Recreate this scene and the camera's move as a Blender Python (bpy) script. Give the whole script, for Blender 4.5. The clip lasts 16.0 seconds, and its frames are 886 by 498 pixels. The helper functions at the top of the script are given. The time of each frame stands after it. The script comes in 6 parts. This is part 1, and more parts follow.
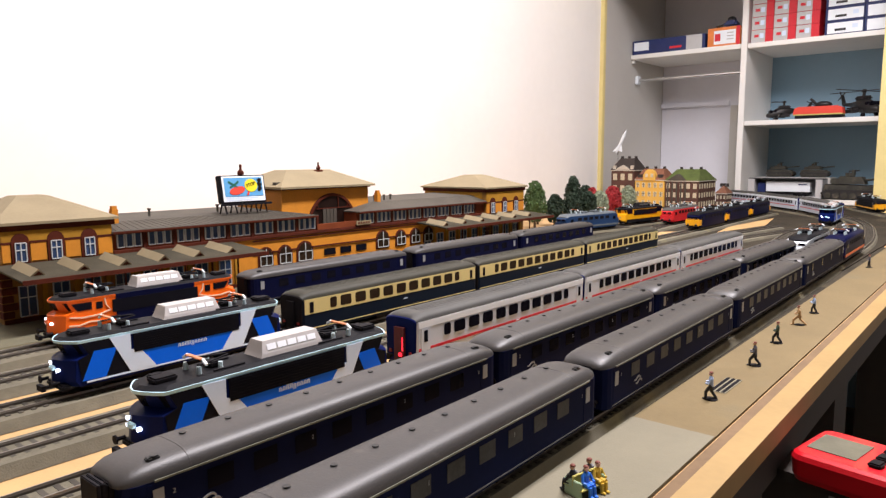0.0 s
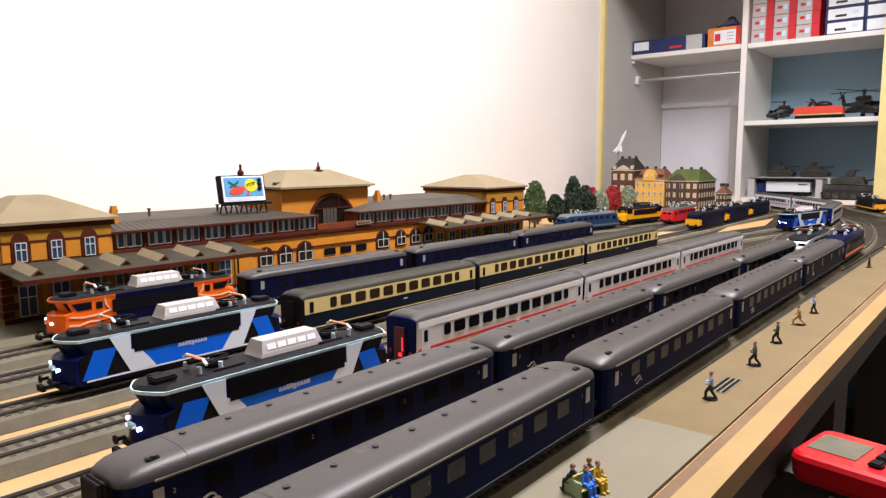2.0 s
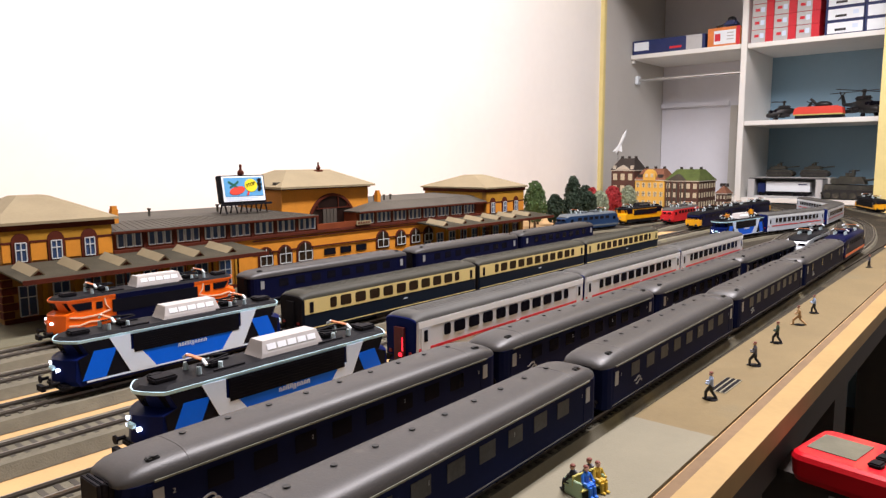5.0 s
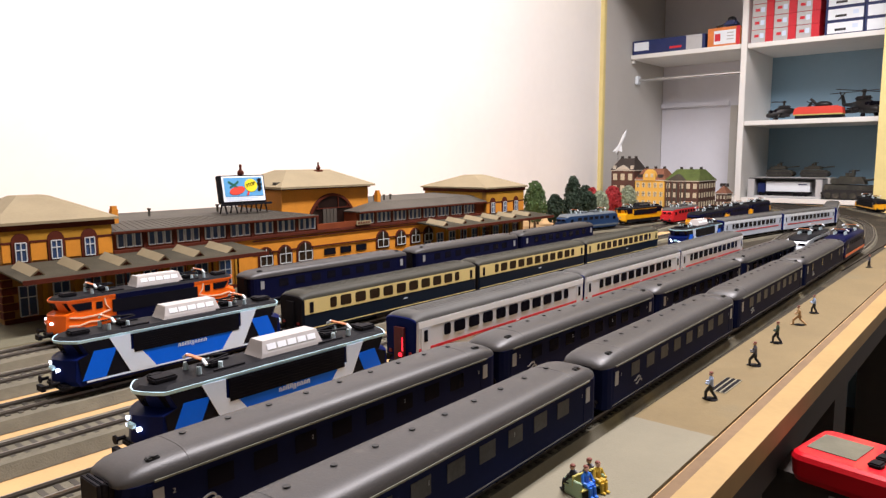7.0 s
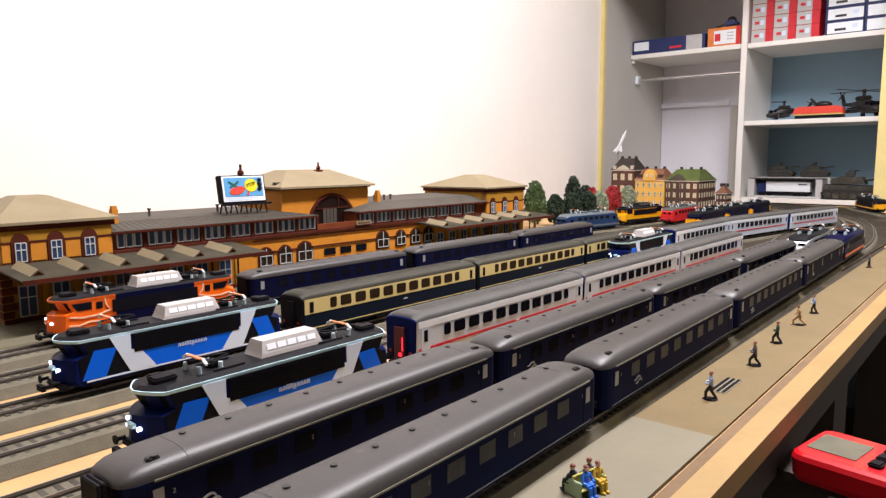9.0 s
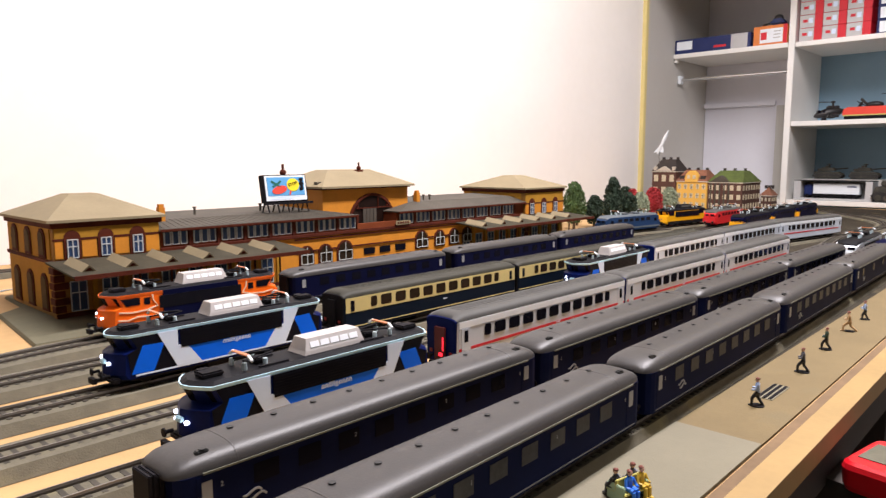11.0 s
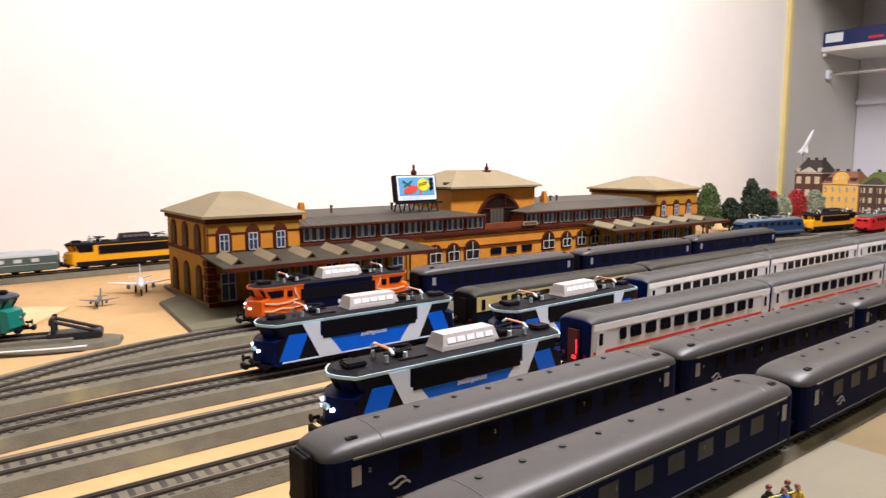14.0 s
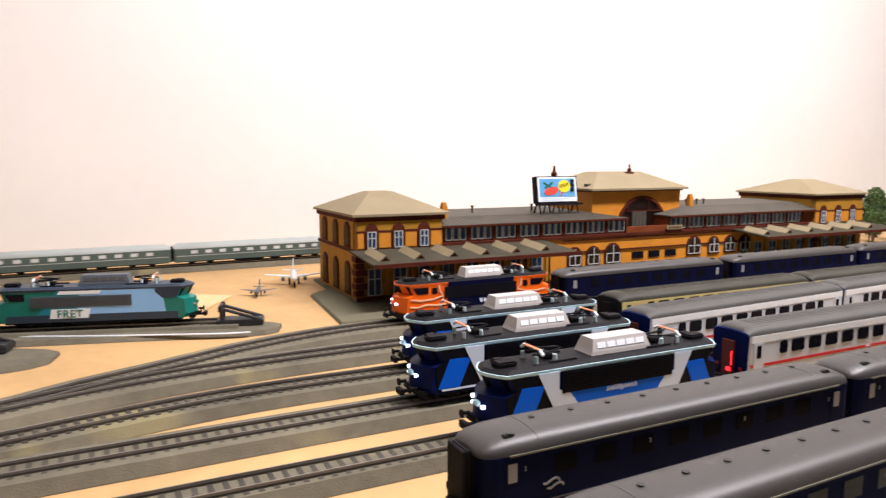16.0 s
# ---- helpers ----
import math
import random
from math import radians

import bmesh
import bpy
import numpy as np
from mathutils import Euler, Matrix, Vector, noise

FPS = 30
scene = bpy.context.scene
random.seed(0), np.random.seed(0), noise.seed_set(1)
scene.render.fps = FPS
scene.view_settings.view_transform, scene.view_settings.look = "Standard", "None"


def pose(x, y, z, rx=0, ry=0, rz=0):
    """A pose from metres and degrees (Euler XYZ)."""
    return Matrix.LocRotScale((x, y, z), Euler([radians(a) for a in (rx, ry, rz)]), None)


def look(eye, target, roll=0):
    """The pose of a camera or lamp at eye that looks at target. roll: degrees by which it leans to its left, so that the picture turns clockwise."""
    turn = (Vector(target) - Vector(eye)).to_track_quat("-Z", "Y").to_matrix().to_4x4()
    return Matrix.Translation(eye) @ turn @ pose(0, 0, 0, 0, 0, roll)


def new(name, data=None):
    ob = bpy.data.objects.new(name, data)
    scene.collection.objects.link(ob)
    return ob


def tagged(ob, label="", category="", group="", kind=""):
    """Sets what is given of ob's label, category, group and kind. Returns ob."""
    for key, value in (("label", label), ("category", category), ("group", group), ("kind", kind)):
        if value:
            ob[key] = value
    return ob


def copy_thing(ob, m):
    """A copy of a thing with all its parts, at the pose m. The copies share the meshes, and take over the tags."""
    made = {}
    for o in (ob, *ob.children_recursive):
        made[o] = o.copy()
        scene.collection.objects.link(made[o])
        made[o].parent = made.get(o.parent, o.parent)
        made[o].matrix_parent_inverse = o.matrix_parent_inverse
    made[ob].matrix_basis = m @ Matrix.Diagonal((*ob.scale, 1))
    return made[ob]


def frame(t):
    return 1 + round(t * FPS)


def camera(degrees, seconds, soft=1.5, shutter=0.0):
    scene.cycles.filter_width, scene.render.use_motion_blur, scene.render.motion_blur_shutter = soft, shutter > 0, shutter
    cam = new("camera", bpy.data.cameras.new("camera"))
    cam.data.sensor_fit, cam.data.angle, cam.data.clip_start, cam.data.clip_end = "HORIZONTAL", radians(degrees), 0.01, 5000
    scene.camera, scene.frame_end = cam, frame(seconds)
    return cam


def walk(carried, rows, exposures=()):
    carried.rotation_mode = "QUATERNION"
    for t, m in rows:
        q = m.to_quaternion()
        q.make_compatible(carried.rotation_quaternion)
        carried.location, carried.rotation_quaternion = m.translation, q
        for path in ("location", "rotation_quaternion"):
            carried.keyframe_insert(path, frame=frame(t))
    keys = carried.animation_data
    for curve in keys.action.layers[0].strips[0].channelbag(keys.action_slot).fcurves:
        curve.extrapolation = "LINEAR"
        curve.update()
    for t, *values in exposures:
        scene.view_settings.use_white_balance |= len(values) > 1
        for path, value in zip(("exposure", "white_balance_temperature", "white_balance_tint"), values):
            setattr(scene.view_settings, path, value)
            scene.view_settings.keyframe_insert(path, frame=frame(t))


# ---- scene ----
cam = camera(64.90, 16.0, soft=1.35, shutter=0.5)
PATH = [
    (0.0, pose(-0.1781, -0.3529, 0.1752, 82.687, 0.321, -49.856)),
    (9.7, pose(-0.1781, -0.3529, 0.1752, 82.687, 0.321, -49.856)),
    (10.8, pose(-0.1806, -0.3507, 0.1753, 82.718, 0.150, -47.520)),
    (11.0, pose(-0.1809, -0.3504, 0.1753, 82.723, 0.132, -46.806)),
    (11.5, pose(-0.1813, -0.3490, 0.1749, 82.742, 0.203, -45.496)),
    (12.0, pose(-0.1833, -0.3486, 0.1755, 82.731, 0.155, -44.002)),
    (12.5, pose(-0.1846, -0.3474, 0.1750, 82.772, 0.212, -42.751)),
    (13.0, pose(-0.1868, -0.3464, 0.1751, 82.778, 0.164, -41.253)),
    (13.5, pose(-0.1893, -0.3456, 0.1754, 82.783, 0.120, -39.276)),
    (14.0, pose(-0.1913, -0.3433, 0.1743, 82.847, 0.178, -37.007)),
    (14.5, pose(-0.1949, -0.3432, 0.1746, 82.880, 0.153, -34.495)),
    (15.0, pose(-0.1990, -0.3420, 0.1756, 82.842, -0.001, -32.397)),
    (15.5, pose(-0.2028, -0.3410, 0.1761, 82.843, -0.018, -29.643)),
    (16.0, pose(-0.2072, -0.3402, 0.1762, 82.844, -0.044, -26.371)),
]
walk(cam, PATH)

# ---- light: one ceiling lamp in a closed room ----
world = bpy.data.worlds.new("world")
scene.world = world
world.use_nodes = True
world.node_tree.nodes["Background"].inputs[0].default_value = (0.9, 0.95, 1.0, 1)
world.node_tree.nodes["Background"].inputs[1].default_value = 0.06
scene.view_settings.exposure = 0.0


def area_lamp(name, eye, target, size_x, size_y, watts, colour):
    data = bpy.data.lights.new(name, "AREA")
    data.shape, data.size, data.size_y, data.energy, data.color = "RECTANGLE", size_x, size_y, watts, colour
    lamp = new(name, data)
    lamp.matrix_world = look(eye, target)
    return lamp


area_lamp("ceiling_light_lamp", (0.8, -0.16, 1.59), (0.8, -0.16, 0.0), 1.6, 0.2, 80, (1.0, 0.935, 0.975))

# ---- materials ----
def mat(name, colour, rough=0.5, metal=0.0, vary=0.12, scale=40.0, bump=0.0, bump_scale=300.0, emit=0.0, coat=0.0, spec=0.5, speck=None, random_tone=0.0):
    """A procedural surface: base colour, broad and fine variation, and relief."""
    m = bpy.data.materials.new(name)
    m.use_nodes = True
    nt = m.node_tree
    bs = nt.nodes["Principled BSDF"]
    bs.inputs["Roughness"].default_value = rough
    bs.inputs["Metallic"].default_value = metal
    bs.inputs["Coat Weight"].default_value = coat
    bs.inputs["Specular IOR Level"].default_value = spec
    tex = nt.nodes.new("ShaderNodeTexCoord")
    n1 = nt.nodes.new("ShaderNodeTexNoise")
    n1.inputs["Scale"].default_value, n1.inputs["Detail"].default_value = scale, 6
    nt.links.new(tex.outputs["Object"], n1.inputs["Vector"])
    n2 = nt.nodes.new("ShaderNodeTexNoise")
    n2.inputs["Scale"].default_value, n2.inputs["Detail"].default_value = scale * 11, 3
    nt.links.new(tex.outputs["Object"], n2.inputs["Vector"])
    add = nt.nodes.new("ShaderNodeMath")
    add.operation = "MULTIPLY_ADD"
    add.inputs[1].default_value = 0.4
    nt.links.new(n2.outputs["Fac"], add.inputs[0])
    nt.links.new(n1.outputs["Fac"], add.inputs[2])
    ramp = nt.nodes.new("ShaderNodeValToRGB")
    lo = tuple(c * (1 - vary) for c in colour)
    hi = tuple(min(1, c * (1 + vary)) for c in colour)
    ramp.color_ramp.elements[0].position, ramp.color_ramp.elements[1].position = 0.45, 0.95
    ramp.color_ramp.elements[0].color, ramp.color_ramp.elements[1].color = (*lo, 1), (*hi, 1)
    nt.links.new(add.outputs[0], ramp.inputs[0])
    out = ramp.outputs[0]
    if speck:
        n3 = nt.nodes.new("ShaderNodeTexNoise")
        n3.inputs["Scale"].default_value, n3.inputs["Detail"].default_value = speck[1], 5
        nt.links.new(tex.outputs["Object"], n3.inputs["Vector"])
        r3 = nt.nodes.new("ShaderNodeValToRGB")
        r3.color_ramp.elements[0].position, r3.color_ramp.elements[1].position = speck[2], speck[2] + 0.08
        nt.links.new(n3.outputs["Fac"], r3.inputs[0])
        mix = nt.nodes.new("ShaderNodeMix")
        mix.data_type = "RGBA"
        mix.inputs[7].default_value = (*speck[0], 1)
        nt.links.new(r3.outputs[0], mix.inputs[0])
        nt.links.new(out, mix.inputs[6])
        out = mix.outputs[2]
    if random_tone:
        info = nt.nodes.new("ShaderNodeObjectInfo")
        rng = nt.nodes.new("ShaderNodeMapRange")
        rng.inputs[3].default_value, rng.inputs[4].default_value = 1 - random_tone, 1 + random_tone
        nt.links.new(info.outputs["Random"], rng.inputs[0])
        hsv = nt.nodes.new("ShaderNodeHueSaturation")
        nt.links.new(rng.outputs[0], hsv.inputs["Value"])
        nt.links.new(out, hsv.inputs["Color"])
        out = hsv.outputs[0]
    nt.links.new(out, bs.inputs["Base Color"])
    if bump:
        b = nt.nodes.new("ShaderNodeBump")
        b.inputs["Strength"].default_value, b.inputs["Distance"].default_value = bump, 0.0006
        n4 = nt.nodes.new("ShaderNodeTexNoise")
        n4.inputs["Scale"].default_value, n4.inputs["Detail"].default_value = bump_scale, 4
        nt.links.new(tex.outputs["Object"], n4.inputs["Vector"])
        nt.links.new(n4.outputs["Fac"], b.inputs["Height"])
        nt.links.new(b.outputs[0], bs.inputs["Normal"])
    if emit:
        bs.inputs["Emission Color"].default_value, bs.inputs["Emission Strength"].default_value = (*colour, 1), emit
    return m


M = {}
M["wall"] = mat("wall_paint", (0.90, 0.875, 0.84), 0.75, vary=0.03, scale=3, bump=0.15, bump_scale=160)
# grey of the unseen walls, chosen for how much fill light they bounce
M["room"] = mat("wall_fill_tone", (0.55, 0.53, 0.50), 0.8, vary=0.04, scale=3)
M["ceiling"] = mat("ceiling_paint", (0.8, 0.79, 0.76), 0.85, vary=0.03, scale=3)
M["floor"] = mat("dark_floor", (0.13, 0.11, 0.09), 0.6, vary=0.3, scale=8)
M["closet"] = mat("closet_board", (0.55, 0.535, 0.50), 0.55, vary=0.03, scale=5)
M["closet_back"] = mat("closet_back", (0.25, 0.40, 0.52), 0.55, vary=0.04, scale=4)
M["panel_pale"] = mat("pale_panel", (0.72, 0.72, 0.78), 0.5, vary=0.03, scale=4)
M["shelf"] = mat("shelf_white", (0.85, 0.84, 0.80), 0.45, vary=0.03, scale=8)
M["strip"] = mat("yellow_strip", (0.72, 0.61, 0.26), 0.5, vary=0.06, scale=10)
M["chrome"] = mat("chrome", (0.7, 0.7, 0.7), 0.25, 1.0, vary=0.03)
M["sand"] = mat("tan_board", (0.52, 0.325, 0.14), 0.8, vary=0.14, scale=7, bump=0.3, bump_scale=500, speck=((0.43, 0.265, 0.11), 4.5, 0.6))
M["bed"] = mat("grey_roadbed", (0.134, 0.120, 0.083), 0.9, vary=0.35, scale=9, bump=0.6, bump_scale=900, speck=((0.22, 0.19, 0.10), 12, 0.58))
# grey ground paint, darkened for far-end light falloff and coach shade
M["throat"] = mat("shaded_ground_paint", (0.038, 0.031, 0.021), 0.9, vary=0.35, scale=9, bump=0.6, bump_scale=900, speck=((0.085, 0.068, 0.040), 10, 0.62), spec=0.2)
M["ply"] = mat("brown_ply", (0.17, 0.105, 0.05), 0.8, vary=0.2, scale=20)
M["lip"] = mat("pine_strip", (0.33, 0.212, 0.074), 0.6, vary=0.12, scale=14, bump=0.2)
# near-black: the shade below the board edge is in this colour
M["fascia"] = mat("shaded_fascia", (0.025, 0.018, 0.013), 0.7, vary=0.25, scale=10)
M["platform"] = mat("beige_platform", (0.168, 0.122, 0.054), 0.85, vary=0.10, scale=18, bump=0.4, bump_scale=700, speck=((0.150, 0.118, 0.060), 9, 0.6))
M["platform_grey"] = mat("grey_platform", (0.185, 0.166, 0.112), 0.8, vary=0.07, scale=16, bump=0.3, bump_scale=700)
M["rail"] = mat("steel_rail", (0.26, 0.235, 0.21), 0.42, 0.7, vary=0.15)
M["rail_web"] = mat("brown_rail_web", (0.055, 0.043, 0.032), 0.6, 0.2, vary=0.2)
M["sleeper"] = mat("black_sleeper", (0.054, 0.046, 0.034), 0.8, vary=0.25, random_tone=0.2)
M["under"] = mat("black_underframe", (0.011, 0.010, 0.012), 0.6, vary=0.3, spec=0.07)
M["roof_dark"] = mat("dark_grey_roof", (0.041, 0.038, 0.0365), 0.44, vary=0.14, scale=22, bump=0.16, bump_scale=900, speck=((0.075, 0.070, 0.066), 70, 0.66), spec=0.5)
M["roof_olive"] = mat("olive_grey_roof", (0.040, 0.038, 0.028), 0.6, vary=0.15, scale=30, spec=0.25)
M["roof_grey"] = mat("mid_grey_roof", (0.072, 0.070, 0.065), 0.6, vary=0.08, scale=30, spec=0.3)
M["ns_blue"] = mat("deep_blue_paint", (0.0062, 0.0098, 0.040), 0.5, spec=0.02, vary=0.15)
M["ns_blue_far"] = mat("royal_blue_paint", (0.0042, 0.0055, 0.027), 0.45, spec=0.03, vary=0.12)
M["glass_dark"] = mat("dark_glazing", (0.006, 0.006, 0.011), 0.2, vary=0.2, spec=0.1)
M["glass_curtain"] = mat("curtained_glazing", (0.052, 0.054, 0.056), 0.35, vary=0.45, spec=0.1)
M["glass_brown"] = mat("brown_glazing", (0.025, 0.016, 0.010), 0.2, vary=0.2, spec=0.12)
M["pale_wood"] = mat("pale_wood", (0.66, 0.47, 0.24), 0.7, vary=0.12, scale=14)
M["silver"] = mat("silver_paint", (0.56, 0.62, 0.70), 0.45, vary=0.05)
M["white"] = mat("white_paint", (0.82, 0.87, 0.91), 0.4, vary=0.03)
M["red_line"] = mat("red_paint", (0.52, 0.008, 0.022), 0.4, vary=0.08)
M["cream"] = mat("cream_paint", (0.60, 0.50, 0.21), 0.45, vary=0.05)
M["tee_blue"] = mat("petrol_blue_paint", (0.004, 0.009, 0.020), 0.4, spec=0.08, vary=0.1)
M["navy"] = mat("navy_paint", (0.003, 0.009, 0.075), 0.35, spec=0.08, vary=0.1)
M["black"] = mat("black_paint", (0.006, 0.006, 0.010), 0.4, vary=0.2, spec=0.1)
M["blue"] = mat("bright_blue_paint", (0.001, 0.125, 0.80), 0.4, vary=0.06, spec=0.2)
M["livery_grey"] = mat("pale_grey_paint", (0.66, 0.77, 0.92), 0.4, vary=0.04)
M["ice_line"] = mat("pale_blue_line", (0.55, 0.85, 1.0), 0.4, vary=0.03)
M["loco_roof"] = mat("loco_roof_grey", (0.010, 0.010, 0.012), 0.5, vary=0.25, spec=0.07)
M["hood"] = mat("white_hood", (0.47, 0.44, 0.42), 0.5, vary=0.04)
M["hood_pane"] = mat("pale_pane", (0.86, 0.88, 0.90), 0.3, vary=0.05)
M["orange"] = mat("orange_paint", (0.86, 0.135, 0.004), 0.35, vary=0.05)
M["yellow"] = mat("yellow_paint", (0.76, 0.36, 0.006), 0.35, vary=0.05)
M["red"] = mat("bright_red_paint", (0.62, 0.02, 0.025), 0.35, vary=0.06)
M["teal"] = mat("teal_paint", (0.004, 0.17, 0.135), 0.4, vary=0.1)
M["sky_blue"] = mat("sky_blue_paint", (0.25, 0.50, 0.84), 0.4, vary=0.05)
M["coach_green"] = mat("grey_green_paint", (0.060, 0.095, 0.088), 0.45, vary=0.08)
M["coach_green_top"] = mat("pale_green_roof", (0.36, 0.40, 0.385), 0.5, vary=0.08)
M["headlight"] = mat("headlight_lens", (0.74, 0.80, 1.0), 0.3, vary=0.0, emit=5)
M["taillight"] = mat("tail_light_lens", (1.0, 0.02, 0.04), 0.3, vary=0.0, emit=2.2)
M["copper"] = mat("copper_horn", (0.55, 0.20, 0.08), 0.4, 0.3, vary=0.1)
M["brick"] = mat("ochre_brick", (0.56, 0.21, 0.010), 0.75, vary=0.14, scale=30, bump=0.4, bump_scale=800)
M["brick_dark"] = mat("dark_ochre_brick", (0.28, 0.135, 0.020), 0.8, vary=0.35, scale=45, bump=0.4, bump_scale=800)
M["trim_red"] = mat("dark_red_sandstone", (0.072, 0.014, 0.006), 0.8, vary=0.25, scale=40, spec=0.15)
M["brick_red"] = mat("red_brown_brick", (0.17, 0.042, 0.014), 0.8, vary=0.25, scale=45, spec=0.15)
M["brick_olive"] = mat("olive_ochre_brick", (0.36, 0.18, 0.018), 0.8, vary=0.15, scale=35, bump=0.3, spec=0.2)
M["canopy_slate"] = mat("olive_grey_canopy", (0.046, 0.040, 0.026), 0.85, vary=0.3, scale=35, bump=0.4, spec=0.2)
M["slate"] = mat("slate_grey_roof", (0.064, 0.054, 0.040), 0.75, vary=0.2, scale=30, bump=0.4)
M["roof_tan"] = mat("tan_roof", (0.25, 0.20, 0.115), 0.8, vary=0.10, scale=25, bump=0.2)
M["hall_dark"] = mat("dark_brown_glazing", (0.013, 0.0065, 0.005), 0.3, vary=0.35, scale=50, spec=0.15)
M["side_pane"] = mat("dull_brown_pane", (0.075, 0.045, 0.018), 0.7, vary=0.4, scale=60, spec=0.1)
M["win_blue"] = mat("bluish_window", (0.028, 0.052, 0.115), 0.25, vary=0.3, spec=0.3)
M["win_white"] = mat("window_frame_white", (0.50, 0.52, 0.52), 0.5, vary=0.05)
M["stone_grey"] = mat("grey_station_platform", (0.128, 0.118, 0.072), 0.9, vary=0.15, scale=20, bump=0.4)
M["sky_panel"] = mat("billboard_blue", (0.10, 0.34, 0.62), 0.5, vary=0.05)
M["sign_red"] = mat("sign_red", (0.75, 0.06, 0.035), 0.5, vary=0.05)
M["sign_yellow"] = mat("sign_yellow", (0.85, 0.68, 0.02), 0.5, vary=0.05)
M["sign_green"] = mat("sign_green", (0.01, 0.12, 0.09), 0.5, vary=0.05)
M["controller"] = mat("red_plastic", (0.62, 0.008, 0.018), 0.3, vary=0.04, coat=0.3)
M["lcd"] = mat("grey_display", (0.13, 0.125, 0.095), 0.25, vary=0.15, scale=60)
M["bark"] = mat("bark", (0.09, 0.06, 0.035), 0.9, vary=0.3)


def part(name, bm, material, parent=None, label=""):
    """Links a bmesh as one mesh object under a thing or a part."""
    me = bpy.data.meshes.new(name)
    bmesh.ops.recalc_face_normals(bm, faces=bm.faces)
    bm.to_mesh(me)
    bm.free()
    me.materials.append(M[material] if isinstance(material, str) else material)
    ob = new(name, me)
    ob.parent = parent
    if label:
        ob["label"] = label
    return ob


def thing(name, label, category, group="", kind="", at=None):
    ob = new(name)
    ob.empty_display_size = 0.02
    if at is not None:
        ob.matrix_basis = at
    return tagged(ob, label, category, group, kind)


def box(x0, x1, y0, y1, z0, z1, bm=None, bevel=0.0):
    own = bmesh.new()
    vs = [own.verts.new((x, y, z)) for x in (x0, x1) for y in (y0, y1) for z in (z0, z1)]
    for f in ((0, 1, 3, 2), (4, 6, 7, 5), (0, 4, 5, 1), (2, 3, 7, 6), (0, 2, 6, 4), (1, 5, 7, 3)):
        own.faces.new([vs[i] for i in f])
    if bevel:
        bmesh.ops.bevel(own, geom=own.edges[:], offset=bevel, segments=2, affect="EDGES")
    return merge(bm, own)


def merge(bm, own, m=None):
    if m is not None:
        own.transform(m)
    if bm is None:
        return own
    me = bpy.data.meshes.new("tmp")
    own.to_mesh(me)
    own.free()
    bm.from_mesh(me)
    bpy.data.meshes.remove(me)
    return bm


def cyl(p, q, r, bm=None, n=10, r2=None):
    """A round bar from p to q."""
    p, q = Vector(p), Vector(q)
    own = bmesh.new()
    bmesh.ops.create_cone(own, cap_ends=True, segments=n, radius1=r, radius2=r if r2 is None else r2, depth=(q - p).length)
    m = Matrix.Translation((p + q) / 2) @ (q - p).to_track_quat("Z", "Y").to_matrix().to_4x4()
    return merge(bm, own, m)


def ball(c, r, bm=None, s=(1, 1, 1), u=10, v=7):
    own = bmesh.new()
    bmesh.ops.create_uvsphere(own, u_segments=u, v_segments=v, radius=r)
    return merge(bm, own, Matrix.Translation(c) @ Matrix.Diagonal((*s, 1)))


def plate(points, y0, y1, bm=None):
    """A flat polygon in x and z, thick from y0 to y1."""
    own = bmesh.new()
    a = [own.verts.new((x, y0, z)) for x, z in points]
    b = [own.verts.new((x, y1, z)) for x, z in points]
    own.faces.new(a)
    own.faces.new(b[::-1])
    for i in range(len(a)):
        j = (i + 1) % len(a)
        own.faces.new((a[i], b[i], b[j], a[j]))
    return merge(bm, own)


def loft(rings, bm=None, caps=True):
    """Skins rings of points, each ring with the same number of points."""
    own = bmesh.new()
    rows = [[own.verts.new(p) for p in ring] for ring in rings]
    n = len(rows[0])
    for a, b in zip(rows, rows[1:]):
        for i in range(n):
            j = (i + 1) % n
            own.faces.new((a[i], a[j], b[j], b[i]))
    if caps:
        own.faces.new(rows[0][::-1])
        own.faces.new(rows[-1])
    return merge(bm, own)


def smooth(ob, angle=40):
    me = ob.data
    me.polygons.foreach_set("use_smooth", [True] * len(me.polygons))
    me.set_sharp_from_angle(angle=radians(angle))
    return ob


def stroke(points, th, y0, y1, bm=None):
    """A line of even thickness th through points in x and z."""
    up, down = [], []
    for i, (x, z) in enumerate(points):
        a, b = points[max(i - 1, 0)], points[min(i + 1, len(points) - 1)]
        d = Vector((b[0] - a[0], b[1] - a[1])).normalized()
        up.append((x - d.y * th / 2, z + d.x * th / 2))
        down.append((x + d.y * th / 2, z - d.x * th / 2))
    return loft([[(a[0], y0, a[1]), (a[0], y1, a[1]), (b[0], y1, b[1]), (b[0], y0, b[1])] for a, b in zip(up, down)], bm)

# ---- the room ----
WALL_Y, STRIP_X, SHELF_X, BACK_X = 1.0, 2.40, 2.67, 3.02
FLOOR_Z, CEIL_Z = -0.85, 1.65


def structure(name, bm, material, label, category):
    return tagged(part(name, bm, material), label, category, kind="structure")


# floor tone kept dark to limit bounced light
structure("floor", box(-2.8, 3.3, -2.3, 1.1, FLOOR_Z - 0.05, FLOOR_Z), "floor", "dark worn room floor under the layout, toned to limit fill light", "floor")
structure("ceiling", box(-2.8, 3.3, -2.3, 1.1, CEIL_Z, CEIL_Z + 0.05), "ceiling", "plain white room ceiling", "ceiling")
structure("wall_north", box(-2.8, STRIP_X, WALL_Y, WALL_Y + 0.1, FLOOR_Z, CEIL_Z), "wall", "plain white painted wall behind the station", "wall")
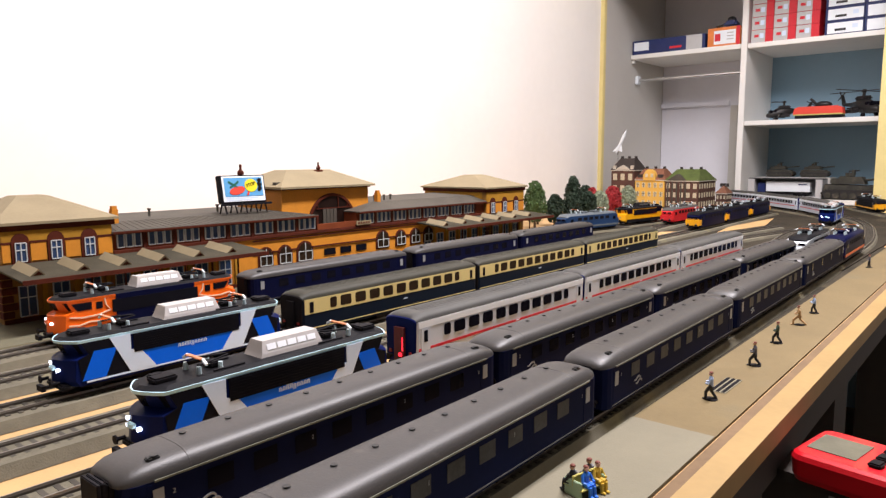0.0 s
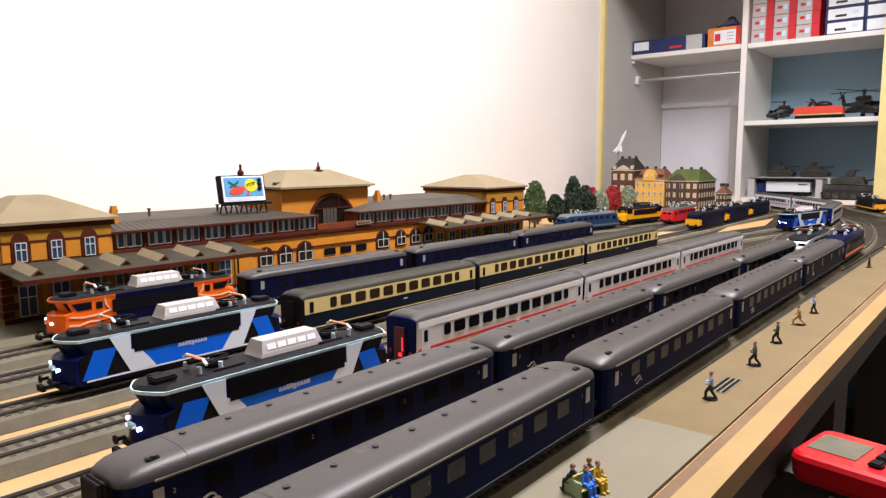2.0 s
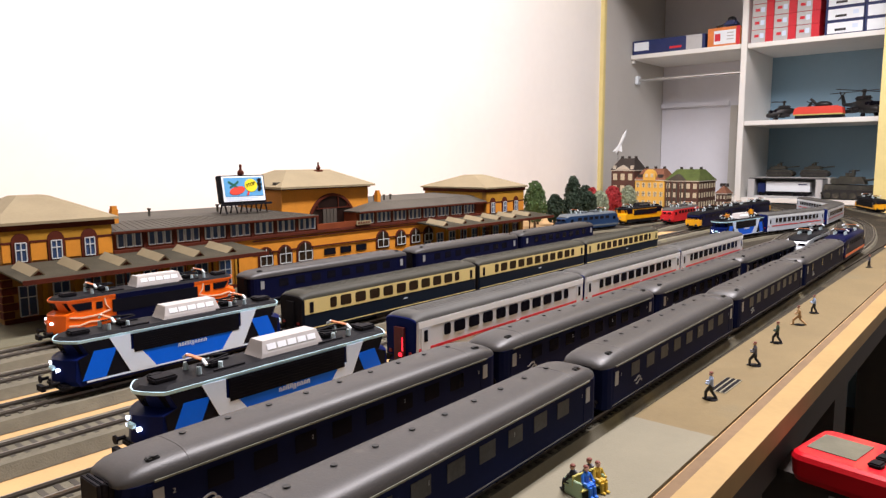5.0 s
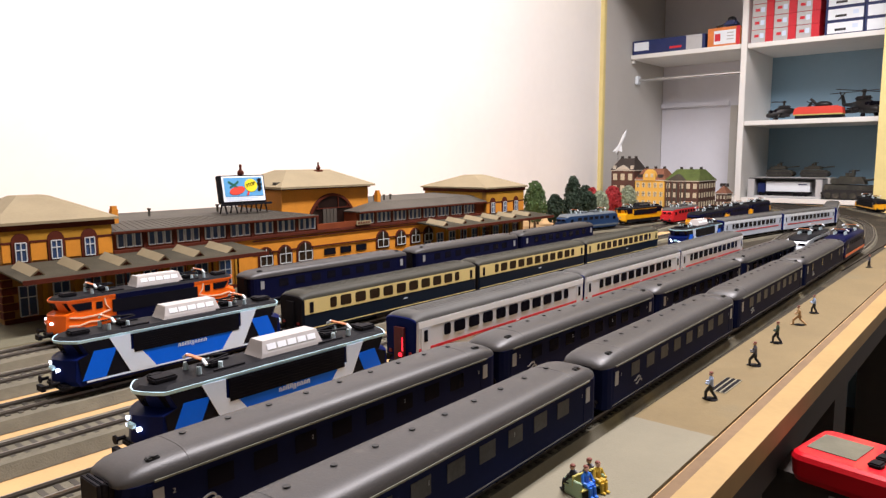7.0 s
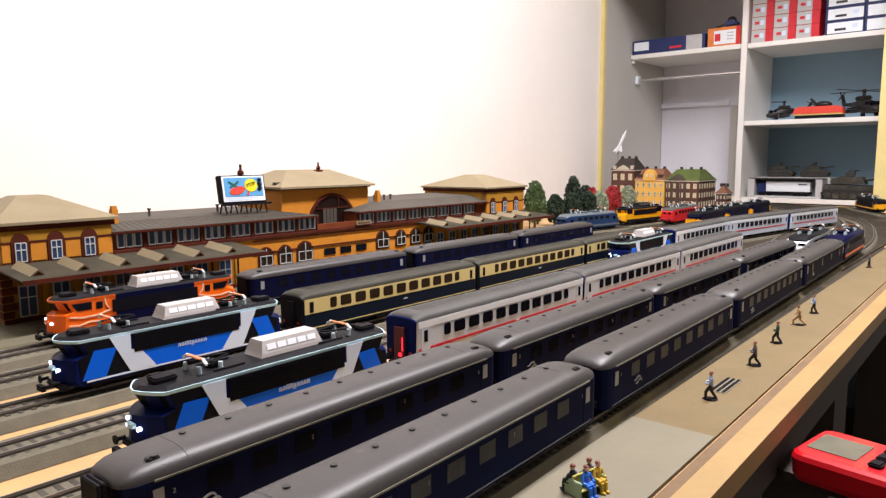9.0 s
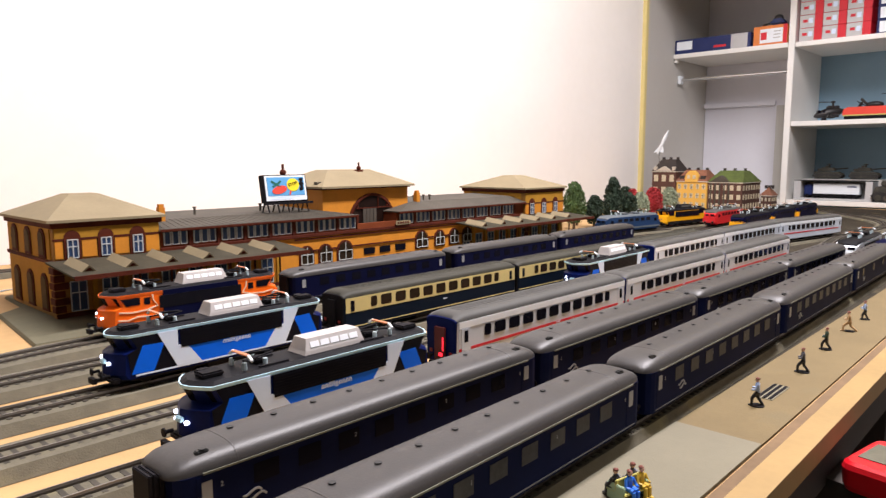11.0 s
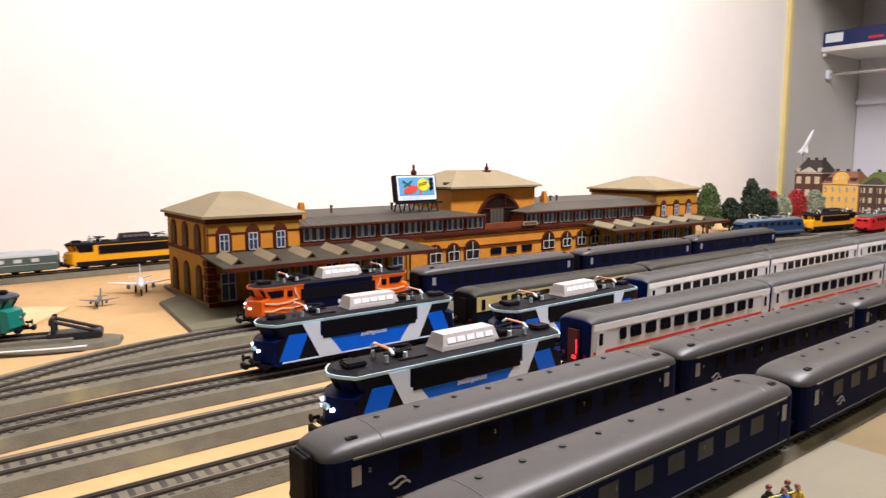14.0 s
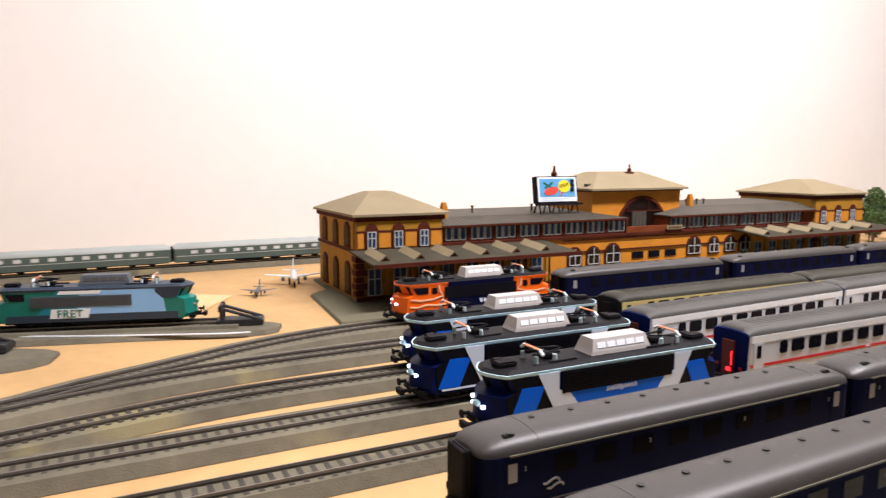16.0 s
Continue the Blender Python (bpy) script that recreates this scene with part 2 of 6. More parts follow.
# unseen walls added to close the room, greyed to hold back fill
structure("wall_west", box(-2.9, -2.8, -2.3, 1.1, FLOOR_Z, CEIL_Z), "room", "plain unseen room wall, toned to set the fill light", "wall")
structure("wall_south", box(-2.8, 3.3, -2.4, -2.3, FLOOR_Z, CEIL_Z), "room", "plain unseen room wall, toned to set the fill light", "wall")
structure("wall_east", box(BACK_X + 0.012, BACK_X + 0.1, -2.3, 1.1, FLOOR_Z, CEIL_Z), "room", "plain unseen wall behind the closet, toned to set the fill light", "wall")

closet = thing("closet", "built-in open closet with white shelves and pale grey sides", "closet")
part("side_panel", box(STRIP_X + 0.02, BACK_X, WALL_Y + 0.002, WALL_Y + 0.022, FLOOR_Z, CEIL_Z), "closet", closet)
part("side_panel", box(STRIP_X + 0.02, BACK_X, 0.004, 0.020, FLOOR_Z, CEIL_Z), "closet", closet)
part("edge_strip", box(STRIP_X - 0.004, STRIP_X + 0.018, WALL_Y - 0.016, WALL_Y + 0.02, FLOOR_Z, CEIL_Z, bevel=0.002), "strip", closet, "yellow wooden edge strip")
part("edge_strip", box(STRIP_X - 0.004, STRIP_X + 0.018, -0.03, 0.033, FLOOR_Z, CEIL_Z, bevel=0.002), "strip", closet, "yellow wooden edge strip")
part("back_panel", box(BACK_X, BACK_X + 0.01, 0.54, WALL_Y, FLOOR_Z, CEIL_Z), "panel_pale", closet, "pale lilac-white back panel")
part("back_panel", box(BACK_X, BACK_X + 0.01, 0.020, 0.539, FLOOR_Z, CEIL_Z), "closet_back", closet, "grey-blue back panel")
part("back_rail", box(BACK_X - 0.02, BACK_X, 0.69, WALL_Y, 0.405, 0.425, bevel=0.002), "panel_pale", closet)
part("back_post", box(BACK_X - 0.012, BACK_X - 0.001, 0.54, 0.685, FLOOR_Z, 0.404), "closet", closet)
part("upright", box(SHELF_X, BACK_X, 0.524, 0.546, FLOOR_Z, CEIL_Z, bevel=0.0015), "shelf", closet, "white upright divider board")
for y0, y1, z in ((0.548, WALL_Y, 0.611), (0.021, 0.522, 0.609), (0.021, 0.522, 0.317), (0.021, 0.522, 0.022), (0.548, WALL_Y, 0.022)):
    part("shelf_board", box(SHELF_X + 0.002, BACK_X - 0.001, y0, y1, z - 0.018, z, bevel=0.0015), "shelf", closet)
# out of view, added to block lamp light from the upper shelves
part("unseen_header_board", box(STRIP_X - 0.002, STRIP_X + 0.016, 0.034, WALL_Y - 0.017, 0.90, CEIL_Z), "strip", closet, "unseen header board added to shade the upper shelves")
part("clothes_rail", cyl((2.735, 0.548, 0.511), (2.735, WALL_Y, 0.511), 0.0065), "chrome", closet, "chrome clothes rail")
part("rail_bracket", box(2.718, 2.752, WALL_Y - 0.012, WALL_Y, 0.493, 0.529, bevel=0.003), "white", closet)
part("shelf_pin", box(SHELF_X + 0.012, SHELF_X + 0.03, WALL_Y - 0.012, WALL_Y, 0.578, 0.5925, bevel=0.001), "shelf", closet)

lamp = thing("ceiling_lamp", "flat white ceiling lamp, switched on", "lamp")
part("housing", box(-0.05, 1.65, -0.30, -0.02, 1.60, CEIL_Z, bevel=0.004), "white", lamp)

# ---- the layout board ----
layout = thing("layout_table", "model railway baseboard of tan painted board with a pine edge", "table", kind="structure")
def edge(x, d=0.0):
    """The slightly skewed front edge of the board, d metres outside the paving."""
    return -0.2150 + 0.0105 * (x - 0.15) - d


def edge_strip(x0, x1, d0, d1, z0, z1):
    return loft([[(x, edge(x, d0), z0), (x, edge(x, d0), z1), (x, edge(x, d1), z1), (x, edge(x, d1), z0)] for x in (x0, x1)])


BX0, BX1 = -2.4, SHELF_X - 0.004
part("board", loft([[(BX0, edge(BX0), z), (BX1, edge(BX1), z), (BX1, WALL_Y - 0.004, z), (BX0, WALL_Y - 0.004, z)] for z in (-0.018, 0.0)]), "sand", layout)
part("ply_edge", edge_strip(BX0, BX1, 0.0001, 0.0068, -0.018, 0.0005), "ply", layout, "brown plywood edge")
part("pine_lip", edge_strip(BX0, BX1, 0.0069, 0.0232, -0.014, 0.0008), "lip", layout, "pale pine edging strip")
# fascia and legs carry the under-board shade in their colour
part("fascia", edge_strip(BX0, 2.3, 0.0080, 0.0185, -0.045, -0.0142), "fascia", layout)
for x in (-2.2, -1.1, 0.55, 1.05, 1.7):
    part("leg", box(x, x + 0.06, -0.225, -0.165, FLOOR_Z, -0.02), "fascia", layout)
    part("leg", box(x, x + 0.06, 0.85, 0.91, FLOOR_Z, -0.02), "fascia", layout)

plat = thing("platform_strip", "narrow beige painted platform along the board edge", "platform", kind="structure")
def inner(x):
    """The paving's edge beside the first track."""
    return -0.1588 + 0.0100 * (x - 0.2)


for x0, x1, z, paint, text in ((0.2505, 2.2, 0.0020, "platform", ""), (-1.2, 0.2495, 0.0026, "platform_grey", "grey-green card platform sheet")):
    part("paving", loft([[(x0, edge(x0, -0.0008), q), (x1, edge(x1, -0.0008), q), (x1, inner(x1), q), (x0, inner(x0), q)] for q in (0.0005, z)]), paint, plat, text)

# added dark strip: the near coaches' shade on the ground, as colour
part("track_shade_strip", loft([[(-0.9, inner(-0.9) + 0.0005, z), (1.4, inner(1.4) + 0.0005, z), (1.4, -0.115, z), (-0.9, -0.155, z)] for z in (0.0002, 0.0014)]), "throat", plat, "ground beside the paving, shade of the coaches in its colour")

# grey painted throat of the yard, light falloff in its colour, with bare tan patches
throat = thing("yard_throat", "grey painted ground where the tracks curve, darkened for light falloff", "ground", kind="structure")
def flat(points, z0, z1):
    return loft([[(x, y, z0) for x, y in points], [(x, y, z1) for x, y in points]])
part("painted_ground", flat([(1.02, -0.140), (1.35, -0.138), (1.62, -0.140), (1.95, -0.12), (2.3, -0.03), (2.55, 0.10), (2.62, 0.35), (2.62, 0.95), (2.20, 0.95), (2.19, 0.47), (1.9, 0.47), (1.3, 0.49), (1.10, 0.49), (1.02, 0.37)], 0.0004, 0.0035), "throat", throat)
for tri in (((1.465, 0.200), (1.62, 0.222), (1.80, 0.214), (1.95, 0.205), (1.70, 0.160)), ((1.60, 0.012), (1.72, -0.005), (1.52, -0.034)), ((1.10, 0.285), (1.40, 0.305), (1.43, 0.272), (1.15, 0.268))):
    part("tan_patch", flat(tri, 0.0036, 0.0042), "sand", throat, "bare tan board patch")

# ---- tracks ----
RAIL = 0.011
T1, T2, T3, T4, T5, T5B, T6 = -0.1465, -0.0665, 0.017, 0.092, 0.167, 0.2445, 0.322
T1_SLOPE = 0.0236


def resample(points, step):
    """Smooth polyline through points, at even steps; tangents suit uneven spacing."""
    pts = [Vector((*p, 0)) for p in points]
    dense = []
    for i in range(len(pts) - 1):
        a, b, c, d = pts[max(i - 1, 0)], pts[i], pts[i + 1], pts[min(i + 2, len(pts) - 1)]
        span = (c - b).length
        m0 = (c - a) / (span + (b - a).length) * span
        m1 = (d - b) / (span + (d - c).length) * span
        for k in range(24):
            t = k / 24
            dense.append(b * (2 * t ** 3 - 3 * t * t + 1) + m0 * (t ** 3 - 2 * t * t + t) + c * (3 * t * t - 2 * t ** 3) + m1 * (t ** 3 - t * t))
    dense.append(pts[-1])
    out, left = [dense[0]], step
    for a, b in zip(dense, dense[1:]):
        seg = (b - a).length
        pos = 0.0
        while seg - pos >= left:
            pos += left
            out.append(a + (b - a) * (pos / seg))
            left = step
        left -= seg - pos
    return out


def ribbon(line, o0, o1, z0, z1, slope=0.0):
    """A band beside a line, from offset o0 to o1."""
    rings = []
    for i, p in enumerate(line):
        d = (line[min(i + 1, len(line) - 1)] - line[max(i - 1, 0)]).normalized()
        n = Vector((-d.y, d.x, 0))
        rings.append([p + n * (o0 - slope) + Vector((0, 0, z0)), p + n * o0 + Vector((0, 0, z1)), p + n * o1 + Vector((0, 0, z1)), p + n * (o1 + slope) + Vector((0, 0, z0))])
    return loft(rings)


SLEEPER = None
COUNT = [0]


def track(points, label, singles=None, bed=0.0195, tie=0.0122):
    global SLEEPER
    COUNT[0] += 1
    lift = 0.0078 + 0.00012 * (COUNT[0] % 5)
    ob = thing("track", label, "railway track", "tracks of the layout", "structure")
    line = resample(points, 0.02)
    part("roadbed", ribbon(line, -bed, bed, 0.0004, lift, 0.004), "bed", ob, "grey painted roadbed")
    for s in (-1, 1):
        rail = part("rail", ribbon(line, s * 0.0083 - 0.0008, s * 0.0083 + 0.0008, 0.0078, 0.0096), "rail_web", ob, "brown rail foot and web")
        part("rail_head", ribbon(line, s * 0.0083 - 0.00045, s * 0.0083 + 0.00045, 0.0096, RAIL), "rail", rail, "bright steel rail head")
    fine = resample(points, 0.0078)
    joined = bmesh.new()
    for i, p in enumerate(fine[:-1]):
        d = fine[i + 1] - p
        m = Matrix.Translation((p.x, p.y, 0)) @ Matrix.Rotation(math.atan2(d.y, d.x), 4, "Z")
        if singles and singles[0] < p.x < singles[1]:
            if SLEEPER is None:
                first = part("sleeper", box(-0.0015, 0.0015, -0.0122, 0.0122, 0.0052, 0.0084), "sleeper", ob)
                SLEEPER = first.data
            else:
                first = new("sleeper", SLEEPER)
                first.parent = ob
            first.matrix_basis = m
        else:
            joined_sleeper(joined, m, tie, 0.00006 * (COUNT[0] % 5))
    tagged(part("sleepers", joined, "sleeper", ob), kind="stuff")
    return ob


def joined_sleeper(bm, m, tie, up):
    vs = [bm.verts.new(m @ Vector((x, y, z))) for x in (-0.0015, 0.0015) for y in (-tie, tie) for z in (0.0052, 0.0084 + up)]
    for f in ((0, 1, 3, 2), (4, 6, 7, 5), (0, 4, 5, 1), (2, 3, 7, 6), (1, 5, 7, 3)):
        bm.faces.new([vs[i] for i in f])


MAIN = [(-0.9, 0.02), (-0.6, 0.065), (-0.35, 0.086), (-0.1, 0.092), (0.2, 0.093), (0.5, 0.108), (0.8, 0.119), (1.05, 0.121), (1.25, 0.114), (1.4, 0.094), (1.55, 0.062), (1.7, 0.034), (1.85, 0.035), (1.97, 0.066), (2.09, 0.135), (2.27, 0.275), (2.44, 0.42), (2.53, 0.54), (2.56, 0.70), (2.53, 0.84), (2.44, 0.915), (2.25, 0.935)]
track([(-0.9, T1 - 0.0212), (0, T1), (0.6, T1 + 0.6 * T1_SLOPE), (1.2, T1 + 1.2 * T1_SLOPE), (1.4, -0.110), (1.6, -0.085), (1.85, -0.035), (2.06, 0.05), (2.22, 0.16)], "straight track with steel rails beside the beige platform", bed=0.0135, tie=0.0118)
track([(-0.9, -0.11), (-0.6, -0.083), (-0.3, T2), (1.1, T2), (1.3, -0.055), (1.5, -0.03), (1.75, 0.0), (1.95, 0.05)], "straight model track with dark sleepers", (-0.3, -0.04), bed=0.0185)
track([(-0.9, -0.05), (-0.6, -0.01), (-0.3, T3 - 0.003), (0, T3), (1.05, T3), (1.3, 0.03), (1.5, 0.05), (1.7, 0.045)], "straight model track with dark sleepers", (-0.3, 0.02), bed=0.0140)
track(MAIN, "main track curving round the end of the layout", (-0.32, 0.05))
track([(-0.9, 0.02), (-0.6, 0.08), (-0.4, 0.118), (-0.27, 0.140), (-0.2, 0.155), (-0.12, T5 - 0.001), (0, T5), (1.05, T5), (1.25, 0.165), (1.45, 0.145), (1.65, 0.12)], "straight model track with dark sleepers", (-0.32, 0.05))
track([(-0.9, 0.035), (-0.6, 0.11), (-0.4, 0.165), (-0.276, 0.205), (-0.2235, 0.222), (-0.13, 0.238), (0, T5B), (0.6, T5B), (1.2, 0.2435), (1.515, 0.243), (1.725, 0.249), (2.1, 0.256)], "empty model track with dark sleepers", (-0.3, 0.05), bed=0.024)
track([(-0.45, 0.15), (-0.276, 0.205), (-0.2235, 0.234), (-0.16, 0.262), (-0.1075, 0.287), (-0.0513, 0.306), (0.01, 0.318), (0.09, T6), (1.2, T6), (1.6, 0.35), (2.0, 0.38)], "track beside the station platform", (-0.1, 0.08), bed=0.024)
WALL_LINE = [(-2.38, 0.815), (-1.2, 0.828), (0, 0.850), (0.6, 0.885), (1.3, 0.910), (1.8, 0.93), (2.25, 0.935)]
track(WALL_LINE, "track running along the back wall", (-0.3, 0.15))
track([(-0.62, 0.545), (-0.2115, 0.4435), (-0.12, 0.4160), (-0.06, 0.398)], "short siding ending at a buffer stop")
track([(1.38, 0.439), (1.524, 0.4205), (1.8, 0.385), (2.05, 0.36)], "siding beneath the parked locomotives", bed=0.018)
track([(1.45, 0.344), (1.615, 0.346), (1.8, 0.350), (2.05, 0.345)], "siding beneath the parked locomotives", bed=0.018)


# ---- rolling stock: origin at the middle of the thing, on the rail top, x towards the tail ----
def roof_ring(x, w, z0, z1, n=10, drop=0.0):
    """A vaulted roof section at x: half width w, gutter z0, crown z1."""
    pts = []
    for i in range(n + 1):
        a = math.pi * i / n
        c, s = math.cos(a), math.sin(a)
        pts.append((x, -w * (abs(c) ** 0.66) * (1 if c > 0 else -1), z0 + (z1 - z0) * (s ** 0.78) - drop))
    return pts


def bogie(parent, x, r=0.0055, base=0.0145, w=0.0125):
    b = part("bogie", box(x - base * 1.25, x + base * 1.25, -w, -w + 0.002, 0.004, 0.0085, box(x - base * 1.25, x + base * 1.25, w - 0.002, w, 0.004, 0.0085, box(x - 0.004, x + 0.004, -w, w, 0.004, 0.009))), "under", parent)
    for s in (-1, 1):
        bm = bmesh.new()
        for y in (-1, 1):
            cyl((x + s * base, y * 0.0068, r), (x + s * base, y * 0.0098, r), r, bm, 14)
        cyl((x + s * base, -0.009, r), (x + s * base, 0.009, r), 0.0012, bm, 6)
        part("wheelset", bm, "under", b)
    return b


def coupler(parent, x, s):
    part("coupler", box(x, x + s * 0.009, -0.0015, 0.0015, 0.0055, 0.0075, box(x + s * 0.007, x + s * 0.010, -0.0045, 0.0045, 0.005, 0.009)) if s > 0 else
         box(x - 0.009, x, -0.0015, 0.0015, 0.0055, 0.0075, box(x - 0.010, x - 0.007, -0.0045, 0.0045, 0.005, 0.009)), "under", parent)


def buffers(parent, x, s):
    for y in (-0.0095, 0.0095):
        part("buffer", cyl((x, y, 0.0105), (x + s * 0.005, y, 0.0105), 0.0012, cyl((x + s * 0.005, y, 0.0105), (x + s * 0.006, y, 0.0105), 0.0027)), "under", parent)


def underfloor(ob, L):
    part("underframe", box(-L / 2 + 0.003, L / 2 - 0.003, -0.0125, 0.0125, 0.0045, 0.0085), "under", ob)
    part("equipment_box", box(-0.035, 0.012, -0.0145, 0.0145, 0.002, 0.0075, bevel=0.0006), "under", ob)
    part("equipment_box", box(0.024, 0.04, -0.0145, 0.0145, 0.0025, 0.0075, bevel=0.0006), "under", ob)
    bogie(ob, -L / 2 + 0.042)
    bogie(ob, L / 2 - 0.042)


def numeral(ob, x, y, side, z, digit):
    """A small painted class number on the coach side."""
    text = bpy.data.curves.new("class_number", "FONT")
    text.body, text.size, text.align_x, text.extrude = digit, 0.0032, "CENTER", 0.0001
    text.materials.append(M["glass_pale"])
    mark = new("class_number", text)
    mark.parent = ob
    mark.matrix_basis = pose(x, y + side * 0.0003, z, 90, 0, 0 if side < 0 else 180)


def old_coach(label, style="second", paint="ns_blue", L=0.2550):
    """Old express coach: dark body, vaulted grey roof with rounded ends and vents."""
    W, G, C = 0.0166, 0.0322, 0.0405
    ob = thing("passenger_coach", label, "railway coach", "old dark blue coaches")
    h = L / 2
    rings = []
    for x, k in ((-h, 0.80), (-h + 0.0025, 0.95), (-h + 0.006, 1.0), (h - 0.006, 1.0), (h - 0.0025, 0.95), (h, 0.80)):
        rings.append([(x, -W * k, 0.0055), (x, W * k, 0.0055), (x, W * k, G), (x, -W * k, G)])
    body = part("body", loft(rings), paint, ob)
    rr = []
    for x, k, z1, g in ((-h - 0.0022, 0.60, G + 0.0010, 0.0), (-h - 0.0012, 0.76, G + 0.0030, 0), (-h + 0.001, 0.88, G + 0.0048, 0), (-h + 0.005, 0.97, G + 0.0064, 0), (-h + 0.011, 1.01, G + 0.0075, 0), (-h + 0.020, 1.03, C - 0.0003, 0), (-h + 0.032, 1.03, C, 0),
                         (h - 0.032, 1.03, C, 0), (h - 0.020, 1.03, C - 0.0003, 0), (h - 0.011, 1.01, G + 0.0075, 0), (h - 0.005, 0.97, G + 0.0064, 0), (h - 0.001, 0.88, G + 0.0048, 0), (h + 0.0012, 0.76, G + 0.0030, 0), (h + 0.0022, 0.60, G + 0.0010, 0)):
        ring = roof_ring(x, W * k, G, z1, 14)
        rr.append(ring)
    smooth(part("roof", loft(rr), "roof_dark", ob, "satin dark grey vaulted roof"), 60)
    if style != "far":
        for s in (-1, 1):
            part("gutter", box(-h + 0.012, h - 0.012, s * W * 1.03 - 0.0004, s * W * 1.03 + 0.0004, G - 0.0004, G + 0.0005), "gutter_line", ob)
    for s in (-1, 1):
        part("gangway", box(s * (h + 0.0015) - 0.0017, s * (h + 0.0015) + 0.0017, -0.0072, 0.0072, 0.007, 0.0335, bevel=0.0008), "under", ob)
        # raised welt where the rounded roof end meets the straight roof
        rings = [roof_ring(s * (h - 0.0285) + dx, W * 1.03 * k, G, C + dz, 14) for dx, k, dz in ((-0.0006, 0.995, -0.0002), (-0.0003, 1.0015, 0.00008), (0.0003, 1.0015, 0.00008), (0.0006, 0.995, -0.0002))]
        smooth(part("roof_welt", loft(rings), "roof_dark", ob), 60)
    for i in range(9):
        x = (-0.0912 + i * 0.0238) * L / 0.255
        part("roof_vent", cyl((x, 0.003, C - 0.0012), (x, 0.003, C + 0.0003), 0.0011, cyl((x, 0.003, C + 0.0002), (x, 0.003, C + 0.0006), 0.0016)), "vent_dark", ob)
    for s in (-1, 1):
        x = s * (h - 0.0155)
        part("roof_tank", cyl((x, -0.0100, C - 0.003), (x, -0.0100, C + 0.0002), 0.0017, box(x - 0.0035, x + 0.0025, -0.0116, -0.0084, C - 0.003, C - 0.0002, bevel=0.0005)), "vent_dark", ob, "small dark roof tank")
    pane = "glass_curtain" if style in ("first", "dining") else "glass_dark"
    for side in (-1, 1):
        y = side * W
        n = 8 if style != "van" else 4
        for i in range(n):
            x = -h + 0.043 + i * (L - 0.086) / (n - 1)
            wx = 0.0066 if style != "van" else 0.003
            part("window", box(x - wx, x + wx, y - 0.0003, y + 0.0003, 0.0195, 0.0285), pane, ob)
        for x in (-h + 0.0135, h - 0.0135):
            part("door", box(x - 0.0045, x + 0.0045, y - 0.0002, y + 0.0002, 0.008, 0.031), paint, ob)
            part("door_window", box(x - 0.0024, x + 0.0024, y - 0.0005, y + 0.0005, 0.0195, 0.0285), "glass_pale", ob)
        part("sill_line", box(-h + 0.008, h - 0.008, y - 0.0004, y + 0.0004, 0.0068, 0.0074), "sill_grey" if style in ("first", "dining") else "ns_line", ob)
        # the emblem: two linked arrows, as plain strokes
        ex = -h + (0.0365 if style == "second" else 0.0480)
        for du, dz in ((-0.0012, 0.0013), (0.0012, -0.0013)) if style != "far" else ():
            curve = ((-0.0048, 0.0142), (-0.0036, 0.0138), (-0.0024, 0.0140), (-0.0008, 0.0150), (0.0008, 0.0156), (0.0024, 0.0158), (0.0038, 0.0152), (0.0046, 0.0142))
            part("emblem_arrow", stroke([(ex + u + du, z + dz) for u, z in curve], 0.0010, y - 0.0005, y + 0.0005), "glass_pale", ob, "pale grey railway emblem")
        if style in ("first", "second"):
            for x in (-h + 0.0205, -0.032, 0.036, h - 0.0205):
                numeral(ob, x, y, side, 0.0240, "1" if style == "first" else "2")
    underfloor(ob, L)
    for s in (-1, 1):
        buffers(ob, s * h, s)
        coupler(ob, s * h, s)
    return ob


